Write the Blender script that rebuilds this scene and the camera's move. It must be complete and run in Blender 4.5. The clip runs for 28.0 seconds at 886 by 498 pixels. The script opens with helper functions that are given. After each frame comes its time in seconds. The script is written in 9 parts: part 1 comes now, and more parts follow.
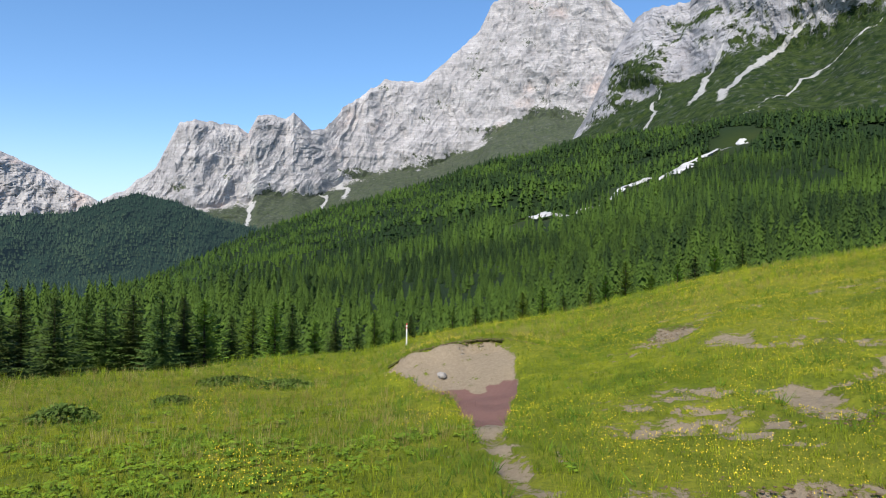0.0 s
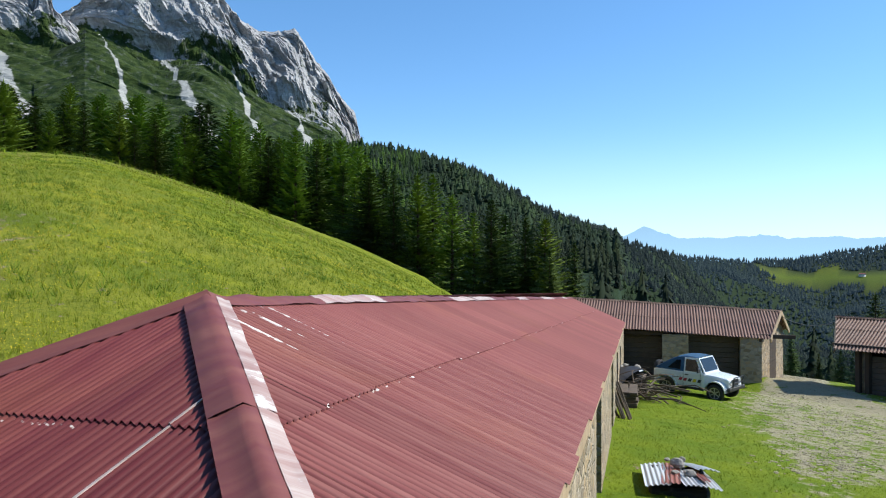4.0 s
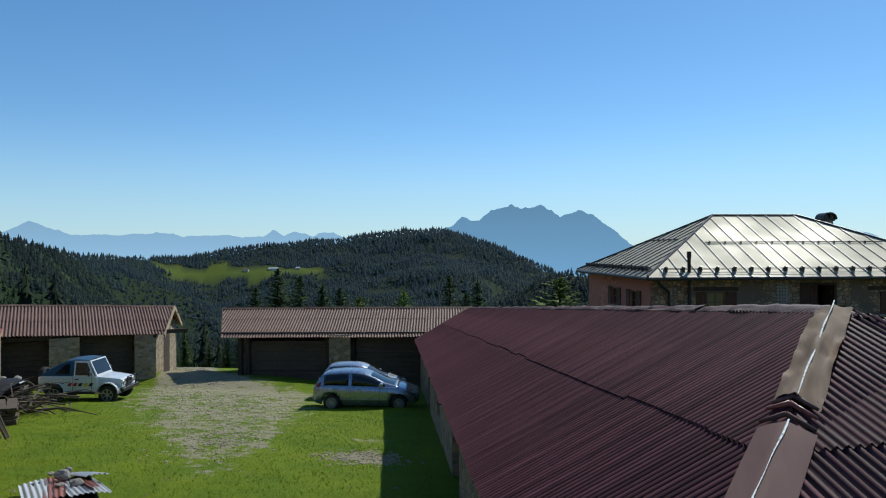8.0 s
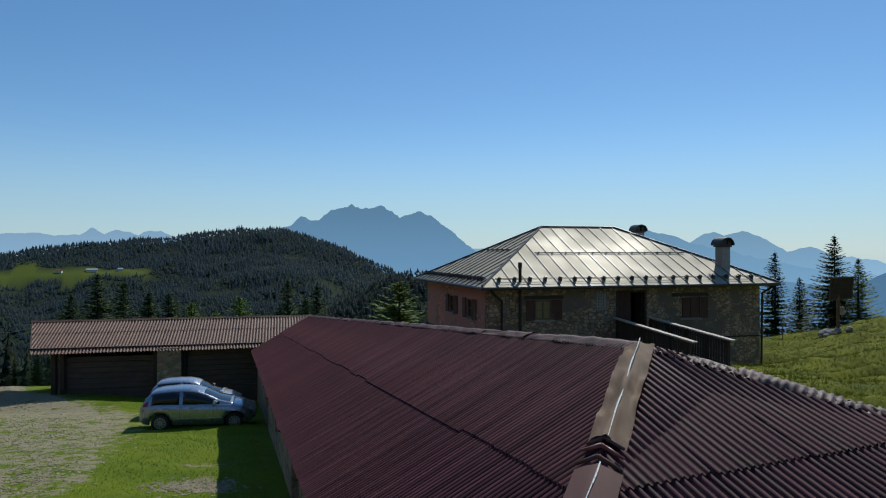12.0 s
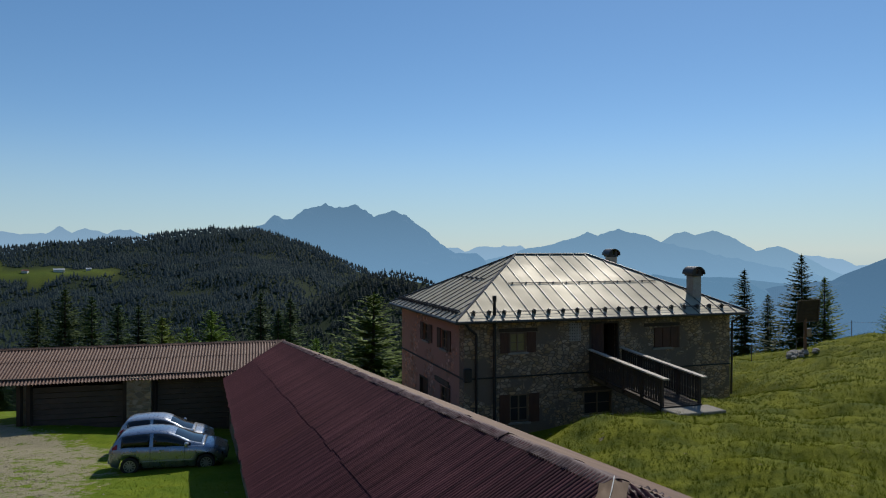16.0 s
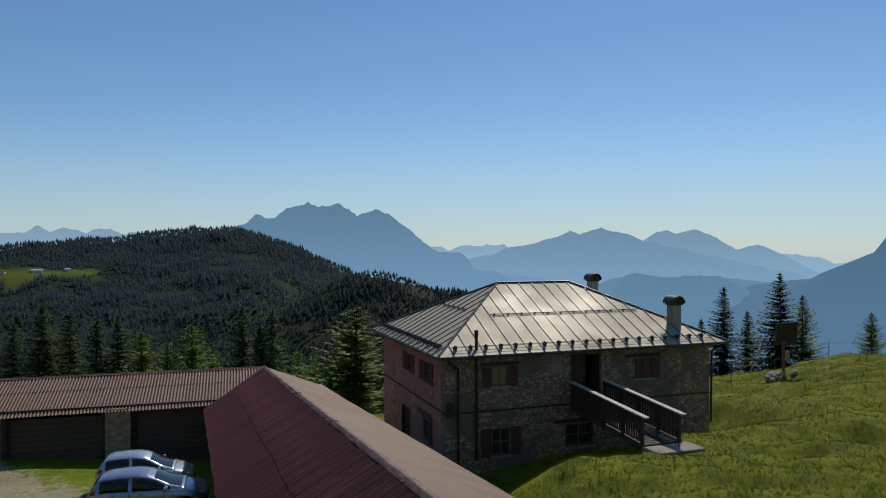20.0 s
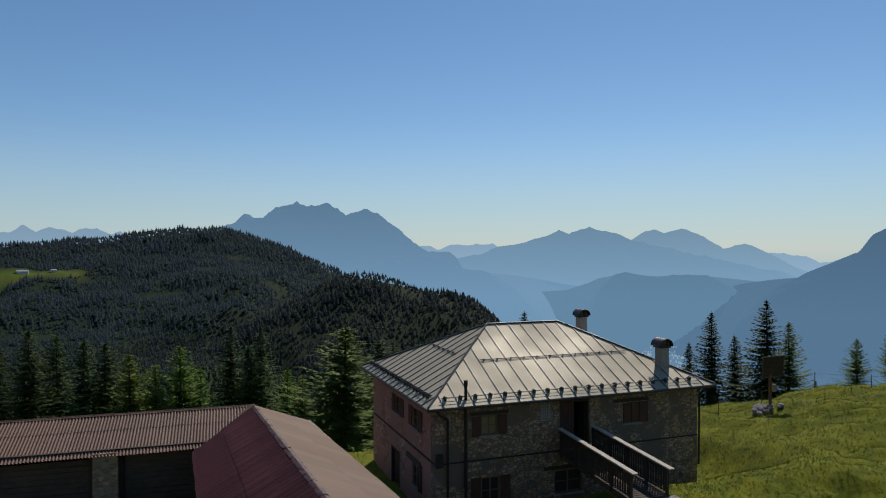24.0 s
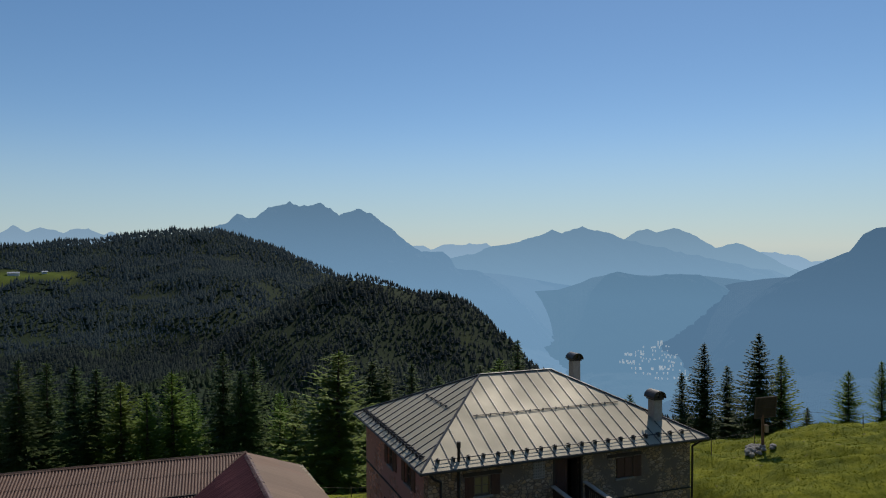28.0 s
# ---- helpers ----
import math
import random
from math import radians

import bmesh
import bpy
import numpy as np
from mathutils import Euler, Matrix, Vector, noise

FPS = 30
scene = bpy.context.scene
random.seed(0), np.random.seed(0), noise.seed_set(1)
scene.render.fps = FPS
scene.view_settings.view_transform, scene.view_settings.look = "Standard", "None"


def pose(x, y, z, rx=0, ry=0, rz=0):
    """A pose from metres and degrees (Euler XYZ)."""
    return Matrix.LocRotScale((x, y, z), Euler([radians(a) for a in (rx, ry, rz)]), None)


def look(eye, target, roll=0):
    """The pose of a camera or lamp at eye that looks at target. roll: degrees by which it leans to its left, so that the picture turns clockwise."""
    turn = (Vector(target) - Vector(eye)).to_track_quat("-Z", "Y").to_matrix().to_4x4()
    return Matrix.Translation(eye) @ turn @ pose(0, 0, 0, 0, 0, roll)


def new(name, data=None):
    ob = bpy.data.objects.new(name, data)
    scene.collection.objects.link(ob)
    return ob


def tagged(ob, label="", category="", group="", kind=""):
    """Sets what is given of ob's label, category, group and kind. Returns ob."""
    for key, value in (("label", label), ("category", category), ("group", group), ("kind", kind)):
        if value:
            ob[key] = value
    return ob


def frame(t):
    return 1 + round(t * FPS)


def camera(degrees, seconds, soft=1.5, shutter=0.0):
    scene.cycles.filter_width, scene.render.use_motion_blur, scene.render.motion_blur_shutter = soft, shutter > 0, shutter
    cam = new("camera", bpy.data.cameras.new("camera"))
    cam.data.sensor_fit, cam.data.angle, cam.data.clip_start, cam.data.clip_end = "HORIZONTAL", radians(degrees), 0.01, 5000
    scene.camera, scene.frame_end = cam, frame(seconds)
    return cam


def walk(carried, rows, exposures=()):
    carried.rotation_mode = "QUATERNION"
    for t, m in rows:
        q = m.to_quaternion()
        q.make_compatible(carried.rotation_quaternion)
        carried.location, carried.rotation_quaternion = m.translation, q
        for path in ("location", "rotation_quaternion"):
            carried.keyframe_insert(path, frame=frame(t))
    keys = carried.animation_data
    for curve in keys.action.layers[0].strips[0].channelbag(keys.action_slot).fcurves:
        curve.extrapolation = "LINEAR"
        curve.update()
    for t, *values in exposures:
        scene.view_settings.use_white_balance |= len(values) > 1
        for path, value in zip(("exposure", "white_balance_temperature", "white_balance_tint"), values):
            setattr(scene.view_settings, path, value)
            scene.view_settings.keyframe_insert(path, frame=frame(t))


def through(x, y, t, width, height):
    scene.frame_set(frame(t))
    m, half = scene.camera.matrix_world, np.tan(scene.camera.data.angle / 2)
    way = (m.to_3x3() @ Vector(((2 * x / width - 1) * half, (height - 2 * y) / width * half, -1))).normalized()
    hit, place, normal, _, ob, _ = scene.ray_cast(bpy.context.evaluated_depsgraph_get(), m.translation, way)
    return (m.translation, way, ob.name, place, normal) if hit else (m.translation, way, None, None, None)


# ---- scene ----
cam = camera(64.67, 28.0, soft=1.1)
walk(cam, [
    (0.0, pose(-0.22, 0.02, 5.03, 90.18, -0.78, 0.00)),
    (0.5, pose(-0.07, 0.08, 5.03, 90.24, -0.73, -2.63)),
    (1.0, pose(0.04, 0.11, 5.00, 90.37, -0.64, -17.45)),
    (1.5, pose(0.07, 0.10, 4.98, 90.52, -0.54, -33.76)),
    (2.0, pose(0.09, 0.09, 4.98, 90.59, -0.46, -49.71)),
    (2.5, pose(0.10, 0.08, 4.98, 90.60, -0.36, -65.32)),
    (3.0, pose(0.11, 0.07, 4.99, 90.60, -0.25, -81.14)),
    (3.5, pose(0.13, 0.05, 5.00, 90.56, -0.12, -97.32)),
    (4.0, pose(0.14, -0.00, 5.01, 90.50, -0.04, -113.87)),
    (6.5, pose(0.08, 0.04, 5.02, 90.33, 0.11, -143.64)),
    (7.0, pose(-0.06, -0.02, 5.02, 90.30, 0.14, -146.05)),
    (7.5, pose(0.00, -0.02, 5.01, 90.27, 0.16, -153.89)),
    (8.0, pose(0.00, 0.00, 5.00, 90.23, 0.20, -160.50)),
    (8.5, pose(-0.03, 0.08, 5.02, 90.20, 0.20, -166.86)),
    (9.0, pose(-0.06, 0.16, 5.00, 90.19, 0.20, -171.53)),
    (9.5, pose(-0.07, 0.17, 5.00, 90.19, 0.19, -171.90)),
    (10.0, pose(-0.08, 0.16, 5.01, 90.20, 0.17, -172.24)),
    (10.5, pose(-0.05, 0.15, 5.01, 90.20, 0.14, -172.60)),
    (11.0, pose(-0.03, 0.12, 5.16, 90.21, 0.12, -172.96)),
    (11.5, pose(-0.02, 0.16, 5.32, 90.22, 0.08, -173.25)),
    (12.0, pose(-0.03, 0.17, 5.42, 90.22, 0.04, -173.53)),
    (12.5, pose(-0.02, 0.16, 5.54, 90.21, 0.01, -173.81)),
    (14.5, pose(0.01, 0.15, 6.26, 90.16, -0.01, -174.92)),
    (15.5, pose(0.00, 0.15, 6.64, 90.15, -0.01, -175.40)),
    (17.0, pose(-0.04, 0.12, 7.16, 90.08, 0.06, -176.08)),
    (18.5, pose(-0.04, 0.18, 7.65, 90.06, -0.02, -176.58)),
    (20.0, pose(-0.08, 0.12, 8.29, 90.02, 0.10, -177.00)),
    (21.5, pose(-0.03, 0.16, 9.05, 89.98, 0.07, -177.40)),
    (23.5, pose(-0.08, 0.14, 10.11, 89.95, 0.11, -177.80)),
    (25.0, pose(-0.08, 0.16, 10.96, 89.92, 0.20, -178.06)),
    (26.5, pose(-0.05, 0.21, 11.89, 89.92, 0.09, -178.29)),
    (28.0, pose(-0.11, 0.01, 12.90, 89.88, 0.26, -178.44)),
], exposures=((0.0, 0.74, 6450, 13), (2.0, 0.66, 6450, 10), (4.0, 0.90, 6250, 6), (7.0, 0.37, 6100, 3), (10.0, 0.0, 6100, 4), (12.0, -0.08, 6250, 6), (17.0, -0.13, 6600, 9), (28.0, -0.22, 6850, 11)))

# ---- light ----
SUN_AZ, SUN_EL = 198.0, 43.0   # degrees clockwise from +y, and above the horizon
world = bpy.data.worlds.new("sky")
scene.world = world
world.use_nodes = True
wn = world.node_tree.nodes
sky = wn.new("ShaderNodeTexSky")
sky.sky_type = "NISHITA"
sky.sun_disc = False
sky.sun_elevation = radians(SUN_EL)
sky.sun_rotation = radians(SUN_AZ)
sky.altitude = 1800
sky.air_density, sky.dust_density, sky.ozone_density = 1.0, 0.25, 4.0
wn["Background"].inputs[1].default_value = 0.148
deep = wn.new("ShaderNodeHueSaturation")   # the camera's vivid blues
deep.inputs["Saturation"].default_value = 1.22
even = wn.new("ShaderNodeGamma")   # thin haze evens out the brightness of the sky
even.inputs["Gamma"].default_value = 0.82
world.node_tree.links.new(sky.outputs[0], even.inputs["Color"])
world.node_tree.links.new(even.outputs[0], deep.inputs["Color"])
# pale haze low over the horizon, all round
way = wn.new("ShaderNodeTexCoord")
split = wn.new("ShaderNodeSeparateXYZ")
low_air = wn.new("ShaderNodeMapRange")
low_air.interpolation_type = "SMOOTHERSTEP"
low_air.inputs["From Min"].default_value, low_air.inputs["From Max"].default_value = -0.02, 0.20
low_air.inputs["To Min"].default_value, low_air.inputs["To Max"].default_value = 0.62, 0.0
haze_mix = wn.new("ShaderNodeMix")
haze_mix.data_type = "RGBA"
haze_mix.inputs[7].default_value = (2.45, 3.5, 4.15, 1)
world.node_tree.links.new(way.outputs["Generated"], split.inputs[0])
world.node_tree.links.new(split.outputs["Z"], low_air.inputs["Value"])
world.node_tree.links.new(low_air.outputs[0], haze_mix.inputs[0])
world.node_tree.links.new(deep.outputs[0], haze_mix.inputs[6])
world.node_tree.links.new(haze_mix.outputs[2], wn["Background"].inputs[0])
sun = new("sun", bpy.data.lights.new("sun", "SUN"))
sun.data.energy, sun.data.angle, sun.data.color = 3.75, radians(0.53), (1.0, 0.95, 0.87)
_a, _e = radians(SUN_AZ), radians(SUN_EL)
sun.matrix_world = look((0, 0, 0), (-math.sin(_a) * math.cos(_e), -math.cos(_a) * math.cos(_e), -math.sin(_e)))

# ---- the lie of the land ----
def vnoise(x, y, seed=0):
    """Smooth value noise in -1..1 on arrays."""
    x, y = np.asarray(x, float), np.asarray(y, float)
    xi, yi = np.floor(x).astype(np.int64), np.floor(y).astype(np.int64)
    fx, fy = x - xi, y - yi
    fx, fy = fx * fx * fx * (fx * (fx * 6 - 15) + 10), fy * fy * fy * (fy * (fy * 6 - 15) + 10)

    def rnd(a, b):
        h = (a * 374761393 + b * 668265263 + seed * 974634777) & 0xFFFFFFFF
        h = ((h ^ (h >> 13)) * 1274126177) & 0xFFFFFFFF
        return ((h ^ (h >> 16)) & 0xFFFF) / 32767.5 - 1
    a = rnd(xi, yi) * (1 - fx) + rnd(xi + 1, yi) * fx
    b = rnd(xi, yi + 1) * (1 - fx) + rnd(xi + 1, yi + 1) * fx
    return a * (1 - fy) + b * fy


def fbm(x, y, octaves=5, seed=0, gain=0.5):
    t, amp = 0, 1.0
    for o in range(octaves):
        t = t + amp * vnoise(x, y, seed + o * 17)
        x, y, amp = x * 2.03 + 11.3, y * 2.03 - 7.7, amp * gain
    return t


def ridged(x, y, octaves=6, seed=0, gain=0.52):
    t, amp = 0, 1.0
    for o in range(octaves):
        t = t + amp * (1 - 2 * np.abs(vnoise(x, y, seed + o * 31)))
        x, y, amp = x * 2.07 + 5.1, y * 2.07 + 3.3, amp * gain
    return t


def smooth(a, b, v):
    t = np.clip((np.asarray(v, float) - a) / (b - a), 0, 1)
    return t * t * (3 - 2 * t)


def gauss(x, y, cx, cy, sx, sy, turn=0.0):
    c, s = np.cos(np.radians(turn)), np.sin(np.radians(turn))
    u, v = (x - cx) * c + (y - cy) * s, -(x - cx) * s + (y - cy) * c
    return np.exp(-((u / sx) ** 2 + (v / sy) ** 2))


HU, HN, HO = np.array([-0.924, -0.383]), np.array([-0.383, 0.924]), np.array([1.55, -27.52])  # house: along the front, out of it, eave corner
BE, BD, BO = np.array([0.921, 0.390]), np.array([0.390, -0.921]), np.array([-1.22, -7.10])    # courtyard barn: across, along, ridge start

# brow of the meadow: azimuth, distance, angle above the eye level of 5 m
BROW = np.array([(-60, 30, -8.6), (-32, 32, -9.1), (-22, 34, -9.2), (-12.8, 38, -8.5), (-6.5, 41, -8.3), (-1, 43, -6.6), (10, 45, -4.6),
                 (22, 48, -1.3), (32, 52, 0.7), (40, 56, 2.4), (51, 62, 4.0), (60, 68, 5.2), (73, 76, 6.4), (87, 84, 6.9), (93, 82, 5.4), (102, 76, 2.6), (108, 70, 0.2), (116, 62, -3.6), (135, 55, -7)])
# wooded flanks behind it: azimuth, distance of the skyline, angle
FLANK = np.array([(-60, 900, -1), (-32, 620, -5.6), (-25, 640, -3.5), (-17, 660, 0.4), (-13, 680, 2.1), (-6.7, 720, 4.0), (2.5, 760, 7.0), (12.4, 800, 9.3), (24, 760, 10.2), (40, 700, 10.2), (50, 600, 9.8), (56, 500, 9.6),
                  (61, 430, 11.6), (66, 420, 13.4), (70, 420, 13.0), (75, 420, 11.2), (80, 420, 9.6), (95, 480, 7.4), (107, 520, 8.9), (113, 520, 7.7), (118, 540, 6.3), (121, 560, 3.6), (126, 620, 2.0), (130, 700, 0.8), (134, 900, -0.9), (137, 1300, 0.0), (140, 1300, -0.7), (146, 1350, 0.7),
                  (150, 1400, 0.85), (153, 1400, 0.95), (154.2, 1400, 1.5), (157.3, 1400, 1.95), (159.8, 1390, 1.75), (160.8, 1380, 2.0), (162.1, 1370, 1.6), (163.9, 1350, 0.75), (166.3, 1320, -0.4), (168.5, 1290, -1.0), (170.4, 1250, -2.0), (173, 1200, -4.2), (177, 1150, -7), (182, 1100, -10), (189, 1000, -13), (196, 900, -15), (210, 700, -18), (235, 500, -12), (270, 800, -6), (300, 900, -1)])

# nearer wooded ridge before the hill: azimuth, distance, angle
SPUR = np.array([(146, 560, -16), (154, 620, -10), (161.2, 680, -6.2), (167.7, 720, -3.0), (170.4, 730, -2.3), (171.8, 730, -2.05), (174.6, 730, -2.35), (178.5, 720, -2.85), (179.6, 715, -3.15), (180.7, 710, -3.6), (182.1, 700, -4.7), (183.0, 695, -5.7), (184.4, 690, -6.6), (186.3, 680, -7.9), (188.3, 670, -9.1), (190.4, 660, -10.7), (192.4, 650, -11.7), (194.1, 640, -12.1), (204, 620, -12.4), (212, 600, -13.5), (225, 560, -18)])


def az_of(x, y):
    return np.degrees(np.arctan2(x, y))


def table(az, tab, col):
    a = np.where(az < -60, az + 360, az)
    return sum(w * np.interp(a + d, tab[:, 0], tab[:, col]) for d, w in ((-3, 0.12), (-1.5, 0.22), (0, 0.32), (1.5, 0.22), (3, 0.12)))


def house_uv(x, y):
    dx, dy = x - HO[0], y - HO[1]
    return dx * HU[0] + dy * HU[1], -(dx * HN[0] + dy * HN[1])


def land(x, y, rough=True):
    """Height of the ground."""
    x, y = np.asarray(x, float), np.asarray(y, float)
    r, az = np.hypot(x, y), az_of(x, y)
    a2 = np.where(az < -60, az + 360, az)
    # meadow
    rb, zb = table(az, BROW, 1), 0
    zb = 5 + rb * np.tan(np.radians(table(az, BROW, 2)))
    z0 = 1.55 + 0 * x
    t = np.clip((r - 9) / (rb - 9), 0, 1.6)
    north = z0 + (zb - z0) * np.where(t < 1, 1 - (1 - np.clip(t, 0, 1)) ** 1.45, 1) - np.where(t > 1, (t - 1) * rb * 0.24, 0)
    # courtyard and the slope below it
    zc = np.interp(y, [-400, -200, -120, -80, -60, -50, -42, -36, -30, -23, -20, -10, 0, 20], [-130, -60, -30, -15, -8.5, -5.2, -3.1, -2.2, -1.4, -0.4, -0.1, 0.9, 1.55, 1.55]) - 0.036 * np.clip(x - 9, 0, 30)
    q = (x - BO[0]) * BE[0] + (y - BO[1]) * BE[1]
    hu, hv = house_uv(x, y)
    zw = 1.3 - 0.045 * np.clip(-y - 25, 0, 100) + 0.10 * np.clip(-x - 10, 0, 40) * smooth(-22, -40, y) - 0.34 * np.clip(-y - 47 + 0.25 * np.clip(-x - 14, 0, 30), 0, 400)
    plateau = smooth(-3.4, -8.5, q) * (1 - smooth(-3, 2, hv) * (1 - smooth(12, 18, hu)))
    south = zc + (np.maximum(zw, zc - 6) - zc) * plateau
    out = np.hypot(np.maximum(np.maximum(-0.6 - hu, hu - 14.6), 0), np.maximum(np.maximum(-0.4 - hv, hv - 11.5), 0))
    pad = -0.95 + 0.055 * np.clip(hu, 0, 14)
    ditch = 2.3 * (1 - smooth(5.0, 8.0, hu)) * (hv < 0.6)
    south = pad + (south - pad) * smooth(0.3 + ditch, 3.4 + ditch, out)
    south = south - 1.05 * smooth(188, 194, a2) * (1 - smooth(199.5, 208, a2)) * smooth(31, 40, r) * (1 - smooth(70, 95, r))
    w = smooth(112, 128, a2) * (1 - smooth(268, 292, a2))
    w = np.where(r < 12, np.maximum(w, smooth(80, 128, a2) * (a2 < 180)), w)
    near = north + (south - north) * w
    # flanks
    rf = table(az, FLANK, 1)
    zf = 5 + rf * np.tan(np.radians(table(az, FLANK, 2)))
    rs = np.where(a2 < 112, rb * 1.45 + 10, 75) 
    rs = np.where(a2 > 128, 120, rs)
    zs = near
    k = np.clip((r - rs) / (rf - rs), 0, 1)
    low = np.where(a2 > 128, -30 - 55 * smooth(130, 146, a2), np.interp(a2, [-60, 10, 30, 55, 112], [-26, -24, -16, -8, -6])) * np.sin(np.pi * np.clip(k, 0, 1)) ** 0.9 * np.where(a2 > 128, 1.3, 0.8)
    base = np.where(k > 0, zf * k ** np.where(a2 > 128, 1.3, 1.12) + low, 0)
    # start of the flank meets the near ground
    edge = near * (1 - smooth(0, 0.12, k))
    z = np.where(k > 0, edge + base * smooth(0, 0.12, k), near)
    # spurs run down the far hill
    z = z + (26 * fbm(x / 330, y / 330, 2, 12) + 12 * ridged(x / 170, y / 170, 2, 66)) * smooth(560, 900, r) * (1 - smooth(0.78, 0.97, k)) * smooth(128, 140, a2) * (a2 < 230)
    far = np.clip(r - rf, 0, None)
    z = z - np.where(far > 0, np.minimum(far * 0.35, 420), 0)
    rs2, es2 = (np.interp(a2, SPUR[:, 0], SPUR[:, c]) for c in (1, 2))
    crest = 5 + rs2 * np.tan(np.radians(es2)) - np.where(r < rs2, 0.34 * (rs2 - r) - 5 * fbm(x / 90, y / 90, 3, 14) * smooth(0, 80, rs2 - r), 0.42 * (r - rs2))
    spur = (a2 > 146) & (a2 < 225) & (r > 330)
    z = np.where(spur, np.maximum(z, crest), z)
    # undercut bank in the meadow
    z = z + 0.8 * smooth(21.6, 24.6, y) * (1 - smooth(26, 38, y)) * np.exp(-((x - 0.2) / 3.4) ** 4) - 0.35 * smooth(15, 18, y) * (1 - smooth(20, 22.5, y)) * np.exp(-((x - 1.0) / 1.3) ** 2)
    z = z + 0.25 * smooth(24.3, 24.6, y + 0.25 * vnoise(x * 1.4, y * 0, 15)) * (1 - smooth(26, 34, y)) * np.exp(-((x - 0.2) / 2.3) ** 4)
    z = z - 0.18 * gauss(x, y, 11.0, -22.0, 6.0, 6.0)
    # level ground before the shed and through the gap
    z = z + 0.70 * smooth(13, 24, x) * (1 - smooth(32, 40, x)) * smooth(-27.2, -30.2, y) * (1 - smooth(-38, -46, y))
    if rough:
        z = z + fbm(x * 0.25, y * 0.25, 3, 5) * 0.10 * smooth(14, 26, r) * np.where((w > 0.5) & (q > -3), 0.35, 1)
        z = z + (0.17 * fbm(x * 0.42, y * 0.42, 3, 44) + 0.16 * ridged(x * 0.22 + 0.1 * y, y * 0.5, 3, 52) + 0.05 * fbm(x * 1.7, y * 1.7, 2, 53)) * smooth(-5.5, -9, q) * smooth(2.5, 5, out) * (1 - smooth(55, 70, r)) * (a2 > 150) * (a2 < 250)
        z = z + fbm(x * 0.9, y * 0.9, 2, 9) * 0.035 * smooth(8, 16, r)
        z = z + (np.minimum(z, 1.06) - z) * np.exp(-((hu - 7.2) / 2.0) ** 2 - ((hv + 5.3) / 1.5) ** 4)
        z = z + fbm(x / 140, y / 140, 4, 3) * 14 * smooth(130, 420, r) * (1 - smooth(0.75, 1.0, k) * 0.8)
    return z


def scar_mask(x, y):
    """Bare face of the undercut bank: sand above, red earth below."""
    left = np.interp(y, [13, 17, 19.5, 22, 23.4, 24.6], [0.45, 0.5, 0.25, -0.6, -1.6, -2.3]) + 0.15 * vnoise(x * 1.5, y * 1.5, 3)
    right = np.interp(y, [13, 17, 20, 22.5, 24.6], [1.05, 1.3, 1.85, 2.2, 2.3]) + 0.15 * vnoise(x * 1.5, y * 1.5, 4)
    face = smooth(left - 0.15, left + 0.15, x) * (1 - smooth(right - 0.15, right + 0.15, x)) * smooth(12.5, 15, y) * (1 - smooth(24.45, 24.7, y + 0.2 * vnoise(x * 2.0, y * 0, 16)))
    red = face * (1 - smooth(21.2, 22.2, y - 0.35 * x + 0.7 * fbm(x * 0.9, y * 0.9, 3, 55))) * smooth(15.5, 17, y)
    return face, red


def bare_soil(x, y):
    """How bare the meadow is: scar, cattle tracks and terracettes, 0 to 1."""
    r, az = np.hypot(x, y), az_of(x, y)
    soil, _ = scar_mask(x, y)
    soil = np.maximum(soil, 0.80 * gauss(x, y, 0.95, 12.0, 0.36, 4.2, 4))
    crumb = smooth(-0.3, 0.35, fbm(x * 1.3, y * 1.3, 3, 19))
    for cx, cy, sx, sy, tn, k in ((7.6, 24.2, 0.7, 2.6, -38, 1.5), (18.8, 5.7, 2.6, 0.5, 8, 0.8), (16.6, 4.6, 0.8, 1.6, 30, 0.75), (10.7, 7.0, 0.6, 1.5, -40, 0.95), (8.2, 5.6, 2.4, 0.7, -30, 1.5), (4.6, 9.6, 2.2, 0.6, -10, 0.8), (9.5, 19.0, 1.4, 0.8, 20, 0.7),
                                 (13.5, 6.6, 0.8, 0.5, 50, 0.85), (16.5, 16.8, 0.9, 0.5, -30, 0.9), (16.7, 12.4, 0.6, 0.9, -30, 0.85), (7.8, 12.0, 1.6, 0.5, -20, 0.8), (7.9, 14.5, 0.5, 1.2, 30, 0.75), (6.7, 9.2, 0.9, 0.5, 0, 0.8)):
        soil = np.maximum(soil, k * gauss(x, y, cx, cy, sx * 1.15, sy * 1.15, tn) * (0.42 + 0.52 * crumb))
    steps = smooth(0.08, 0.38, ridged((x - 0.7 * y) * 0.25, (y + 0.7 * x) * 0.62, 3, 41) - 0.50) * smooth(-0.25, 0.25, fbm(x * 0.09, y * 0.09, 2, 77) + 0.1)
    zone = smooth(8, 11, r) * (1 - smooth(26, 36, r)) * smooth(6, 22, az) * (1 - smooth(72, 92, az))
    return np.maximum(soil, 0.95 * steps * zone)


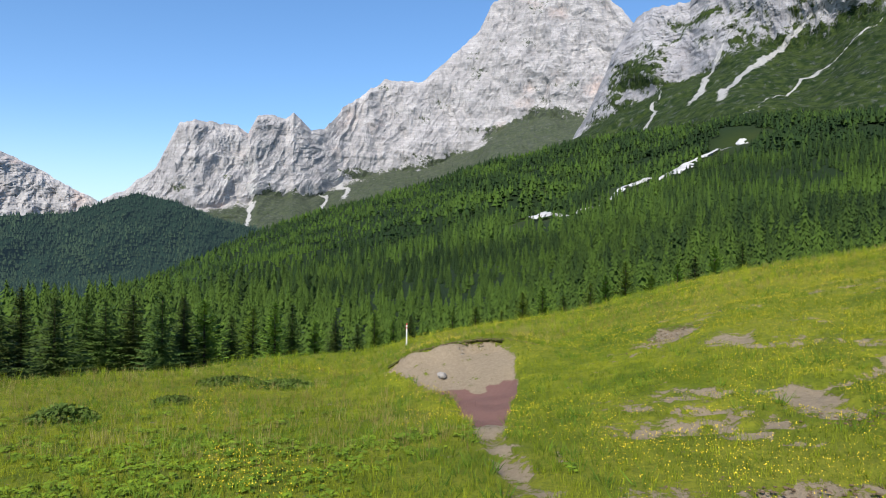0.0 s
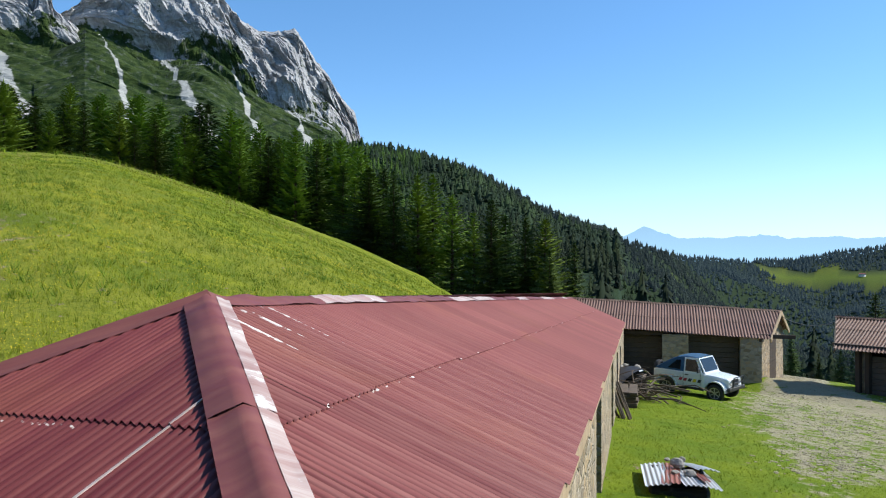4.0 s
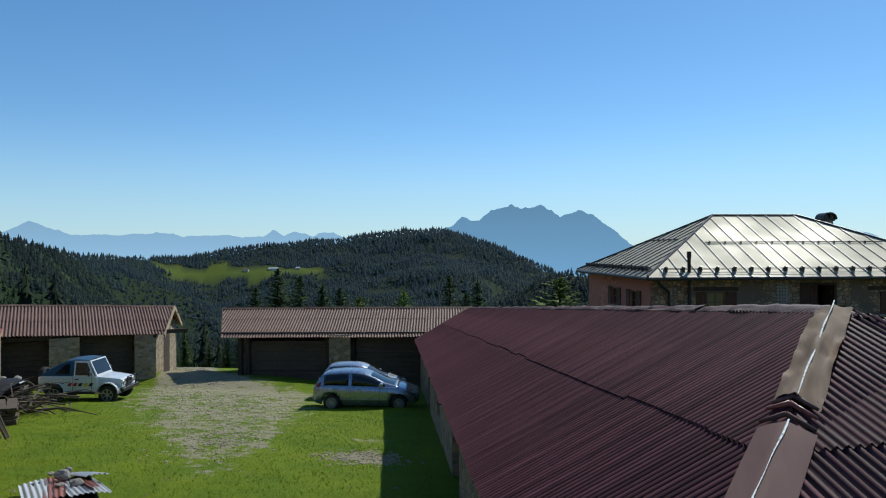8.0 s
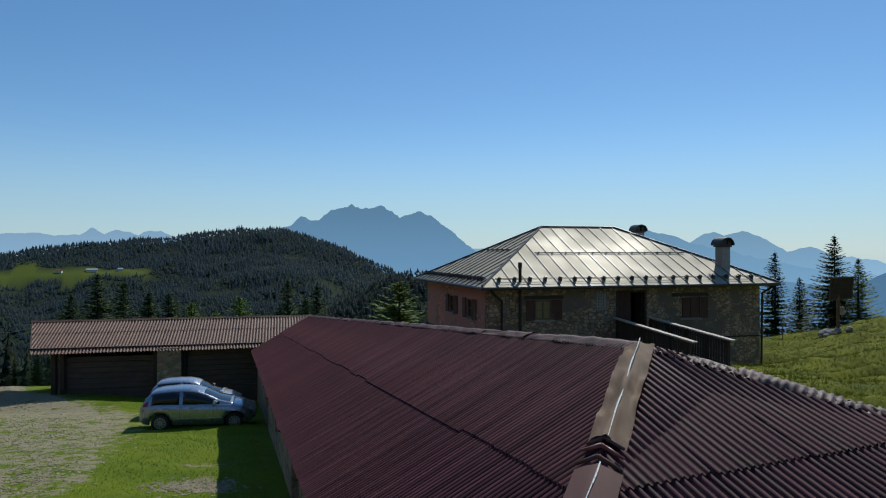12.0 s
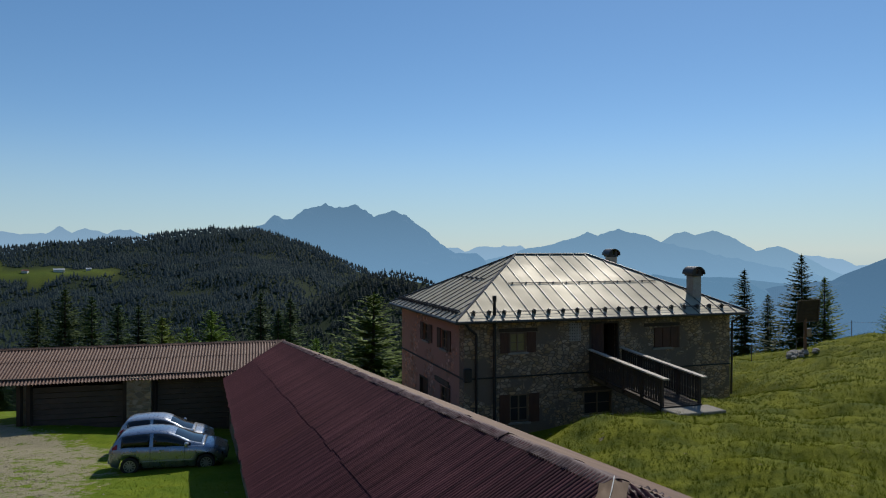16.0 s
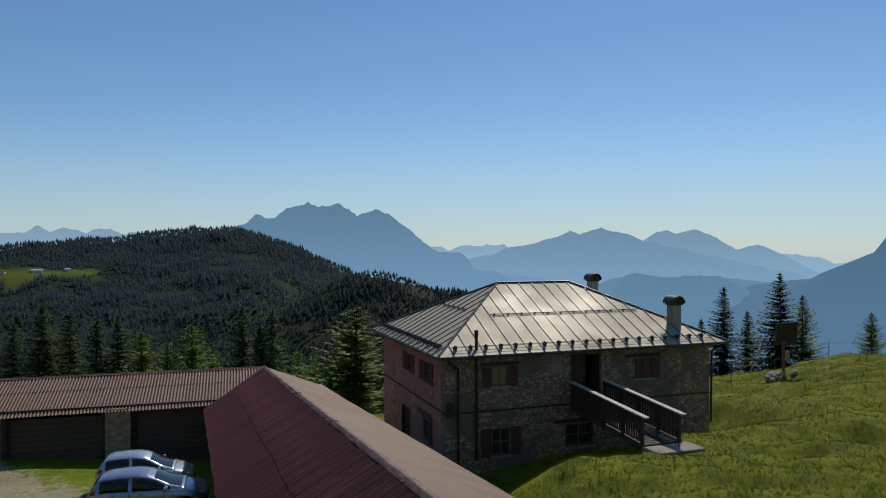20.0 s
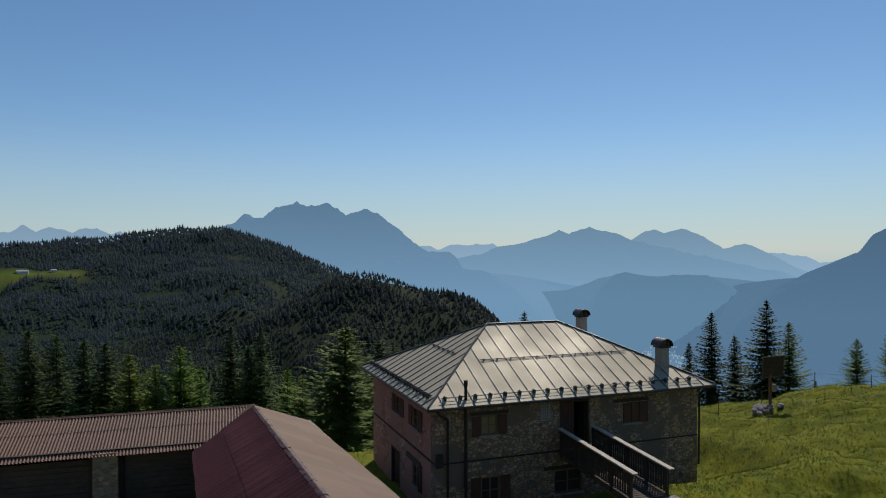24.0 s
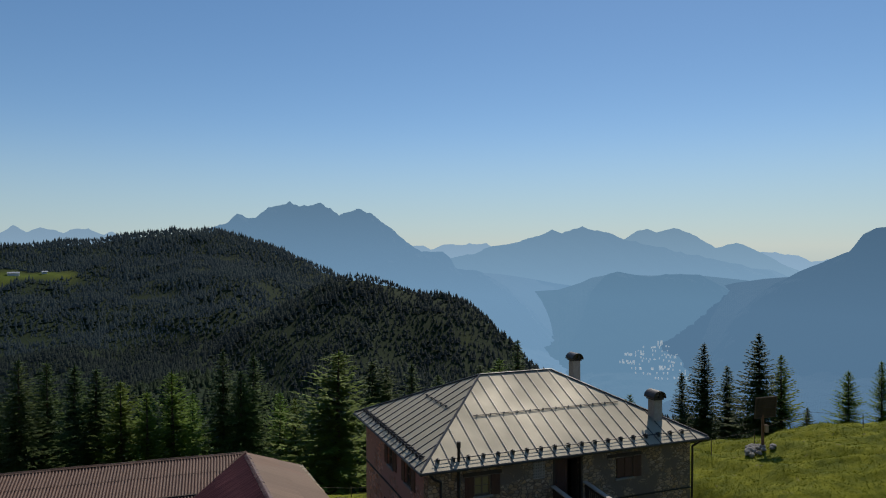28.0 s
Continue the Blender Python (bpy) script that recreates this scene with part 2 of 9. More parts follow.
def track_mask(x, y):
    """Stony track from the gap between the sheds into the yard, 0 to 1."""
    line = [(40, -50, 1.9), (33, -41, 1.8), (29.6, -36.2, 1.8), (25.4, -31.0, 1.9), (22.0, -27.8, 3.3), (17.6, -23.6, 4.9), (13.9, -18.4, 3.3), (10.6, -14.0, 1.5), (8.8, -11.2, 0.6)]
    best = 9.0 + 0 * x
    for (ax, ay, aw), (bx, by, bw) in zip(line, line[1:]):
        t = np.clip(((x - ax) * (bx - ax) + (y - ay) * (by - ay)) / ((bx - ax) ** 2 + (by - ay) ** 2), 0, 1)
        best = np.minimum(best, np.hypot(x - ax - t * (bx - ax), y - ay - t * (by - ay)) / (aw + (bw - aw) * t))
    return (1 - smooth(0.45, 1.25, best)) * np.interp(y, [-40, -29, -24, -14, -10.5], [1.0, 0.85, 0.64, 0.56, 0.45])

# ---- materials ----
def material(name, rough=0.8, metal=0.0, spec=0.5):
    m = bpy.data.materials.new(name)
    m.use_nodes = True
    b = m.node_tree.nodes["Principled BSDF"]
    b.inputs["Roughness"].default_value = rough
    b.inputs["Metallic"].default_value = metal
    b.inputs["Specular IOR Level"].default_value = spec
    return m, m.node_tree.nodes, m.node_tree.links, b


def tex_noise(nodes, links, vec, scale, detail=6, rough=0.6, stretch=None):
    n = nodes.new("ShaderNodeTexNoise")
    n.inputs["Scale"].default_value, n.inputs["Detail"].default_value, n.inputs["Roughness"].default_value = scale, detail, rough
    if stretch:
        mp = nodes.new("ShaderNodeMapping")
        mp.inputs["Scale"].default_value = stretch
        links.new(vec, mp.inputs[0])
        vec = mp.outputs[0]
    links.new(vec, n.inputs["Vector"])
    return n.outputs["Fac"]


def ramp(nodes, links, fac, stops):
    r = nodes.new("ShaderNodeValToRGB")
    while len(r.color_ramp.elements) < len(stops):
        r.color_ramp.elements.new(0.5)
    for e, (p, c) in zip(r.color_ramp.elements, stops):
        e.position = p
        e.color = (c, c, c, 1) if isinstance(c, (int, float)) else (*c, 1)
    links.new(fac, r.inputs[0])
    return r.outputs[0]


def mixc(nodes, links, fac, a, b, mode="MIX"):
    m = nodes.new("ShaderNodeMix")
    m.data_type, m.blend_type = "RGBA", mode
    for sock, v in ((m.inputs[0], fac), (m.inputs[6], a), (m.inputs[7], b)):
        if isinstance(v, (int, float)):
            sock.default_value = v
        elif isinstance(v, tuple):
            sock.default_value = (*v, 1)
        else:
            links.new(v, sock)
    return m.outputs[2]


def mathn(nodes, links, op, a, b=None, c=None):
    m = nodes.new("ShaderNodeMath")
    m.operation = op
    for i, v in enumerate((a, b, c)):
        if v is None:
            continue
        if isinstance(v, (int, float)):
            m.inputs[i].default_value = v
        else:
            links.new(v, m.inputs[i])
    return m.outputs[0]


def bump(nodes, links, bsdf, height, strength=0.3, dist=0.02):
    b = nodes.new("ShaderNodeBump")
    b.inputs["Strength"].default_value, b.inputs["Distance"].default_value = strength, dist
    links.new(height, b.inputs["Height"])
    links.new(b.outputs[0], bsdf.inputs["Normal"])


def coords(nodes, which="Object"):
    return nodes.new("ShaderNodeTexCoord").outputs[which]


def obj_random(nodes):
    return nodes.new("ShaderNodeObjectInfo").outputs["Random"]


def simple(name, color, rough=0.7, metal=0.0, vary=0.25, scale=8.0, bumpy=0.2, bump_dist=0.01, spec=0.5, stretch=None, world_space=False):
    """A paint, wood, metal or stone surface with grain and stains at two scales."""
    m, n, l, b = material(name, rough, metal, spec)
    if world_space:
        v = n.new("ShaderNodeNewGeometry").outputs["Position"]
    else:
        v = coords(n)
    f1 = tex_noise(n, l, v, scale, 8, 0.65, stretch)
    f2 = tex_noise(n, l, v, scale * 0.17, 4, 0.5)
    f = mathn(n, l, "ADD", mathn(n, l, "MULTIPLY", f1, 0.6), mathn(n, l, "MULTIPLY", f2, 0.4))
    lo, hi = tuple(c * (1 - vary) for c in color), tuple(min(1, c * (1 + vary)) for c in color)
    col = ramp(n, l, f, [(0.3, lo), (0.5, color), (0.7, hi)])
    l.new(col, b.inputs["Base Color"])
    if bumpy:
        bump(n, l, b, f1, bumpy, bump_dist)
    r = ramp(n, l, f2, [(0.3, max(0.0, rough - 0.12)), (0.7, min(1, rough + 0.1))])
    l.new(r, b.inputs["Roughness"])
    return m


def roof_material(name, base, worn, rust, bare, bare_amount, rough=0.45, spec=0.3, worn_at=None, lap=None, trough=None):
    """Painted corrugated sheet: streaks down the slope, rust and flaked patches; each sheet a little different."""
    m, n, l, b = material(name, rough, 0.0, spec)
    v = coords(n)
    pos = n.new("ShaderNodeNewGeometry").outputs["Position"]
    rnd = obj_random(n)
    big = tex_noise(n, l, pos, 0.35, 4)
    streak = tex_noise(n, l, v, 1.0, 7, 0.66, (7.0, 0.35, 1.0))
    fine = tex_noise(n, l, pos, 14.0, 6)
    near = None
    if worn_at:
        dist = n.new("ShaderNodeVectorMath")
        dist.operation = "DISTANCE"
        l.new(pos, dist.inputs[0])
        dist.inputs[1].default_value = worn_at
        near = ramp(n, l, mathn(n, l, "MULTIPLY", dist.outputs["Value"], 0.2), [(0.05, 0.150), (0.38, 0.0)])
        big = mathn(n, l, "ADD", big, near)
    c = mixc(n, l, ramp(n, l, streak, [(0.38, 0), (0.64, 1)]), base, worn)
    c = mixc(n, l, ramp(n, l, big, [(0.54, 0), (0.80, 0.5)]), c, rust)
    hsv = n.new("ShaderNodeHueSaturation")
    l.new(c, hsv.inputs["Color"])
    l.new(mathn(n, l, "MULTIPLY_ADD", rnd, 0.22, 0.89), hsv.inputs["Value"])
    c = hsv.outputs[0]
    flake = mathn(n, l, "ADD", mathn(n, l, "MULTIPLY", tex_noise(n, l, v, 1.0, 8, 0.7, (5.0, 0.5, 1.0)), 0.75), mathn(n, l, "MULTIPLY", fine, 0.25))
    if near is not None:
        flake = mathn(n, l, "ADD", flake, near)
    if lap:
        sep = n.new("ShaderNodeSeparateXYZ")
        l.new(v, sep.inputs[0])
        off = mathn(n, l, "ABSOLUTE", mathn(n, l, "SUBTRACT", sep.outputs["Y"], lap))
        flake = mathn(n, l, "ADD", flake, ramp(n, l, off, [(0.006, 0.13), (0.020, 0.0)]))
        side = ramp(n, l, mathn(n, l, "ABSOLUTE", mathn(n, l, "SUBTRACT", sep.outputs["X"], 0.012)), [(0.0, 0.10), (0.014, 0.0)])
        flake = mathn(n, l, "ADD", flake, side)
    mask = ramp(n, l, flake, [(bare_amount, 0), (bare_amount + 0.03, 1)])
    c = mixc(n, l, mask, c, bare)
    if trough:   # dirt and rust in the troughs, also painting in weak wave shading: width of a wave, colour, how much
        sx = n.new("ShaderNodeSeparateXYZ")
        l.new(v, sx.inputs[0])
        wv = mathn(n, l, "SINE", mathn(n, l, "MULTIPLY", sx.outputs["X"], 2 * math.pi / trough[0]))
        wv = mathn(n, l, "ADD", wv, mathn(n, l, "MULTIPLY", mathn(n, l, "SUBTRACT", streak, 0.5), 2.4))
        c = mixc(n, l, ramp(n, l, mathn(n, l, "MULTIPLY_ADD", wv, 0.5, 0.5), [(0.15, trough[2]), (0.75, 0.0)]), c, trough[1])
    l.new(c, b.inputs["Base Color"])
    l.new(ramp(n, l, streak, [(0.3, rough - 0.1), (0.7, rough + 0.15)]), b.inputs["Roughness"])
    bump(n, l, b, fine, 0.15, 0.004)
    return m


RED_ROOF = roof_material("red_sheet", (0.115, 0.022, 0.023), (0.168, 0.043, 0.036), (0.23, 0.085, 0.04), (0.50, 0.42, 0.37), 0.76, 0.42, 0.32, (5.6, 0.4, 4.3), 1.55, (0.075, (0.060, 0.010, 0.012), 0.6))
# faded paint, lightened further for the sunlit sheen of the long slopes
FADED_SHEEN_RED = roof_material("faded_sheen_red_sheet", (0.175, 0.048, 0.044), (0.265, 0.105, 0.088), (0.29, 0.12, 0.06), (0.60, 0.53, 0.48), 0.72, 0.42, 0.32, (6.2, -0.95, 4.4), 1.55, (0.075, (0.090, 0.020, 0.018), 0.6))
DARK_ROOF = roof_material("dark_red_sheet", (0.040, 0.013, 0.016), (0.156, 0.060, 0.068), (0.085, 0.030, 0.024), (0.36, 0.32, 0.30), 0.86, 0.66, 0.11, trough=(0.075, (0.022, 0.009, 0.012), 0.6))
PALE_ROOF = roof_material("pale_weathered_sheet", (0.150, 0.076, 0.052), (0.228, 0.140, 0.098), (0.18, 0.080, 0.045), (0.42, 0.37, 0.32), 0.76, 0.62, 0.26, trough=(0.15, (0.070, 0.034, 0.024), 0.9))
SHED_ROOF = roof_material("reddish_weathered_sheet", (0.190, 0.108, 0.078), (0.255, 0.165, 0.125), (0.20, 0.085, 0.05), (0.38, 0.32, 0.28), 0.76, 0.65, 0.2, trough=(0.15, (0.075, 0.032, 0.024), 0.85))
WORN_EDGE = simple("worn_sheet_edge", (0.40, 0.30, 0.27), 0.6, 0, 0.3, 9, 0.2, 0.003)
CAP_LOWER = roof_material("brown_red_flashing", (0.115, 0.058, 0.052), (0.15, 0.085, 0.072), (0.16, 0.07, 0.045), (0.45, 0.41, 0.38), 0.84, 0.72, 0.14)
CAP_UPPER = roof_material("tan_flashing", (0.135, 0.085, 0.055), (0.205, 0.140, 0.088), (0.19, 0.125, 0.07), (0.40, 0.37, 0.32), 0.82, 0.72, 0.12)
CAP_RIDGE = roof_material("battered_capping", (0.075, 0.038, 0.038), (0.15, 0.10, 0.095), (0.11, 0.055, 0.04), (0.40, 0.37, 0.35), 0.72, 0.62, 0.25)
BRIGHT_FOLD = simple("bright_fold", (0.80, 0.76, 0.70), 0.6, 0.0, 0.15, 20, 0.2, 0.002)
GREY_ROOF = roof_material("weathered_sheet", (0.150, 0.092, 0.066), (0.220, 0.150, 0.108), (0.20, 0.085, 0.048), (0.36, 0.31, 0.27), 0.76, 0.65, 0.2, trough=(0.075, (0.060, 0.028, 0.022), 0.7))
FLASH_WHITE = roof_material("bare_flashing", (0.29, 0.16, 0.135), (0.47, 0.39, 0.35), (0.28, 0.12, 0.08), (0.60, 0.56, 0.53), 0.56, 0.5, 0.3)
FLASH_RED = roof_material("red_flashing", (0.14, 0.038, 0.038), (0.19, 0.07, 0.058), (0.18, 0.065, 0.035), (0.45, 0.41, 0.38), 0.72, 0.55, 0.2)
FLASH_PALE = roof_material("flaked_flashing", (0.22, 0.065, 0.055), (0.30, 0.12, 0.095), (0.25, 0.10, 0.05), (0.62, 0.58, 0.55), 0.535, 0.4)
OLD_WOOD = simple("old_wood", (0.10, 0.075, 0.055), 0.85, 0, 0.35, 5, 0.5, 0.01, 0.3, (1, 1, 0.12))
DARK_WOOD = simple("dark_wood", (0.055, 0.040, 0.030), 0.85, 0, 0.35, 5, 0.5, 0.01, 0.3, (1, 1, 0.12))
SHED_WOOD = simple("shed_boards", (0.088, 0.068, 0.053), 0.85, 0, 0.4, 5, 0.5, 0.01, 0.3, (0.12, 1, 1))
PALE_WOOD = simple("pale_wood", (0.36, 0.26, 0.16), 0.8, 0, 0.3, 6, 0.4, 0.006, 0.3, (1, 1, 0.15))
# pale wood, brightened further to paint in light on the rail tops
LIT_RAIL_WOOD = simple("lit_rail_wood", (0.44, 0.38, 0.31), 0.75, 0, 0.25, 6, 0.4, 0.006, 0.3, (1, 0.15, 1))
BROWN_WOOD = simple("brown_wood", (0.17, 0.085, 0.045), 0.7, 0, 0.3, 6, 0.4, 0.006, 0.3, (1, 1, 0.15))
IRON = simple("dark_iron", (0.035, 0.032, 0.032), 0.55, 0.6, 0.3, 10, 0.2, 0.003)


def stone_wall_material(name, stone, mortar, scale=3.2, plaster=0.5, plaster_col=(0.34, 0.31, 0.28)):
    """Rubble stone with mortar; plaster remains over part of it."""
    m, n, l, b = material(name, 0.9, 0, 0.25)
    pos = n.new("ShaderNodeNewGeometry").outputs["Position"]
    warp = mixc(n, l, 0.12, pos, n.new("ShaderNodeTexNoise").outputs["Color"])
    vo = n.new("ShaderNodeTexVoronoi")
    vo.feature = "DISTANCE_TO_EDGE"
    vo.inputs["Scale"].default_value = scale
    mp = n.new("ShaderNodeMapping")
    mp.inputs["Scale"].default_value = (1, 1, 1.7)
    l.new(pos, mp.inputs[0])
    l.new(mp.outputs[0], vo.inputs["Vector"])
    vc = n.new("ShaderNodeTexVoronoi")
    vc.inputs["Scale"].default_value = scale
    l.new(mp.outputs[0], vc.inputs["Vector"])
    grain = tex_noise(n, l, pos, 22, 8, 0.7)
    hs = n.new("ShaderNodeHueSaturation")
    hs.inputs["Color"].default_value = (*stone, 1)
    sep = n.new("ShaderNodeSeparateColor")
    l.new(vc.outputs["Color"], sep.inputs[0])
    l.new(mathn(n, l, "MULTIPLY_ADD", sep.outputs[0], 0.8, 0.6), hs.inputs["Value"])
    l.new(mathn(n, l, "MULTIPLY_ADD", sep.outputs[1], 0.5, 0.75), hs.inputs["Saturation"])
    joint = ramp(n, l, vo.outputs["Distance"], [(0.03, 0), (0.12, 1)])
    c = mixc(n, l, joint, mortar, hs.outputs[0])
    big = tex_noise(n, l, pos, 0.55, 6, 0.65)
    pm = ramp(n, l, big, [(plaster - 0.02, 0), (plaster + 0.03, 1)])
    pc = mixc(n, l, grain, tuple(v * 0.75 for v in plaster_col), plaster_col)
    c = mixc(n, l, pm, c, pc)
    c = mixc(n, l, mathn(n, l, "MULTIPLY", grain, 0.25), c, (0.12, 0.10, 0.08))
    l.new(c, b.inputs["Base Color"])
    h = mathn(n, l, "ADD", mathn(n, l, "MULTIPLY", joint, mathn(n, l, "SUBTRACT", 1.0, pm)), mathn(n, l, "MULTIPLY", grain, 0.5))
    bump(n, l, b, h, 0.7, 0.03)
    return m


STONE = stone_wall_material("rubble_stone", (0.33, 0.255, 0.17), (0.30, 0.25, 0.18), 3.4, 0.95)
HOUSE_STONE = stone_wall_material("house_stone", (0.37, 0.265, 0.172), (0.135, 0.098, 0.070), 4.6, 0.53, (0.190, 0.145, 0.110))
PINK_PLASTER = stone_wall_material("pink_plaster", (0.50, 0.26, 0.19), (0.32, 0.19, 0.15), 3.6, 0.46, (0.50, 0.26, 0.205))


def terrain_material():
    m, n, l, b = material("alpine_ground", 0.95, 0, 0.15)
    pos = n.new("ShaderNodeNewGeometry").outputs["Position"]
    nrm = n.new("ShaderNodeNewGeometry").outputs["Normal"]

    def attr(name):
        a = n.new("ShaderNodeAttribute")
        a.attribute_name = name
        return a.outputs["Fac"]
    f_fine = tex_noise(n, l, pos, 9.0, 9, 0.78)
    f_mid = tex_noise(n, l, pos, 0.9, 6, 0.65)
    f_big = tex_noise(n, l, pos, 0.11, 5, 0.6)
    grass = mixc(n, l, ramp(n, l, f_mid, [(0.41, 0), (0.59, 1)]), (0.085, 0.120, 0.006), (0.222, 0.240, 0.011))
    grass = mixc(n, l, ramp(n, l, f_big, [(0.42, 0), (0.62, 0.8)]), grass, (0.195, 0.200, 0.020))
    grass = mixc(n, l, ramp(n, l, f_fine, [(0.34, 0.85), (0.52, 0)]), grass, (0.045, 0.07, 0.006))
    grass = mixc(n, l, ramp(n, l, tex_noise(n, l, pos, 0.38, 6, 0.65), [(0.50, 0), (0.66, 0.7)]), grass, (0.07, 0.105, 0.006))
    lawn = mixc(n, l, ramp(n, l, f_mid, [(0.3, 0), (0.7, 1)]), (0.085, 0.14, 0.004), (0.165, 0.205, 0.007))
    lawn = mixc(n, l, ramp(n, l, f_fine, [(0.28, 0.6), (0.5, 0)]), lawn, (0.06, 0.10, 0.006))
    c = mixc(n, l, attr("lawn"), grass, lawn)
    # darker bank turf stands in for its weaker, backlit sun
    short = mixc(n, l, ramp(n, l, f_mid, [(0.35, 0), (0.65, 1)]), (0.074, 0.092, 0.003), (0.182, 0.184, 0.007))
    c = mixc(n, l, mathn(n, l, "MULTIPLY", attr("bank_shade"), 0.85), c, short)
    soil = mixc(n, l, f_fine, (0.12, 0.086, 0.050), (0.38, 0.31, 0.21))
    sm = mathn(n, l, "ADD", attr("soil"), mathn(n, l, "MULTIPLY", mathn(n, l, "SUBTRACT", f_mid, 0.5), 1.1))
    f_rag = tex_noise(n, l, pos, 1.7, 10, 0.78)
    sm = mathn(n, l, "ADD", sm, mathn(n, l, "MULTIPLY", mathn(n, l, "SUBTRACT", f_rag, 0.5), 4.0))
    c = mixc(n, l, ramp(n, l, sm, [(0.55, 0), (0.63, 1)]), c, soil)
    # dark rim: roots, plus the shade of undercut edges painted in
    c = mixc(n, l, ramp(n, l, sm, [(0.50, 0), (0.56, 0.75), (0.62, 0)]), c, (0.055, 0.042, 0.02))
    red = mixc(n, l, f_fine, (0.12, 0.062, 0.050), (0.24, 0.135, 0.108))
    c = mixc(n, l, ramp(n, l, mathn(n, l, "ADD", attr("red_soil"), mathn(n, l, "MULTIPLY", mathn(n, l, "SUBTRACT", f_mid, 0.5), 0.3)), [(0.5, 0), (0.6, 1)]), c, red)
    gr = mixc(n, l, f_fine, (0.15, 0.13, 0.065), (0.40, 0.355, 0.245))
    gm = mathn(n, l, "ADD", attr("gravel"), mathn(n, l, "MULTIPLY", mathn(n, l, "SUBTRACT", tex_noise(n, l, pos, 1.8, 9, 0.72), 0.5), 2.2))
    c = mixc(n, l, ramp(n, l, gm, [(0.46, 0), (0.66, 1)]), c, gr)
    # floor under the woods near black, as if shaded between the trees
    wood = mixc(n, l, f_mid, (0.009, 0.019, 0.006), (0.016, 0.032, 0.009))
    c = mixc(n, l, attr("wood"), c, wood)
    l.new(c, b.inputs["Base Color"])
    bump(n, l, b, mathn(n, l, "ADD", f_fine, f_mid), 0.8, 0.06)
    return m


GROUND = terrain_material()


def rock_material(name, pale=(0.46, 0.44, 0.42), dark=(0.30, 0.29, 0.285), green=0.5, scree=0.6, pink=0.2, haze=None):
    """Limestone: strata, vertical fissures, grass and dwarf pine on the gentler ground, pale scree in the gullies."""
    m, n, l, b = material(name, 0.95, 0, 0.1)
    geo = n.new("ShaderNodeNewGeometry")
    pos, nrm = geo.outputs["Position"], geo.outputs["Normal"]
    sepn = n.new("ShaderNodeSeparateXYZ")
    l.new(nrm, sepn.inputs[0])

    def attr(nm):
        a = n.new("ShaderNodeAttribute")
        a.attribute_name = nm
        return a.outputs["Fac"]
    f1 = tex_noise(n, l, pos, 0.016, 9, 0.68)
    f2 = tex_noise(n, l, pos, 0.09, 8, 0.7)
    tilt = n.new("ShaderNodeMapping")   # the beds dip to one side
    tilt.inputs["Rotation"].default_value = (radians(8), radians(-32), 0)
    tilt.inputs["Scale"].default_value = (0.5, 0.5, 5.0)
    l.new(pos, tilt.inputs[0])
    strata = tex_noise(n, l, tilt.outputs[0], 0.012, 9, 0.7)
    fiss = tex_noise(n, l, pos, 0.03, 8, 0.7, (1.6, 1.6, 0.22))
    c = mixc(n, l, ramp(n, l, f1, [(0.35, 0), (0.65, 1)]), dark, pale)
    c = mixc(n, l, ramp(n, l, strata, [(0.44, 0), (0.5, 0.45), (0.56, 0)]), c, (0.20, 0.195, 0.19))
    c = mixc(n, l, ramp(n, l, fiss, [(0.30, 0.6), (0.42, 0)]), c, (0.15, 0.145, 0.145))
    c = mixc(n, l, ramp(n, l, tex_noise(n, l, pos, 0.006, 5), [(0.58, 0), (0.72, pink)]), c, (0.52, 0.36, 0.28))
    gm = mathn(n, l, "ADD", attr("green"), mathn(n, l, "MULTIPLY", mathn(n, l, "SUBTRACT", f2, 0.5), 1.1))
    gm = mathn(n, l, "ADD", gm, mathn(n, l, "MULTIPLY", mathn(n, l, "SUBTRACT", f1, 0.5), 1.0))
    gcol = mixc(n, l, ramp(n, l, f2, [(0.42, 0), (0.58, 1)]), (0.012, 0.025, 0.007), (0.038, 0.057, 0.014))
    c = mixc(n, l, ramp(n, l, gm, [(0.50, 0), (0.60, green)]), c, gcol)
    scm = mathn(n, l, "ADD", attr("scree"), mathn(n, l, "MULTIPLY", mathn(n, l, "SUBTRACT", f2, 0.5), 1.3))
    c = mixc(n, l, ramp(n, l, scm, [(0.52, 0), (0.72, scree)]), c, (0.42, 0.41, 0.385))
    l.new(c, b.inputs["Base Color"])
    f3 = tex_noise(n, l, pos, 0.10, 8, 0.75, (1.0, 1.0, 0.35))
    c = mixc(n, l, ramp(n, l, f3, [(0.34, 0.6), (0.45, 0)]), c, (0.15, 0.15, 0.155))
    l.new(c, b.inputs["Base Color"])
    h = mathn(n, l, "ADD", mathn(n, l, "ADD", fiss, mathn(n, l, "MULTIPLY", strata, 1.6)), mathn(n, l, "ADD", f3, mathn(n, l, "MULTIPLY", f2, 0.6)))
    bump(n, l, b, h, 0.55, 4.0)
    if haze:
        b.inputs["Emission Color"].default_value = (*haze[:3], 1)
        b.inputs["Emission Strength"].default_value = haze[3]
    return m


ROCK_PALE = rock_material("pale_limestone", (0.46, 0.44, 0.42), (0.29, 0.28, 0.272), 0.9, 0.9, 0.35)
ROCK_GREY = rock_material("grey_limestone", (0.42, 0.41, 0.405), (0.24, 0.237, 0.245), 1.0, 0.8, 0.15)


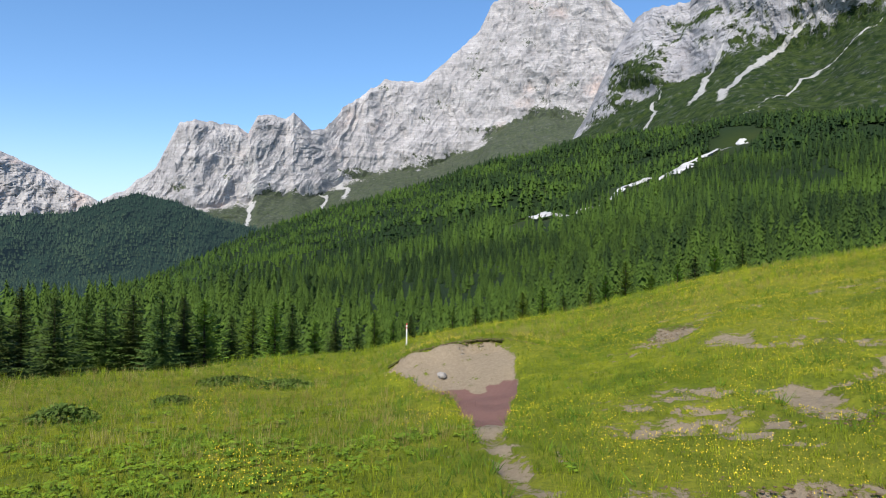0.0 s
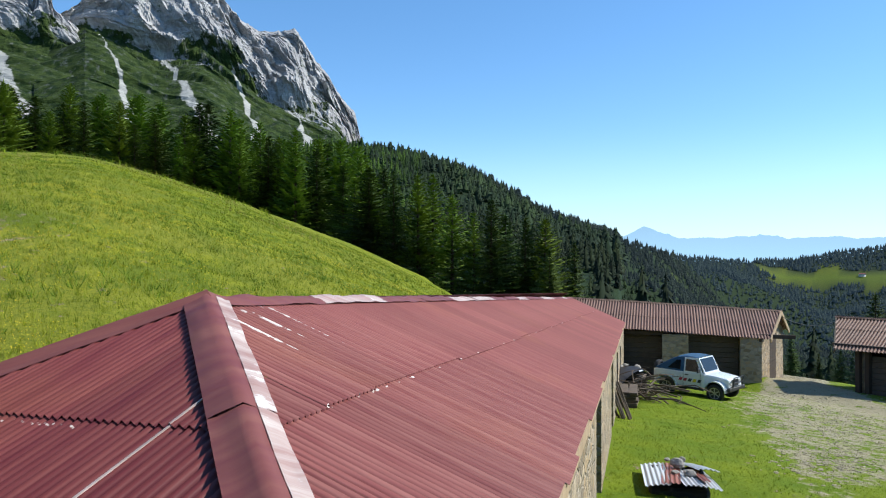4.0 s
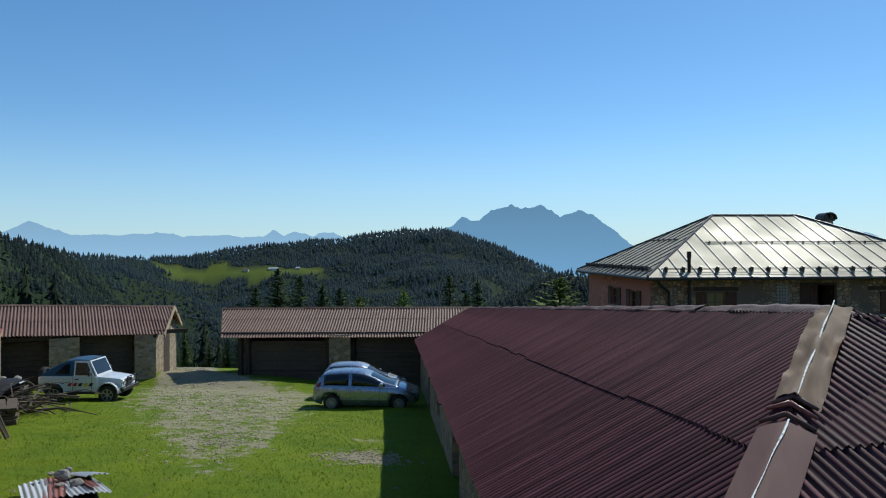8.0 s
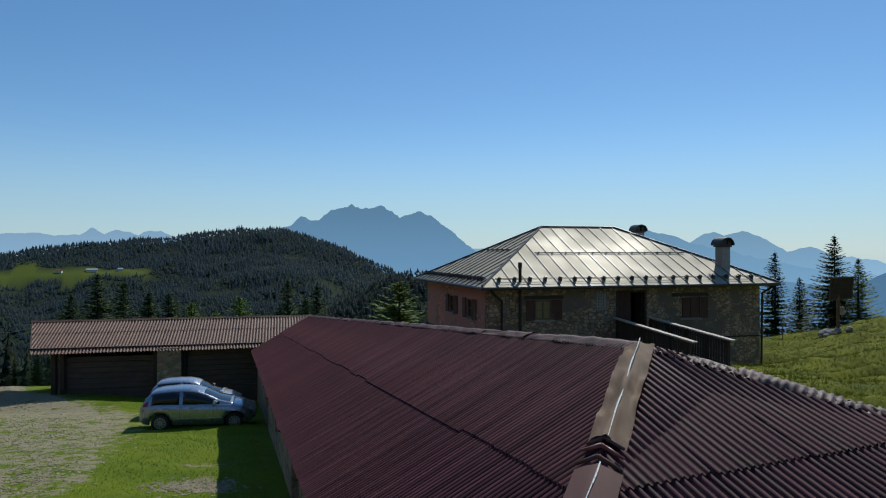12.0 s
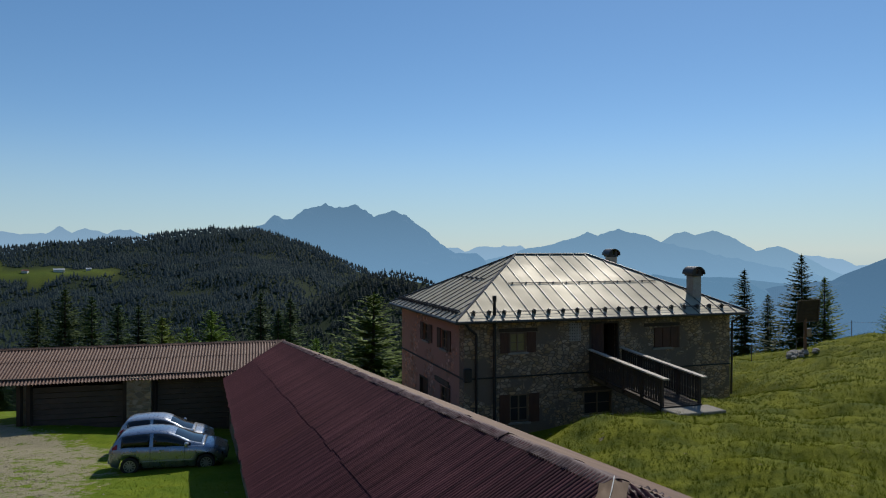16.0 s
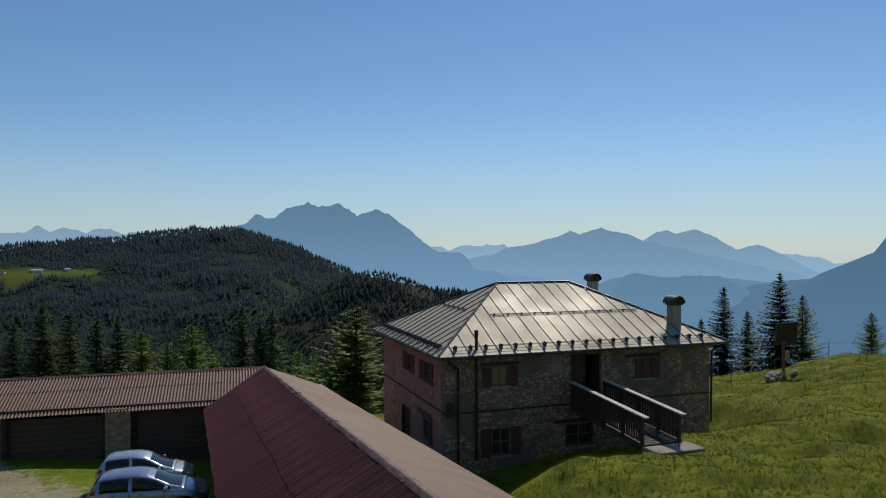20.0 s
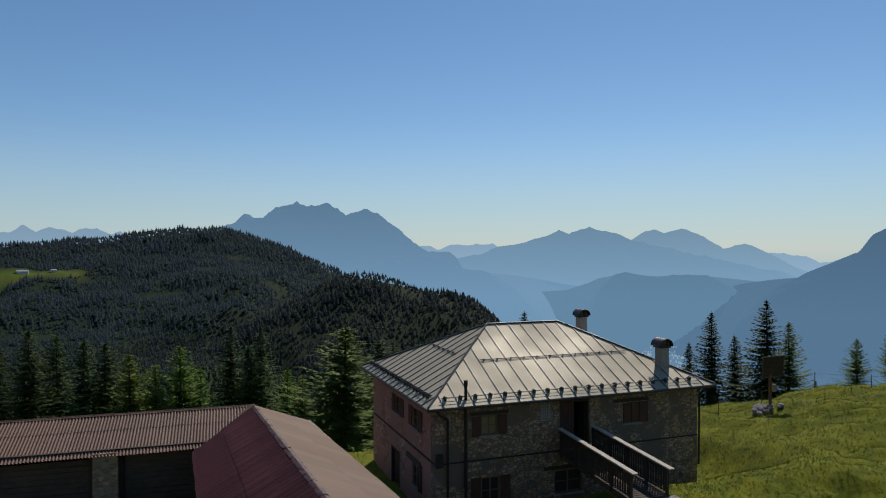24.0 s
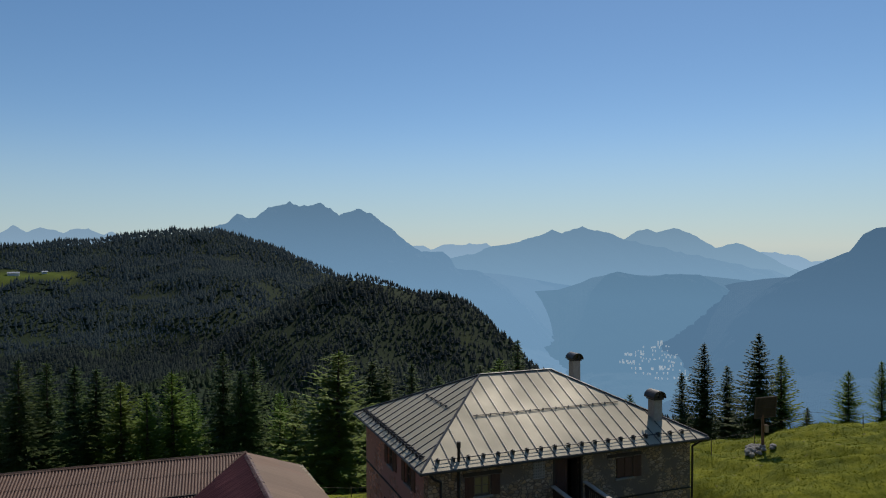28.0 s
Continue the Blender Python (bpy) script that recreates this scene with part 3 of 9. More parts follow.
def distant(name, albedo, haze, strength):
    """Very far ranges; kilometres of haze are painted on as emission."""
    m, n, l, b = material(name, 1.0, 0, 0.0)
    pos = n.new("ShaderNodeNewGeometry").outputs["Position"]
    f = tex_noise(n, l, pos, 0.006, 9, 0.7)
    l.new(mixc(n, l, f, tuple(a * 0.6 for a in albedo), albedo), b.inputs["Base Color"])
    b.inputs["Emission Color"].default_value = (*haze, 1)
    # the painted haze glows more low down
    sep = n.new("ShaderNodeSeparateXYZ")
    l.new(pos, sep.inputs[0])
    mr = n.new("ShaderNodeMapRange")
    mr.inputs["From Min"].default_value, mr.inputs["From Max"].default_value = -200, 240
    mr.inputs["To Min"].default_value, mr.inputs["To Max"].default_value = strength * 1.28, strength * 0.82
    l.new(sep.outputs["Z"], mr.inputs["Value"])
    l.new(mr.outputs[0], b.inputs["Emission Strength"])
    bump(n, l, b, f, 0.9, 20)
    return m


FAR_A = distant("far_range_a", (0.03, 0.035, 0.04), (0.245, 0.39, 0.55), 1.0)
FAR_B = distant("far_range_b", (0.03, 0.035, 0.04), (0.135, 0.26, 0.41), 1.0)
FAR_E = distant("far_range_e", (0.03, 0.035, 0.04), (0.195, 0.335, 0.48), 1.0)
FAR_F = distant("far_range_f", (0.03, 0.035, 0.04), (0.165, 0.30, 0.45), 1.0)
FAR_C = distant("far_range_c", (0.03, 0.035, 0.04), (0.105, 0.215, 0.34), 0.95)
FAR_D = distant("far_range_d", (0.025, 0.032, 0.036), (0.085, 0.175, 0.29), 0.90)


# village walls glow too: haze and sparkle put in as emission
FAR_VILLAGE = distant("far_village", (0.75, 0.70, 0.64), (0.34, 0.42, 0.50), 0.55)
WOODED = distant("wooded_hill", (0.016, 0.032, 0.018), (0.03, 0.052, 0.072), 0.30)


def foliage(name, dark, light, rough=0.75, through=0.14, broad=0.05, tone=False, haze_glow=None, spread=0.7):
    m, n, l, b = material(name, rough, 0, 0.2)
    pos = n.new("ShaderNodeNewGeometry")
    rnd = obj_random(n)
    f = tex_noise(n, l, pos.outputs["Position"], 1.6, 5, 0.7)
    f = mathn(n, l, "ADD", mathn(n, l, "MULTIPLY", f, 0.5), mathn(n, l, "MULTIPLY", tex_noise(n, l, pos.outputs["Position"], broad, 4, 0.6), 0.5))
    if tone:
        a = n.new("ShaderNodeAttribute")
        a.attribute_name = "tone"
        f = mathn(n, l, "ADD", mathn(n, l, "MULTIPLY", f, 0.35), mathn(n, l, "MULTIPLY", a.outputs["Fac"], 0.65))
    c = mixc(n, l, ramp(n, l, f, [(0.3, 0), (0.7, 1)] if tone else [(0.41, 0), (0.59, 1)]), dark, light)
    hs = n.new("ShaderNodeHueSaturation")
    l.new(c, hs.inputs["Color"])
    r2 = mathn(n, l, "ADD", mathn(n, l, "MULTIPLY", rnd, 0.5), mathn(n, l, "MULTIPLY", pos.outputs["Random Per Island"], 0.5))
    l.new(mathn(n, l, "MULTIPLY_ADD", r2, 0.4 if haze_glow else spread, 0.8 if haze_glow else 1 - spread / 2), hs.inputs["Value"])
    l.new(mathn(n, l, "MULTIPLY_ADD", rnd, 0.03, 0.485), hs.inputs["Hue"])
    l.new(hs.outputs[0], b.inputs["Base Color"])
    if haze_glow:   # a kilometre of haze before the backdrop, painted on as emission
        b.inputs["Emission Color"].default_value = (*haze_glow[:3], 1)
        b.inputs["Emission Strength"].default_value = haze_glow[3]
    tr = n.new("ShaderNodeBsdfTranslucent")
    l.new(hs.outputs[0], tr.inputs["Color"])
    mx = n.new("ShaderNodeMixShader")
    mx.inputs[0].default_value = through
    l.new(b.outputs[0], mx.inputs[1])
    l.new(tr.outputs[0], mx.inputs[2])
    l.new(mx.outputs[0], n["Material Output"].inputs["Surface"])
    return m


SPRUCE = foliage("spruce_needles", (0.030, 0.055, 0.012), (0.075, 0.116, 0.020), 0.75, 0.05)
LARCH = foliage("larch_needles", (0.070, 0.125, 0.013), (0.150, 0.225, 0.022), 0.75, 0.14)
WOODS = foliage("far_woods", (0.018, 0.040, 0.010), (0.058, 0.108, 0.014), 0.9, 0.15, 0.02, True)
# darker copy of WOODS: shade of the backlit side is in the colour
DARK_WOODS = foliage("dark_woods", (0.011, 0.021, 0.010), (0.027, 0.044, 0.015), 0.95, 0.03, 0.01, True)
# these woods glow faintly blue: haze put in as emission
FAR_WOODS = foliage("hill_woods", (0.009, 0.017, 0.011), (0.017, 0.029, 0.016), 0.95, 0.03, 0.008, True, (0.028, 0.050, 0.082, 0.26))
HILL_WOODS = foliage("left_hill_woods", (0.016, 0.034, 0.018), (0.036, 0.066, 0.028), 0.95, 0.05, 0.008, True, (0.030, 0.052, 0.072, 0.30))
# darker needles and less glow paint in the ridge's shade
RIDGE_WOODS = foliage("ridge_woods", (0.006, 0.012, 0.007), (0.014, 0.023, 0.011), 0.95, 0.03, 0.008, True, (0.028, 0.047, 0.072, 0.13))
TRACK_STONE = simple("track_stone", (0.27, 0.235, 0.155), 0.95, 0, 0.35, 4, 0.5, 0.02, 0.2)
TURF = simple("turf_edge", (0.070, 0.072, 0.018), 0.95, 0, 0.5, 3, 0.7, 0.03, 0.1, None, True)
CLOD = simple("clod_earth", (0.15, 0.105, 0.062), 0.95, 0, 0.45, 5, 0.6, 0.02, 0.1, None, True)
SCREE = simple("pale_scree", (0.46, 0.45, 0.43), 0.95, 0, 0.3, 0.4, 0.8, 0.5, 0.1, None, True)
SHRUB = foliage("shrub_leaves", (0.052, 0.090, 0.014), (0.110, 0.165, 0.024), 0.75, 0.14, 0.05, False, None, 1.1)
BARK = simple("bark", (0.085, 0.062, 0.048), 0.95, 0, 0.4, 6, 0.8, 0.03, 0.1, (1, 1, 0.2))
GRASS = foliage("grass_blades", (0.086, 0.135, 0.005), (0.240, 0.275, 0.012), 0.85, 0.04, 0.16, False, None, 1.3)
SEED_GRASS = foliage("seeding_grass", (0.16, 0.12, 0.03), (0.30, 0.24, 0.09), 0.85, 0.3, 0.2)
LAWN = foliage("lawn_blades", (0.095, 0.165, 0.005), (0.20, 0.255, 0.010), 0.8, 0.06, 0.3)
# darker copy of GRASS, with the blades' shaded backs in its colour
BANK_GRASS = foliage("bank_blades", (0.074, 0.095, 0.003), (0.185, 0.192, 0.007), 0.9, 0.10, 0.16, False, None, 1.3)
HERB = foliage("broad_herbs", (0.085, 0.130, 0.008), (0.185, 0.235, 0.014), 0.8, 0.14, 0.05, False, None, 1.1)
DARK_TUFT = foliage("dark_tufts", (0.050, 0.090, 0.008), (0.110, 0.165, 0.012), 0.85, 0.06, 0.2, False, None, 1.1)
FLOWER = simple("yellow_petals", (0.72, 0.52, 0.01), 0.6, 0, 0.15, 4, 0)


def sheet_metal(name, color, rough, metal):
    m, n, l, b = material(name, rough, metal)
    pos = n.new("ShaderNodeNewGeometry").outputs["Position"]
    rnd = obj_random(n)
    f = tex_noise(n, l, pos, 2.5, 5)
    g = tex_noise(n, l, pos, 0.5, 4)
    c = mixc(n, l, f, tuple(v * 0.8 for v in color), color)
    hs = n.new("ShaderNodeHueSaturation")
    l.new(c, hs.inputs["Color"])
    l.new(mathn(n, l, "MULTIPLY_ADD", rnd, 0.12, 0.94), hs.inputs["Value"])
    l.new(hs.outputs[0], b.inputs["Base Color"])
    l.new(ramp(n, l, g, [(0.3, rough - 0.08), (0.7, rough + 0.1)]), b.inputs["Roughness"])
    bump(n, l, b, g, 0.35, 0.05)
    return m


PANEL_METAL = sheet_metal("roof_panel_metal", (0.42, 0.37, 0.265), 0.66, 0.18)
# dark for rails and gutters; on the seams it paints in their shadow
SEAM_METAL = sheet_metal("seam_metal", (0.075, 0.07, 0.07), 0.5, 0.4)
CAP_METAL = sheet_metal("chimney_cap_metal", (0.045, 0.038, 0.036), 0.45, 0.4)
CHIMNEY = simple("chimney_render", (0.33, 0.30, 0.27), 0.9, 0, 0.25, 9, 0.4, 0.01, 0.2)
SHUTTER = simple("brown_shutter", (0.085, 0.040, 0.026), 0.7, 0, 0.3, 8, 0.3, 0.004, 0.3, (1, 1, 0.2))
DOOR_WOOD = simple("door_boards", (0.07, 0.034, 0.024), 0.75, 0, 0.3, 8, 0.3, 0.004, 0.3, (1, 1, 0.2))
FRAME_WOOD = simple("window_frame_wood", (0.15, 0.10, 0.06), 0.6, 0, 0.2, 8, 0.2, 0.003)
CURTAIN = simple("net_curtain", (0.24, 0.19, 0.08), 0.9, 0, 0.15, 12, 0.2, 0.01)
CONCRETE = simple("concrete", (0.26, 0.235, 0.195), 0.95, 0, 0.2, 7, 0.4, 0.01, 0.2)
# near-black stands in for unlit rooms and shaded undersides
BLACK = simple("dark_inside", (0.02, 0.018, 0.016), 0.95, 0, 0.2, 5, 0)
STONES = simple("field_stone", (0.27, 0.25, 0.22), 0.95, 0, 0.3, 3, 0.6, 0.03, 0.2)
GALV = roof_material("galvanised_sheet", (0.42, 0.44, 0.46), (0.50, 0.51, 0.52), (0.27, 0.11, 0.06), (0.30, 0.16, 0.11), 0.78, 0.35)
RUSTY = roof_material("rust_red_sheet", (0.22, 0.07, 0.05), (0.27, 0.10, 0.07), (0.25, 0.10, 0.05), (0.40, 0.36, 0.33), 0.8, 0.5)


def car_paint(name, color, flake=0.35):
    m, n, l, b = material(name, 0.28, flake)
    v = coords(n)
    f = tex_noise(n, l, v, 3.0, 5)
    l.new(mixc(n, l, f, tuple(c * 0.9 for c in color), color), b.inputs["Base Color"])
    b.inputs["Coat Weight"].default_value = 0.6
    b.inputs["Coat Roughness"].default_value = 0.06
    l.new(ramp(n, l, tex_noise(n, l, v, 9, 6), [(0.3, 0.24), (0.7, 0.36)]), b.inputs["Roughness"])
    return m


SILVER = car_paint("silver_blue_paint", (0.30, 0.335, 0.40), 0.8)
PALE_PAINT = car_paint("pale_silver_paint", (0.50, 0.51, 0.54), 0.75)
WHITE_PAINT = car_paint("white_paint", (0.70, 0.71, 0.70), 0.0)
CAR_GLASS = simple("car_glass", (0.012, 0.014, 0.016), 0.05, 0, 0.1, 3, 0)
RUBBER = simple("tyre_rubber", (0.022, 0.021, 0.020), 0.85, 0, 0.2, 20, 0.2, 0.004)
ALLOY = simple("wheel_rim", (0.42, 0.42, 0.43), 0.35, 0.7, 0.15, 10, 0.1, 0.002)
BLACK_PLASTIC = simple("black_plastic", (0.025, 0.025, 0.026), 0.6, 0, 0.2, 12, 0.2, 0.002)
RED_LAMP = simple("red_lamp", (0.30, 0.012, 0.012), 0.15, 0, 0.1, 10, 0)
CLEAR_LAMP = simple("clear_lamp", (0.55, 0.56, 0.56), 0.1, 0.3, 0.1, 10, 0)
CANVAS = simple("blue_canvas", (0.035, 0.085, 0.15), 0.8, 0, 0.25, 6, 0.4, 0.01, 0.2)
STRIPE_RED, STRIPE_YELLOW, STRIPE_BLACK = simple("stripe_red", (0.35, 0.02, 0.05), 0.4, 0, 0.1, 8, 0), simple("stripe_yellow", (0.65, 0.5, 0.02), 0.4, 0, 0.1, 8, 0), simple("stripe_black", (0.02, 0.02, 0.025), 0.4, 0, 0.1, 8, 0)
RED_PAINT, WHITE_POST = simple("red_post_paint", (0.5, 0.05, 0.03), 0.6, 0, 0.2, 8, 0.1), simple("white_post_paint", (0.65, 0.62, 0.56), 0.7, 0, 0.2, 8, 0.2)

# ---- building tools ----
def mesh_from(name, verts, faces, mat=None, smooth_shade=False):
    me = bpy.data.meshes.new(name)
    me.from_pydata([tuple(v) for v in verts], [], faces)
    if mat:
        me.materials.append(mat)
    if smooth_shade:
        me.polygons.foreach_set("use_smooth", [True] * len(me.polygons))
    me.update()
    return me


def child(ob, parent):
    ob.parent = parent
    return ob


def part(name, bm, mat, parent=None, label="", smooth_shade=False):
    """Links a bmesh as one mesh object, under parent."""
    bmesh.ops.recalc_face_normals(bm, faces=bm.faces)
    me = bpy.data.meshes.new(name)
    bm.to_mesh(me)
    bm.free()
    me.materials.append(mat)
    if smooth_shade:
        me.polygons.foreach_set("use_smooth", [True] * len(me.polygons))
    ob = new(name, me)
    if parent:
        ob.parent = parent
    if label:
        ob["label"] = label
    return ob


def empty(name, m=None, label="", category="", group="", kind=""):
    ob = new(name)
    ob.empty_display_size = 0.2
    if m is not None:
        ob.matrix_world = m
    return tagged(ob, label, category, group, kind)


def box(bm, lo, hi, m=None, bevel=0.0):
    """A box from corner to corner, with softened edges if asked."""
    v = [bm.verts.new((x, y, z)) for x in (lo[0], hi[0]) for y in (lo[1], hi[1]) for z in (lo[2], hi[2])]
    fs = [bm.faces.new([v[i] for i in q]) for q in ((0, 1, 3, 2), (4, 6, 7, 5), (0, 4, 5, 1), (2, 3, 7, 6), (0, 2, 6, 4), (1, 5, 7, 3))]
    if bevel:
        es = list({e for f in fs for e in f.edges})
        r = bmesh.ops.bevel(bm, geom=es, offset=bevel, segments=1, affect="EDGES")
        v = list({w for f in r["faces"] for w in f.verts} | {w for w in v if w.is_valid})
    if m is not None:
        bmesh.ops.transform(bm, matrix=m, verts=[w for w in v if w.is_valid])
    return bm


def boxes(*items, bevel=0.0):
    bm = bmesh.new()
    for lo, hi in items:
        box(bm, lo, hi, None, bevel)
    return bm


def tube(bm, p, q, r0, r1=None, n=8, caps=True):
    p, q = Vector(p), Vector(q)
    r1 = r0 if r1 is None else r1
    d = (q - p).normalized()
    a = d.orthogonal().normalized()
    b = d.cross(a)
    ring = [[bm.verts.new(c + (a * math.cos(t) + b * math.sin(t)) * r) for t in (2 * math.pi * i / n for i in range(n))] for c, r in ((p, r0), (q, r1))]
    for i in range(n):
        bm.faces.new((ring[0][i], ring[0][(i + 1) % n], ring[1][(i + 1) % n], ring[1][i]))
    if caps:
        bm.faces.new(ring[0][::-1])
        bm.faces.new(ring[1])
    return bm


def prism(bm, outline, depth, m=None):
    """An outline in x, z, given depth along y."""
    a = [bm.verts.new((x, 0, z)) for x, z in outline]
    b = [bm.verts.new((x, depth, z)) for x, z in outline]
    n = len(a)
    bm.faces.new(a)
    bm.faces.new(b[::-1])
    for i in range(n):
        bm.faces.new((a[i], b[i], b[(i + 1) % n], a[(i + 1) % n]))
    if m is not None:
        bmesh.ops.transform(bm, matrix=m, verts=a + b)
    return bm


# ---- ground: one sheet to the horizon ----
def torrent(x, y):
    line = [(240, 560), (225, 528), (186, 486), (160, 464), (118, 404), (79, 356), (55, 319), (38, 287), (32, 276)]
    d = 1e9 + 0 * x
    for (ax, ay), (bx, by) in zip(line, line[1:]):
        t = np.clip(((x - ax) * (bx - ax) + (y - ay) * (by - ay)) / ((bx - ax) ** 2 + (by - ay) ** 2), 0, 1)
        d = np.minimum(d, np.hypot(x - ax - t * (bx - ax), y - ay - t * (by - ay)))
    return np.exp(-(d / (6.0 + 0.03 * np.hypot(x, y))) ** 2)


def build_ground():
    naz = 960
    rr = np.concatenate([np.linspace(1.0, 60, 190), np.geomspace(60.6, 4700, 110)])
    az = np.radians(np.arange(naz) * 360 / naz)
    R, A = np.meshgrid(rr, az, indexing="ij")
    x, y = R * np.sin(A), R * np.cos(A)
    z = land(x, y)
    q = (x - BO[0]) * BE[0] + (y - BO[1]) * BE[1]
    soil = bare_soil(x, y)
    _, red = scar_mask(x, y)
    z = z - 0.13 * smooth(0.35, 0.7, soil) * smooth(9, 12, R) + soil * (0.05 * vnoise(x * 3, y * 3, 8) + 0.07 * ridged((x - 0.6 * y) * 0.9, (y + 0.6 * x) * 0.35, 2, 18))
    # courtyard: stony track from the gap between the barns, bare spots
    gravel = track_mask(x, y)
    gravel = np.maximum(gravel, 0.95 * gauss(x, y, 6.8, -13.9, 0.9, 0.7, 0))
    gravel = np.maximum(gravel, 0.66 * gauss(x, y, 7.7, -16.2, 0.8, 0.5, 0))
    gravel = np.where(q < 3.6, 0, gravel)
    w = smooth(112, 126, np.where(np.degrees(A) > 300, -1, np.degrees(A))) * (1 - smooth(250, 270, np.degrees(A)))
    lawn = w * (1 - smooth(60, 80, R)) * (q > -3)
    # where the bank takes the turf colour darkened for shade
    bank_shade = smooth(165, 178, np.degrees(A)) * (1 - smooth(235, 250, np.degrees(A))) * smooth(-3, -6, q)
    rb = table(az_of(x, y), BROW, 1)
    a2 = np.degrees(A)
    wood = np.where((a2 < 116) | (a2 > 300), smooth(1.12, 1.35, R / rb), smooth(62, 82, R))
    # far pasture on the wooded hill
    past = gauss(x, y, 704, -985, 130, 58, 36)
    wood = wood * (1 - 0.55 * smooth(0.35, 0.6, past + 0.32 * fbm(x / 38, y / 38, 3, 4)))
    lawn = np.maximum(lawn, 0.9 * smooth(0.35, 0.6, past))
    # old stony torrent bed down through the wood
    wood = wood * (1 - 0.12 * torrent(x, y))
    verts = np.stack([x, y, z], -1).reshape(-1, 3)
    nr = len(rr)
    i = np.arange((nr - 1) * naz).reshape(nr - 1, naz)
    j = np.roll(i, -1, 1)
    faces = np.stack([i, i + naz, j + naz, j], -1).reshape(-1, 4)
    me = bpy.data.meshes.new("ground")
    centre = len(verts)
    verts = np.vstack([verts, [[0, 0, float(land(0.01, 0.01))]]])
    fan = [(k, (k + 1) % naz, centre) for k in range(naz)]
    me.from_pydata(verts.tolist(), [], faces.tolist() + fan)
    for nm, arr in (("soil", soil), ("red_soil", red), ("gravel", gravel), ("lawn", lawn), ("bank_shade", bank_shade), ("wood", wood)):
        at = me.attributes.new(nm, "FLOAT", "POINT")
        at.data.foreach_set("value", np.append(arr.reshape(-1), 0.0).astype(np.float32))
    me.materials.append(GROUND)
    me.polygons.foreach_set("use_smooth", [True] * len(me.polygons))
    ob = new("ground", me)
    return tagged(ob, "flowering alpine meadow, courtyard lawn and wooded slopes", "ground", kind="structure")


ground = build_ground()


# ---- mountains ----
GRIDS = {}


def mountain(name, crest, r_base, el_base, mat, label, seed, cliff=0.45, amp=1.0, green_top=0.4, nt=150, da=0.09, jag=1.0, kind="structure", gullies=(), back=500, foot=None, crag=4.0):
    """A range as a folded surface between its foot and its crest. crest: azimuth, distance, angle of the skyline."""
    crest = np.array(crest, float)
    a = np.arange(crest[0, 0], crest[-1, 0] + da / 2, da)
    rc, el = np.interp(a, crest[:, 0], crest[:, 1]), np.interp(a, crest[:, 0], crest[:, 2])
    el = el + jag * (0.22 * ridged(a * 0.9, a * 0 + seed, 4, seed) - 0.1) * 0.6
    zc = 5 + rc * np.tan(np.radians(el))
    eb = np.interp(a, [p[0] for p in el_base], [p[1] for p in el_base])
    zb = 5 + r_base * np.tan(np.radians(eb))
    t = np.linspace(0, 1, nt)
    T, A = np.meshgrid(t, a, indexing="ij")
    RC, ZC, ZB = rc[None, :], zc[None, :], zb[None, :]
    # gentle apron below, steep wall above
    fr = np.full(len(a), 0.36)
    if foot is not None:
        fr = np.clip((5 + (r_base + 0.86 * (rc - r_base)) * np.tan(np.radians(np.interp(a, [p[0] for p in foot], [p[1] for p in foot]) + 0.9 * vnoise(a * 0.22, a * 0, seed))) - zb) / (zc - zb), 0.15, 0.96)
    fr = fr[None, :]
    prof = np.where(T < cliff, fr * (T / cliff) ** 1.15, fr + (1 - fr) * (np.clip(T - cliff, 0, 1) / (1 - cliff)) ** 0.9)
    rprof = np.where(T < cliff, 0.86 * (T / cliff), 0.86 + 0.14 * (np.clip(T - cliff, 0, 1) / (1 - cliff)) ** 1.1)
    R = r_base + (RC - r_base) * rprof
    Z = ZB + (ZC - ZB) * prof
    s = R * np.radians(A)
    wall = smooth(cliff - 0.12, cliff + 0.1, T)
    hgt = (ZC - ZB)
    sk = s + 0.35 * Z
    n1 = ridged(sk / 190, Z / 260, 6, seed + 3)
    n2 = ridged((s - 0.3 * Z) / 55 + 0.3 * n1, Z / 130, 6, seed + 9)
    n4 = 0.4 * ridged((s + 0.2 * Z) / 24, Z / 60, 4, seed + 33) + 1.5 * np.round(3 * fbm(s / 42, Z / 50, 2, seed + 35)) / 3 + 0.7 * np.round(2 * fbm(s / 17, Z / 21, 2, seed + 36)) / 2
    n3 = vnoise(s / 30, Z / 60, seed + 21) + 0.5 * vnoise(s / 13, Z / 24, seed + 27)
    keep = 1 - smooth(0.93, 1.0, T) * 0.75
    R = R - amp * keep * (wall * (15 * n1 + 6.5 * n2 + 3.0 * n3 + 1.6 * crag * n4) + (1 - wall) * smooth(0, 0.1, T) * 14 * fbm(s / 90, R / 90, 4, seed + 5))
    Z = Z + amp * keep * (1 - smooth(0.85, 1, T)) * (wall * 3 * n2 + 7 * fbm(s / 70, T * 9, 4, seed + 6) * smooth(0.02, 0.2, T))
    x, y = R * np.sin(np.radians(A)), R * np.cos(np.radians(A))
    # grass and dwarf pine on the apron and on ledges, scree under the gullies
    green = np.interp(T, [0, cliff * 0.8, cliff * 1.1, cliff * 1.5, 1], [1.45, 1.15, green_top, green_top * 0.55, 0.05]) + 0.3 * fbm(s / 110, Z / 55, 4, seed + 11)
    gy = smooth(0.62, 0.95, ridged(s / 105 + 0.2 * n2, T * 1.1, 3, seed + 14)) * np.interp(T, [0, cliff * 0.35, cliff * 0.75, cliff * 1.15, cliff * 1.5, 1], [0, 0.2, 0.6, 0.4, 0.15, 0.1])
    scree = 0.55 * gy
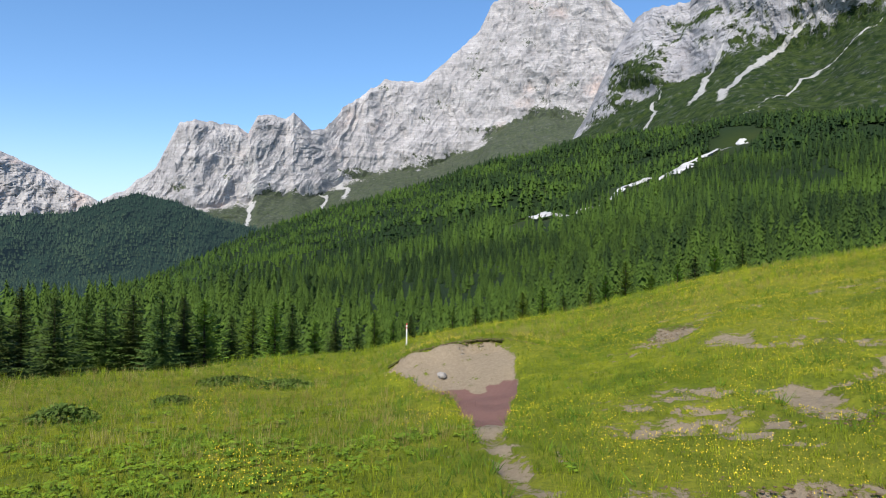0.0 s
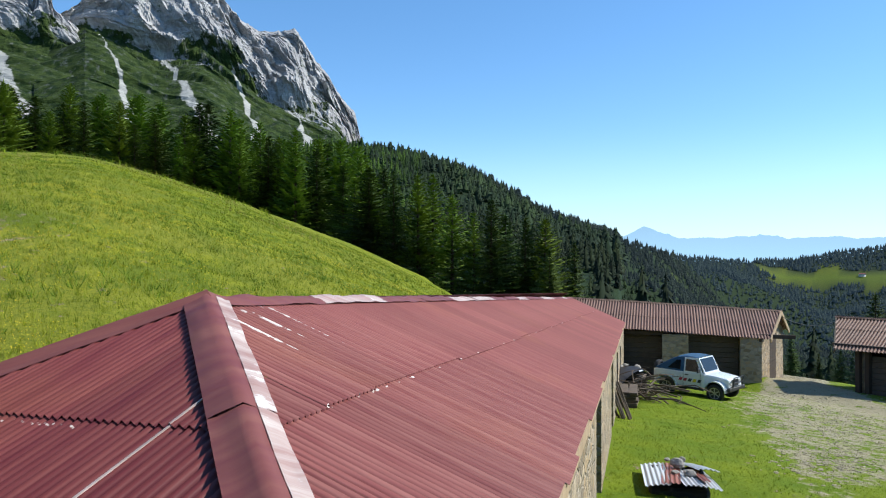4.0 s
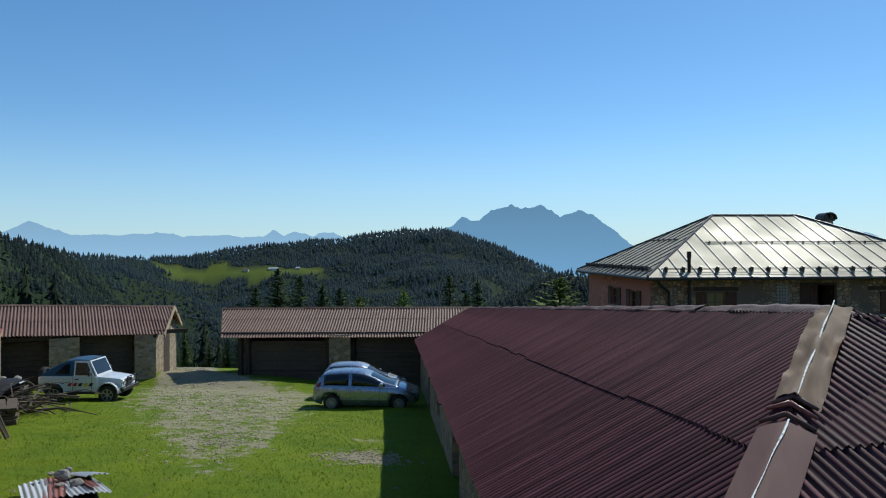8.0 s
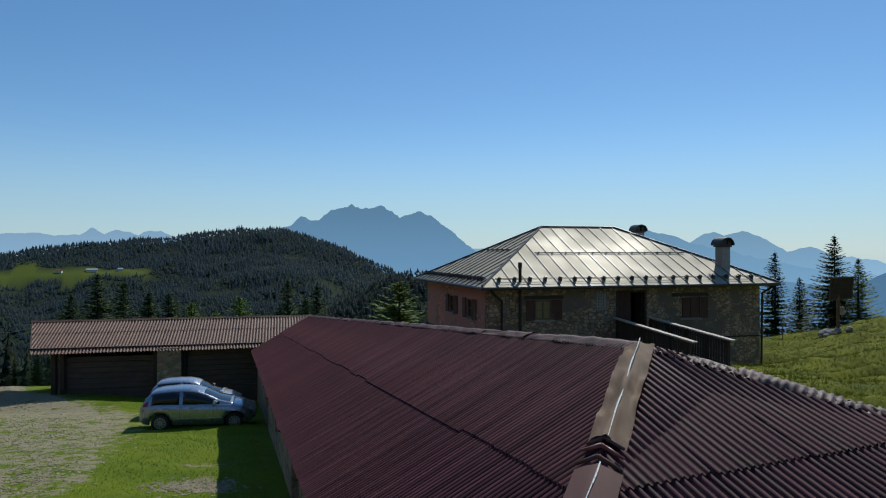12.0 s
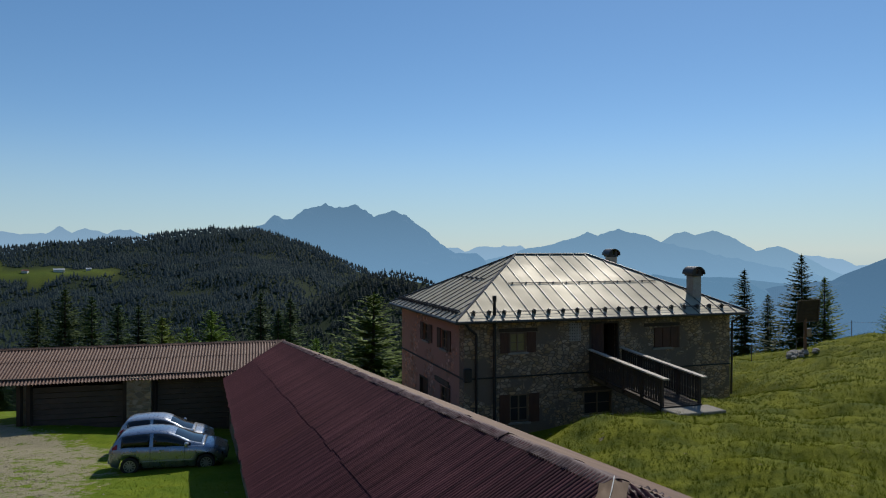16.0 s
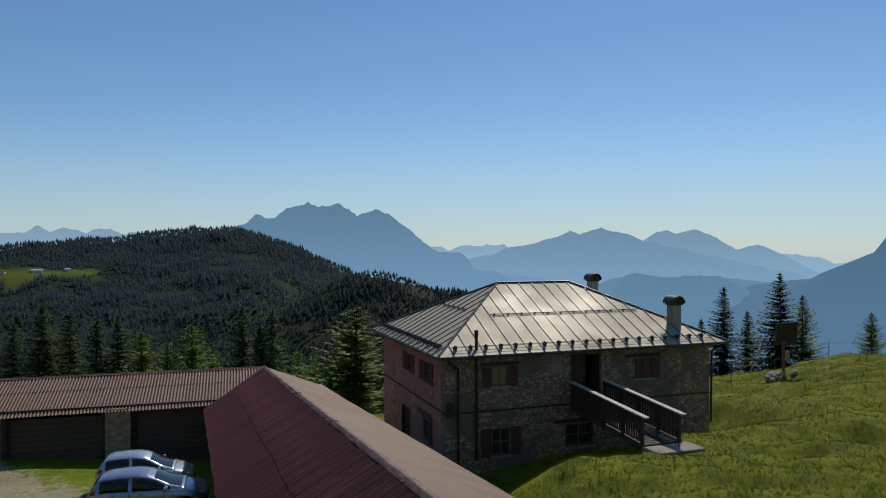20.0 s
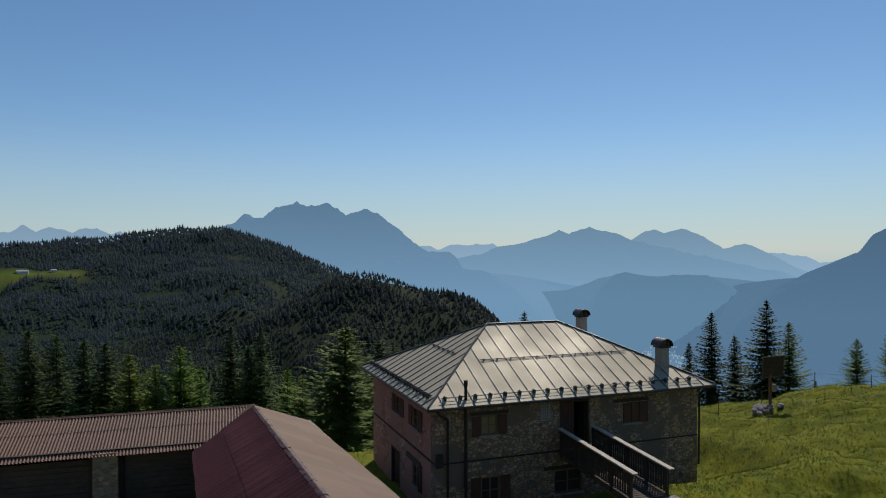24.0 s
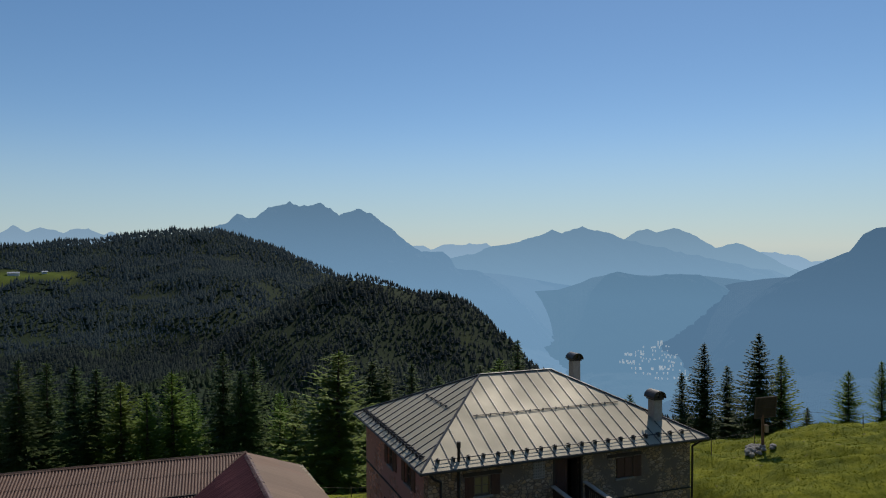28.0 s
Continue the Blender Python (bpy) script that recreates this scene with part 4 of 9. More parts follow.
    for ga, gw, t0, t1, lean in gullies:
        tt = np.clip((T - t0) / (t1 - t0), 0, 1)
        width = gw * (1.25 - 0.85 * tt)
        band = np.exp(-(((A - ga - lean * (1 - tt) ** 0.8) + 0.35 * vnoise(T * 22 + ga, A * 0, 5) + 0.12 * vnoise(T * 70, A * 3, 6)) / (width * (0.75 + 0.5 * vnoise(T * 30, A * 0 + ga, 7)))) ** 2) * smooth(t0 - 0.03, t0 + 0.05, T) * (1 - smooth(t1 - 0.05, t1 + 0.05, T))
        scree = np.maximum(scree, 0.95 * band)
    # back side closes the form
    bx, by = (RC + back) * np.sin(np.radians(a)), (RC + back) * np.cos(np.radians(a))
    x, y = np.vstack([x, bx]), np.vstack([y, by])
    Z = np.vstack([Z, ZC * 0.2 + ZB * 0.2])
    green = np.vstack([green, green[-1:] * 0])
    scree = np.vstack([scree, scree[-1:] * 0])
    n, m2 = x.shape
    i = np.arange(n * m2).reshape(n, m2)
    faces = np.stack([i[:-1, :-1], i[1:, :-1], i[1:, 1:], i[:-1, 1:]], -1).reshape(-1, 4)
    me = bpy.data.meshes.new(name)
    me.from_pydata(np.stack([x, y, Z], -1).reshape(-1, 3).tolist(), [], faces.tolist())
    for nm, arr in (("green", green), ("scree", scree)):
        me.attributes.new(nm, "FLOAT", "POINT").data.foreach_set("value", arr.reshape(-1).astype(np.float32))
    me.materials.append(mat)
    GRIDS[name] = (x[:-1], y[:-1], Z[:-1])
    return tagged(new(name, me), label, "mountain", kind=kind)


mountain("backdrop_pale_peak", [(-48, 3900, 9), (-40, 3900, 8.6), (-32.4, 3900, 6.5), (-29.7, 3900, 5.2), (-26.3, 3800, 3.3), (-22, 3800, 1)], 3000, [(-48, -2), (-22, -2)], ROCK_PALE, "pale limestone mountain far beyond the woods", 5, 0.3, 1.2, 0.1, 90, 0.12, 0.6)
mountain("backdrop_crag_ridge", [(-27, 2200, 2.9), (-24.5, 2200, 4.3), (-22.4, 2200, 6.0), (-20.8, 2200, 9.4), (-19.7, 2200, 9.8), (-16.5, 2250, 9.6), (-15.7, 2250, 9.0), (-15.0, 2250, 10.4), (-13.9, 2280, 10.6), (-12.8, 2300, 10.2), (-12.2, 2300, 10.8), (-10.8, 2350, 9.4),
         (-9.7, 2400, 9.7), (-8.2, 2500, 11.5), (-4.8, 2600, 13.7), (-2.0, 2600, 13.5), (0.5, 2650, 15.6), (2.8, 2650, 17.6), (3.7, 2650, 19.4), (6, 2650, 21.2), (9, 2650, 21.8), (12, 2650, 20.8), (14.2, 2600, 18.6), (16, 2600, 16.5), (19, 2600, 13)],
         1620, [(-27, -3), (-18, -1), (-8, 2), (19, 7)], ROCK_PALE, "jagged pale limestone peak and ridge", 11, 0.34, 1.15, 0.30, 170, 0.085, 0.7, crag=1.2, gullies=((-15.4, 0.55, 0.05, 0.75, -0.2), (-8.2, 0.6, 0.22, 0.42, 0), (-10.3, 0.35, 0.2, 0.36, 0.8))) 
mountain("backdrop_cliff_wall", [(9, 1500, 7), (11.5, 1480, 11), (13.5, 1450, 15.5), (15.2, 1430, 18.0), (16.5, 1400, 18.8), (19.2, 1380, 18.9), (20.6, 1350, 21), (24, 1320, 24), (32, 1300, 26), (45, 1300, 27), (56, 1300, 26), (66, 1250, 23.5), (74.4, 1200, 20.2), (77.2, 1180, 19.2), (80, 1170, 17.7),
         (81.1, 1165, 18.3), (83.0, 1160, 18.3), (83.4, 1160, 17.2), (83.8, 1160, 19.6), (84.25, 1160, 19.6), (84.7, 1160, 17.0), (85.7, 1160, 16.4), (88, 1160, 14)],
         560, [(9, 4.5), (20, 5), (40, 4.5), (60, 4), (88, 4)], ROCK_GREY, "grey limestone cliffs above green slopes and scree", 23, 0.52, 1.0, 0.48, 200, 0.085, 0.8, gullies=((22.5, 0.5, 0.30, 0.62, -3.5), (29.5, 0.6, 0.28, 0.66, -8.5), (33, 0.4, 0.24, 0.52, -9), (17, 0.35, 0.25, 0.5, -1), (25, 0.4, 0.05, 0.26, -9), (43, 0.5, 0.3, 0.6, -2), (52, 0.5, 0.3, 0.6, -1.5), (58, 0.5, 0.3, 0.6, 1.5), (76, 0.7, 0.2, 0.5, 3), (80.5, 1.3, 0.2, 0.5, 2.5)), foot=[(9, 9), (16, 12), (21, 13.5), (26, 15.5), (41, 17.5), (50, 18.8), (59, 19.2), (66, 17.6), (73, 15.6), (78, 15.2), (82, 15.5), (88, 15)], crag=3.0)
mountain("backdrop_rock_tower", [(83.5, 1250, 15), (85.7, 1240, 16.4), (86.7, 1220, 18.2), (87.8, 1200, 18.5), (88.7, 1190, 20.2), (91, 1180, 22), (94, 1180, 21.4), (95.9, 1180, 19.7), (97.6, 1180, 17.9), (99.3, 1180, 17.2), (101.8, 1190, 17.5), (103.0, 1200, 16.2), (105.3, 1210, 13.1), (106.7, 1220, 11.4), (107.15, 1230, 9.4), (108.5, 1240, 7)],
         620, [(83.5, 6.5), (95, 6), (108.5, 4)], ROCK_GREY, "shaded limestone tower above scree slopes", 37, 0.45, 1.0, 0.45, 170, 0.08, 1.0, gullies=((91.2, 1.0, 0.1, 0.50, 4.5), (87.0, 0.4, 0.12, 0.48, 3), (96.5, 0.5, 0.15, 0.5, 3), (101, 0.4, 0.2, 0.5, 2)), foot=[(83.5, 15.5), (86.7, 17), (89, 16.5), (93, 14.9), (99, 12.5), (105, 10.2), (108, 7)], crag=4.2)

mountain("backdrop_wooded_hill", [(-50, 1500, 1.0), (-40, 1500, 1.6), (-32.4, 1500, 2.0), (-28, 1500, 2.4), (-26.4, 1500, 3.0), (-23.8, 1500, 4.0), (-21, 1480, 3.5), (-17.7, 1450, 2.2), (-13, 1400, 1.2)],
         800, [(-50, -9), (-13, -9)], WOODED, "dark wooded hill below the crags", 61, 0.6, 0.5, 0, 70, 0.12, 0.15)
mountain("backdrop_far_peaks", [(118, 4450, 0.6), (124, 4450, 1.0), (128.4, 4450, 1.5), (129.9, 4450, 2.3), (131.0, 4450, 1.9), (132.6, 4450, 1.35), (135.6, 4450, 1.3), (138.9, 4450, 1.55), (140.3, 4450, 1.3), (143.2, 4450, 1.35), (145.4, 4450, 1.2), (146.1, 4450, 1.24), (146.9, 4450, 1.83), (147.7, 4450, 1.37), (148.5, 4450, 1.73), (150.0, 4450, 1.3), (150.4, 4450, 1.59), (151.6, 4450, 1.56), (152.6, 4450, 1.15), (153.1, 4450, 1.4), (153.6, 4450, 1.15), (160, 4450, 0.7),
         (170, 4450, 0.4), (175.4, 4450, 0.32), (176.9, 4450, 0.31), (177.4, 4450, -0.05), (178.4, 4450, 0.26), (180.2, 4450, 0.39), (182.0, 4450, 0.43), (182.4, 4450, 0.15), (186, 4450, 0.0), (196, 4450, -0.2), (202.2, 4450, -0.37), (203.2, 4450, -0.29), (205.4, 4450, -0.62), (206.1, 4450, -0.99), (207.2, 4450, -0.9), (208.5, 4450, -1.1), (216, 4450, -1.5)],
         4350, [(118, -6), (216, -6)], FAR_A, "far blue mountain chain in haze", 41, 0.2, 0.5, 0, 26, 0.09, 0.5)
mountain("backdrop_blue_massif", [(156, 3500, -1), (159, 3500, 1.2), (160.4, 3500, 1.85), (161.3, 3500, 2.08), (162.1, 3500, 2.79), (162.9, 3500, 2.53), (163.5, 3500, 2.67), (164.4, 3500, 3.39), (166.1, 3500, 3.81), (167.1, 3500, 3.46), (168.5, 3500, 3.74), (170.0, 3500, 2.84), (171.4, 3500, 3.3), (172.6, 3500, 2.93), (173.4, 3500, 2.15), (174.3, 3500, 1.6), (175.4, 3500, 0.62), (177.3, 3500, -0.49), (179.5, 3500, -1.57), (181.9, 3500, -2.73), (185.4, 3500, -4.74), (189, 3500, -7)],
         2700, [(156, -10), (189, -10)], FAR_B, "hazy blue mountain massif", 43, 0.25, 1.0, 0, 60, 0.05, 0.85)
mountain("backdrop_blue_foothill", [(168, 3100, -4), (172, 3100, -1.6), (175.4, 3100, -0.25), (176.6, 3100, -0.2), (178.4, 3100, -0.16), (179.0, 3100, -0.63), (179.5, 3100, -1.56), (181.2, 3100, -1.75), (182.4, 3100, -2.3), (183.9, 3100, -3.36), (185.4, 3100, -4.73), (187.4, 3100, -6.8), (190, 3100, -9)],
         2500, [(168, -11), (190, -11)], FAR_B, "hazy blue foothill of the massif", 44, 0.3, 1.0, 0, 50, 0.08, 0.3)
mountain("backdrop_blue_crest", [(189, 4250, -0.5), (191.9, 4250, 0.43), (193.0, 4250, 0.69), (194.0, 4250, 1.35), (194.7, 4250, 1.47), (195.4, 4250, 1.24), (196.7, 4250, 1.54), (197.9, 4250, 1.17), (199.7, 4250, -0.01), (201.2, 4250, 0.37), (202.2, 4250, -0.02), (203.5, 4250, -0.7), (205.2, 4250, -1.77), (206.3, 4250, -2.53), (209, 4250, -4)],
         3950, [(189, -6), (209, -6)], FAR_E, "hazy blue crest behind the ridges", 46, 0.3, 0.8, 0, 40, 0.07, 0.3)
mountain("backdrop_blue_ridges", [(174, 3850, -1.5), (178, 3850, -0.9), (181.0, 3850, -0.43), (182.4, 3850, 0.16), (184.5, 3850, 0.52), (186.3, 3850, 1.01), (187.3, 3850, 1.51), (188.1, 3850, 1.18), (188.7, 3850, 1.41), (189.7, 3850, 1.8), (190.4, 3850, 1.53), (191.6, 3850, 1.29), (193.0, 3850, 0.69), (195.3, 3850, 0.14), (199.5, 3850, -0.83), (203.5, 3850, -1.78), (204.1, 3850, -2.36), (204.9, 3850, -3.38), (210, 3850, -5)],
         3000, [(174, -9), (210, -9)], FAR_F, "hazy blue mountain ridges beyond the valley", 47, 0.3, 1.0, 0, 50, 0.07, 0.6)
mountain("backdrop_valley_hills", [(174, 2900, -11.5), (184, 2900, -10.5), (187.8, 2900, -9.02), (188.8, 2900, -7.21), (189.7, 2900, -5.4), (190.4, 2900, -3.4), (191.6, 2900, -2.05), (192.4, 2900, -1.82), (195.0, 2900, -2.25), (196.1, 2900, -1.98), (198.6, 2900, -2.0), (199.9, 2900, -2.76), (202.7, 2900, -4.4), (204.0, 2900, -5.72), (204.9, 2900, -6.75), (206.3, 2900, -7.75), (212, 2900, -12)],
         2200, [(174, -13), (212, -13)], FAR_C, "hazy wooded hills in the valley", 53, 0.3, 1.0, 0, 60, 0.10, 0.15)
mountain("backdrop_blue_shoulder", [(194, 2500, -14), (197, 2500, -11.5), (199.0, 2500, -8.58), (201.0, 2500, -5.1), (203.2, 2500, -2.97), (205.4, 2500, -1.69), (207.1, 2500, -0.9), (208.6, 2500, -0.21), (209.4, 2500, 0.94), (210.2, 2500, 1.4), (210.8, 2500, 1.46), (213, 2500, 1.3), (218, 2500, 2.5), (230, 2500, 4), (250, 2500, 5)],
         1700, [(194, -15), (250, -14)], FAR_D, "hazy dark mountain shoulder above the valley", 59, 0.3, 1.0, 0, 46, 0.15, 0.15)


def torrent_bed():
    """Pale stones of the torrent, as a ragged ribbon on the slope."""
    line = [(240, 560), (225, 528), (186, 486), (160, 464), (138, 434), (118, 404), (97, 380), (79, 356), (67, 337), (55, 319), (38, 287), (32, 276)]
    vv, ff = [], []
    rs = random.Random(6)
    rows = []
    for (ax, ay), (bx, by) in zip(line, line[1:]):
        n = int(math.hypot(bx - ax, by - ay) / 3)
        for k in range(n):
            x, y = ax + (bx - ax) * k / n, ay + (by - ay) * k / n
            rows.append((x + 3 * float(vnoise(x / 15, y / 15, 3)), y))
    for (x, y), (x2, y2) in zip(rows, rows[1:]):
        d = math.hypot(x2 - x, y2 - y) + 1e-6
        nx, ny = -(y2 - y) / d, (x2 - x) / d
        w = (1.0 + 0.0055 * math.hypot(x, y)) * (1 + 0.7 * float(vnoise(x / 22, y / 22, 12)))
        for k in range(5):
            o = (k / 4 - 0.5) * 2 * w * rs.uniform(0.8, 1.25) + w * 0.4 * rs.uniform(-1, 1)
            px, py = x + nx * o, y + ny * o
            vv.append((px, py, float(land(px, py)) + 2.0 + (0.7 if 0 < k < 4 else -0.4) + rs.uniform(-0.2, 0.3)))
    for i in range(len(rows) - 2):
        for k in range(4):
            if rs.random() > 0.06:
                ff.append((i * 5 + k, i * 5 + 5 + k, i * 5 + 6 + k, i * 5 + 1 + k))
    return tagged(new("torrent_bed", mesh_from("torrent_bed", vv, ff, SCREE)), "pale stony torrent bed down through the wood", "scree", kind="structure")


torrent_bed()

# ---- barns ----
Z = Vector((0, 0, 1))
WAVE, SHEET = 0.075, 0.90


def roof_frame(e0, e1, t0):
    """Axes of a roof slope: along the eave, up the slope, outwards."""
    e0, e1, t0 = Vector(e0), Vector(e1), Vector(t0)
    u = (e1 - e0).normalized()
    w = t0 - e0
    v = (w - u * w.dot(u)).normalized()
    return u, v, u.cross(v)


def corrugated(parent, outline, mat, rows=2, lap=0.12, name="roof_sheet", seed=0, ragged=0.03, wave=WAVE, edges=None, cut=None):
    """Corrugated sheets over a roof slope. outline: eave start, eave end, then the upper corners, walked round."""
    pts = [Vector(p) for p in outline]
    u, v, w = roof_frame(pts[0], pts[1], pts[2])
    flat = [((p - pts[0]).dot(u), (p - pts[0]).dot(v)) for p in pts]
    umin, umax = min(a for a, b in flat), max(a for a, b in flat)
    vmax = max(b for a, b in flat)
    rng = random.Random(seed)

    def span(a):
        """Lowest and highest v of the outline at u = a."""
        hits = []
        for (a0, b0), (a1, b1) in zip(flat, flat[1:] + flat[:1]):
            if abs(a1 - a0) > 1e-6 and min(a0, a1) - 1e-6 <= a <= max(a0, a1) + 1e-6:
                hits.append(b0 + (b1 - b0) * (a - a0) / (a1 - a0))
        return (min(hits), max(hits)) if len(hits) > 1 else None
    m = Matrix((u, v, w)).transposed().to_4x4()
    m.translation = pts[0]
    cuts = [vmax * k / rows for k in range(rows + 1)] if cut is None else [0.0, vmax * cut, vmax]
    shared = {}
    ns = 4 * round(SHEET / wave)
    count = max(1, math.ceil((umax - umin) / SHEET))
    for row in range(rows):
        for c in range(count):
            a0 = umin + c * SHEET
            us = [a0 + SHEET * i / ns for i in range(ns + 1) if a0 + SHEET * i / ns <= umax + 1e-4]
            drop = rng.uniform(-ragged, ragged)
            vs = []
            for a in us:
                s = span(min(max(a, umin), umax))
                lo, hi = (s if s else (0, 0))
                lo2, hi2 = max(lo, cuts[row] - lap + drop), min(hi, cuts[row + 1])
                if row == 0:
                    lo2 = max(lo, lo + min(0, drop)) if lo > 0.05 else lo + drop
                vs.append((lo2, max(lo2, hi2)))
            if max(b - a for a, b in vs) < 0.06 or len(us) < 3:
                continue
            full = all(abs(a - vs[0][0]) < 1e-4 and abs(b - vs[0][1]) < 1e-4 for a, b in vs) and len(us) == ns + 1
            key = (row, rng.randrange(3)) if full else None
            lift = 0.012 + 0.010 * row
            if key and key in shared:
                ob = new(name, shared[key])
            else:
                vv, ff = [], []
                for a, (lo, hi) in zip(us, vs):
                    h = 0.22 * wave * math.sin(2 * math.pi * (a - umin) / wave) + lift
                    for b in (lo, (lo + hi) / 2, hi):
                        vv.append((a - a0, b, h + (0.006 if b == lo else 0)))
                for i in range(len(us) - 1):
                    for k in (0, 1):
                        ff.append((3 * i + k, 3 * i + 3 + k, 3 * i + 4 + k, 3 * i + 1 + k))
                me = mesh_from(name, vv, ff, mat, True)
                if key:
                    shared[key] = me
                ob = new(name, me)
            ob.parent = parent
            ob.matrix_local = m @ Matrix.Translation((a0, 0, rng.uniform(0, 0.003)))
            if edges and c % 3 == 1 and vs[0][1] - vs[0][0] > 0.3:   # bare edge where one sheet laps the next
                bm = boxes(((a0 + 0.25 * wave - 0.006, vs[0][0], lift + 0.2 * wave), (a0 + 0.25 * wave + 0.008, vs[0][1], lift + 0.2 * wave + 0.008)))
                bmesh.ops.transform(bm, matrix=m, verts=bm.verts)
                part("sheet_edge", bm, edges, parent)
    return m


def strip(name, pts, width, mat, parent, lift=0.05, thick=0.004, label="", seed=0, side_axis=None, piece=2.2, fold=0.35):
    """Folded metal flashing along a ridge or hip, in lapped lengths, each a part."""
    rng = random.Random(seed)
    p, q = Vector(pts[0]), Vector(pts[1])
    d = (q - p)
    n = max(1, round(d.length / piece))
    dn = d.normalized()
    side = (Vector((0, 0, 1)).cross(dn)).normalized()
    up = dn.cross(side).normalized()
    if up.z < 0:
        up = -up
    for i in range(n):
        a, b = p + d * (i / n) - dn * 0.06, p + d * ((i + 1) / n) + dn * 0.04
        bm = bmesh.new()
        rows = []
        segs = 6
        for k in range(segs + 1):
            c = a.lerp(b, k / segs) + up * (lift + 0.012 * (i % 2))
            row = []
            for s in (-1, -0.55, -0.06, 0.06, 0.55, 1):
                h = -abs(s) * width * fold + rng.uniform(-0.005, 0.005)
                row.append(bm.verts.new(c + side * (s * width) + up * (h + (0.03 if abs(s) < 0.1 else 0))))
            rows.append(row)
        for r0, r1 in zip(rows, rows[1:]):
            for k in range(5):
                bm.faces.new((r0[k], r0[k + 1], r1[k + 1], r1[k]))
        part(name, bm, mat, parent, label if i == 0 else "")


def dented_cap(name, p, q, width, mat, parent, lift=0.06, label="", seed=0, fold=0.42, span=(-1.0, 1.0), dent=0.012, crimp=0.0, seam=None):
    """One length of folded flashing along a hip or ridge, dented, with ragged edges; crimp follows the waves of the sheets."""
    rg = random.Random(seed)
    p, q = Vector(p), Vector(q)
    d = q - p
    dn = d.normalized()
    side = (Z.cross(dn)).normalized()
    up = dn.cross(side).normalized()
    if up.z < 0:
        up = -up
    n = max(12, int(d.length / (WAVE / 4 if crimp else 0.07)))
    ss = [span[0] + (span[1] - span[0]) * k / 8 for k in range(9)]
    bm = bmesh.new()
    rows = []
    for i in range(n + 1):
        a = d.length * i / n
        c = p + dn * a + up * lift
        row = []
        for s in ss:
            edge = rg.uniform(-0.05, 0.03) * (crimp > 0) if abs(s) > 0.95 else 0
            h = -abs(s) * width * fold + dent * float(vnoise(a * 3.1 + seed, s * 1.7, seed)) + 0.4 * dent * float(vnoise(a * 9, s * 5 + seed, seed + 1))
            h += crimp * math.cos(2 * math.pi * a / WAVE) * min(1.0, abs(s) * 1.6)
            row.append(bm.verts.new(c + side * ((s + edge) * width) + up * h))
        rows.append(row)
    for r0, r1 in zip(rows, rows[1:]):
        for k in range(8):
            bm.faces.new((r0[k], r0[k + 1], r1[k + 1], r1[k]))
    cap = part(name, bm, mat, parent, label, True)
    if seam:
        bm = bmesh.new()
        for i in range(n):
            a0, a1 = d.length * i / n, d.length * (i + 1) / n
            w0, w1 = (0.02 * float(vnoise(a * 2.2, 0.5 + seed, seed + 4)) for a in (a0, a1))
            tube(bm, p + dn * a0 + side * w0 + up * (lift + 0.012), p + dn * a1 + side * w1 + up * (lift + 0.010), 0.0055 + 0.003 * float(vnoise(a0 * 5, seed, 7)), n=5, caps=False)
        part("folded_seam", bm, seam, cap, "bright folded seam")
    return cap


def wall_run(parent, p, q, top, depth, mat, openings=(), thick=0.45, name="wall", stone_name=""):
    """A wall from p to q (plan points) down to the ground, with openings (start, end, sill, head) that go through it. top: heights of its crown at both ends."""
    p, q = Vector((*p, 0)), Vector((*q, 0))
    d = q - p
    L = d.length
    ang = math.atan2(d.y, d.x)

    def gz(a):
        c = p + d * (a / L)
        return float(land(c.x, c.y, False)) - depth

    def tz(a):
        return top[0] + (top[1] - top[0]) * a / L
    cuts = sorted({0.0, L, *[o[0] for o in openings], *[o[1] for o in openings]})
    bm = bmesh.new()

    def block(a0, a1, z00, z01, z10, z11):
        pts = [(a0, z00), (a1, z10), (a1, z11), (a0, z01)]
        f = [bm.verts.new((a, 0, z)) for a, z in pts]
        k = [bm.verts.new((a, thick, z)) for a, z in pts]
        bm.faces.new(f)
        bm.faces.new(k[::-1])
        for i in range(4):
            bm.faces.new((f[i], k[i], k[(i + 1) % 4], f[(i + 1) % 4]))
    for a0, a1 in zip(cuts, cuts[1:]):
        o = next((o for o in openings if o[0] <= a0 + 1e-6 and o[1] >= a1 - 1e-6), None)
        if o is None:
            block(a0, a1, gz(a0), tz(a0), gz(a1), tz(a1))
        else:
            if o[2] > 0:
                block(a0, a1, gz(a0), gz(a0) + depth + o[2], gz(a1), gz(a1) + depth + o[2])
            block(a0, a1, gz(a0) + depth + o[3], tz(a0), gz(a1) + depth + o[3], tz(a1)) if tz(a0) > gz(a0) + depth + o[3] + 0.05 else None
    bmesh.ops.remove_doubles(bm, verts=bm.verts, dist=0.001)
    m = Matrix.Translation(p) @ Matrix.Rotation(ang, 4, "Z")
    bmesh.ops.transform(bm, matrix=m, verts=bm.verts)
    return part(name, bm, mat, parent)


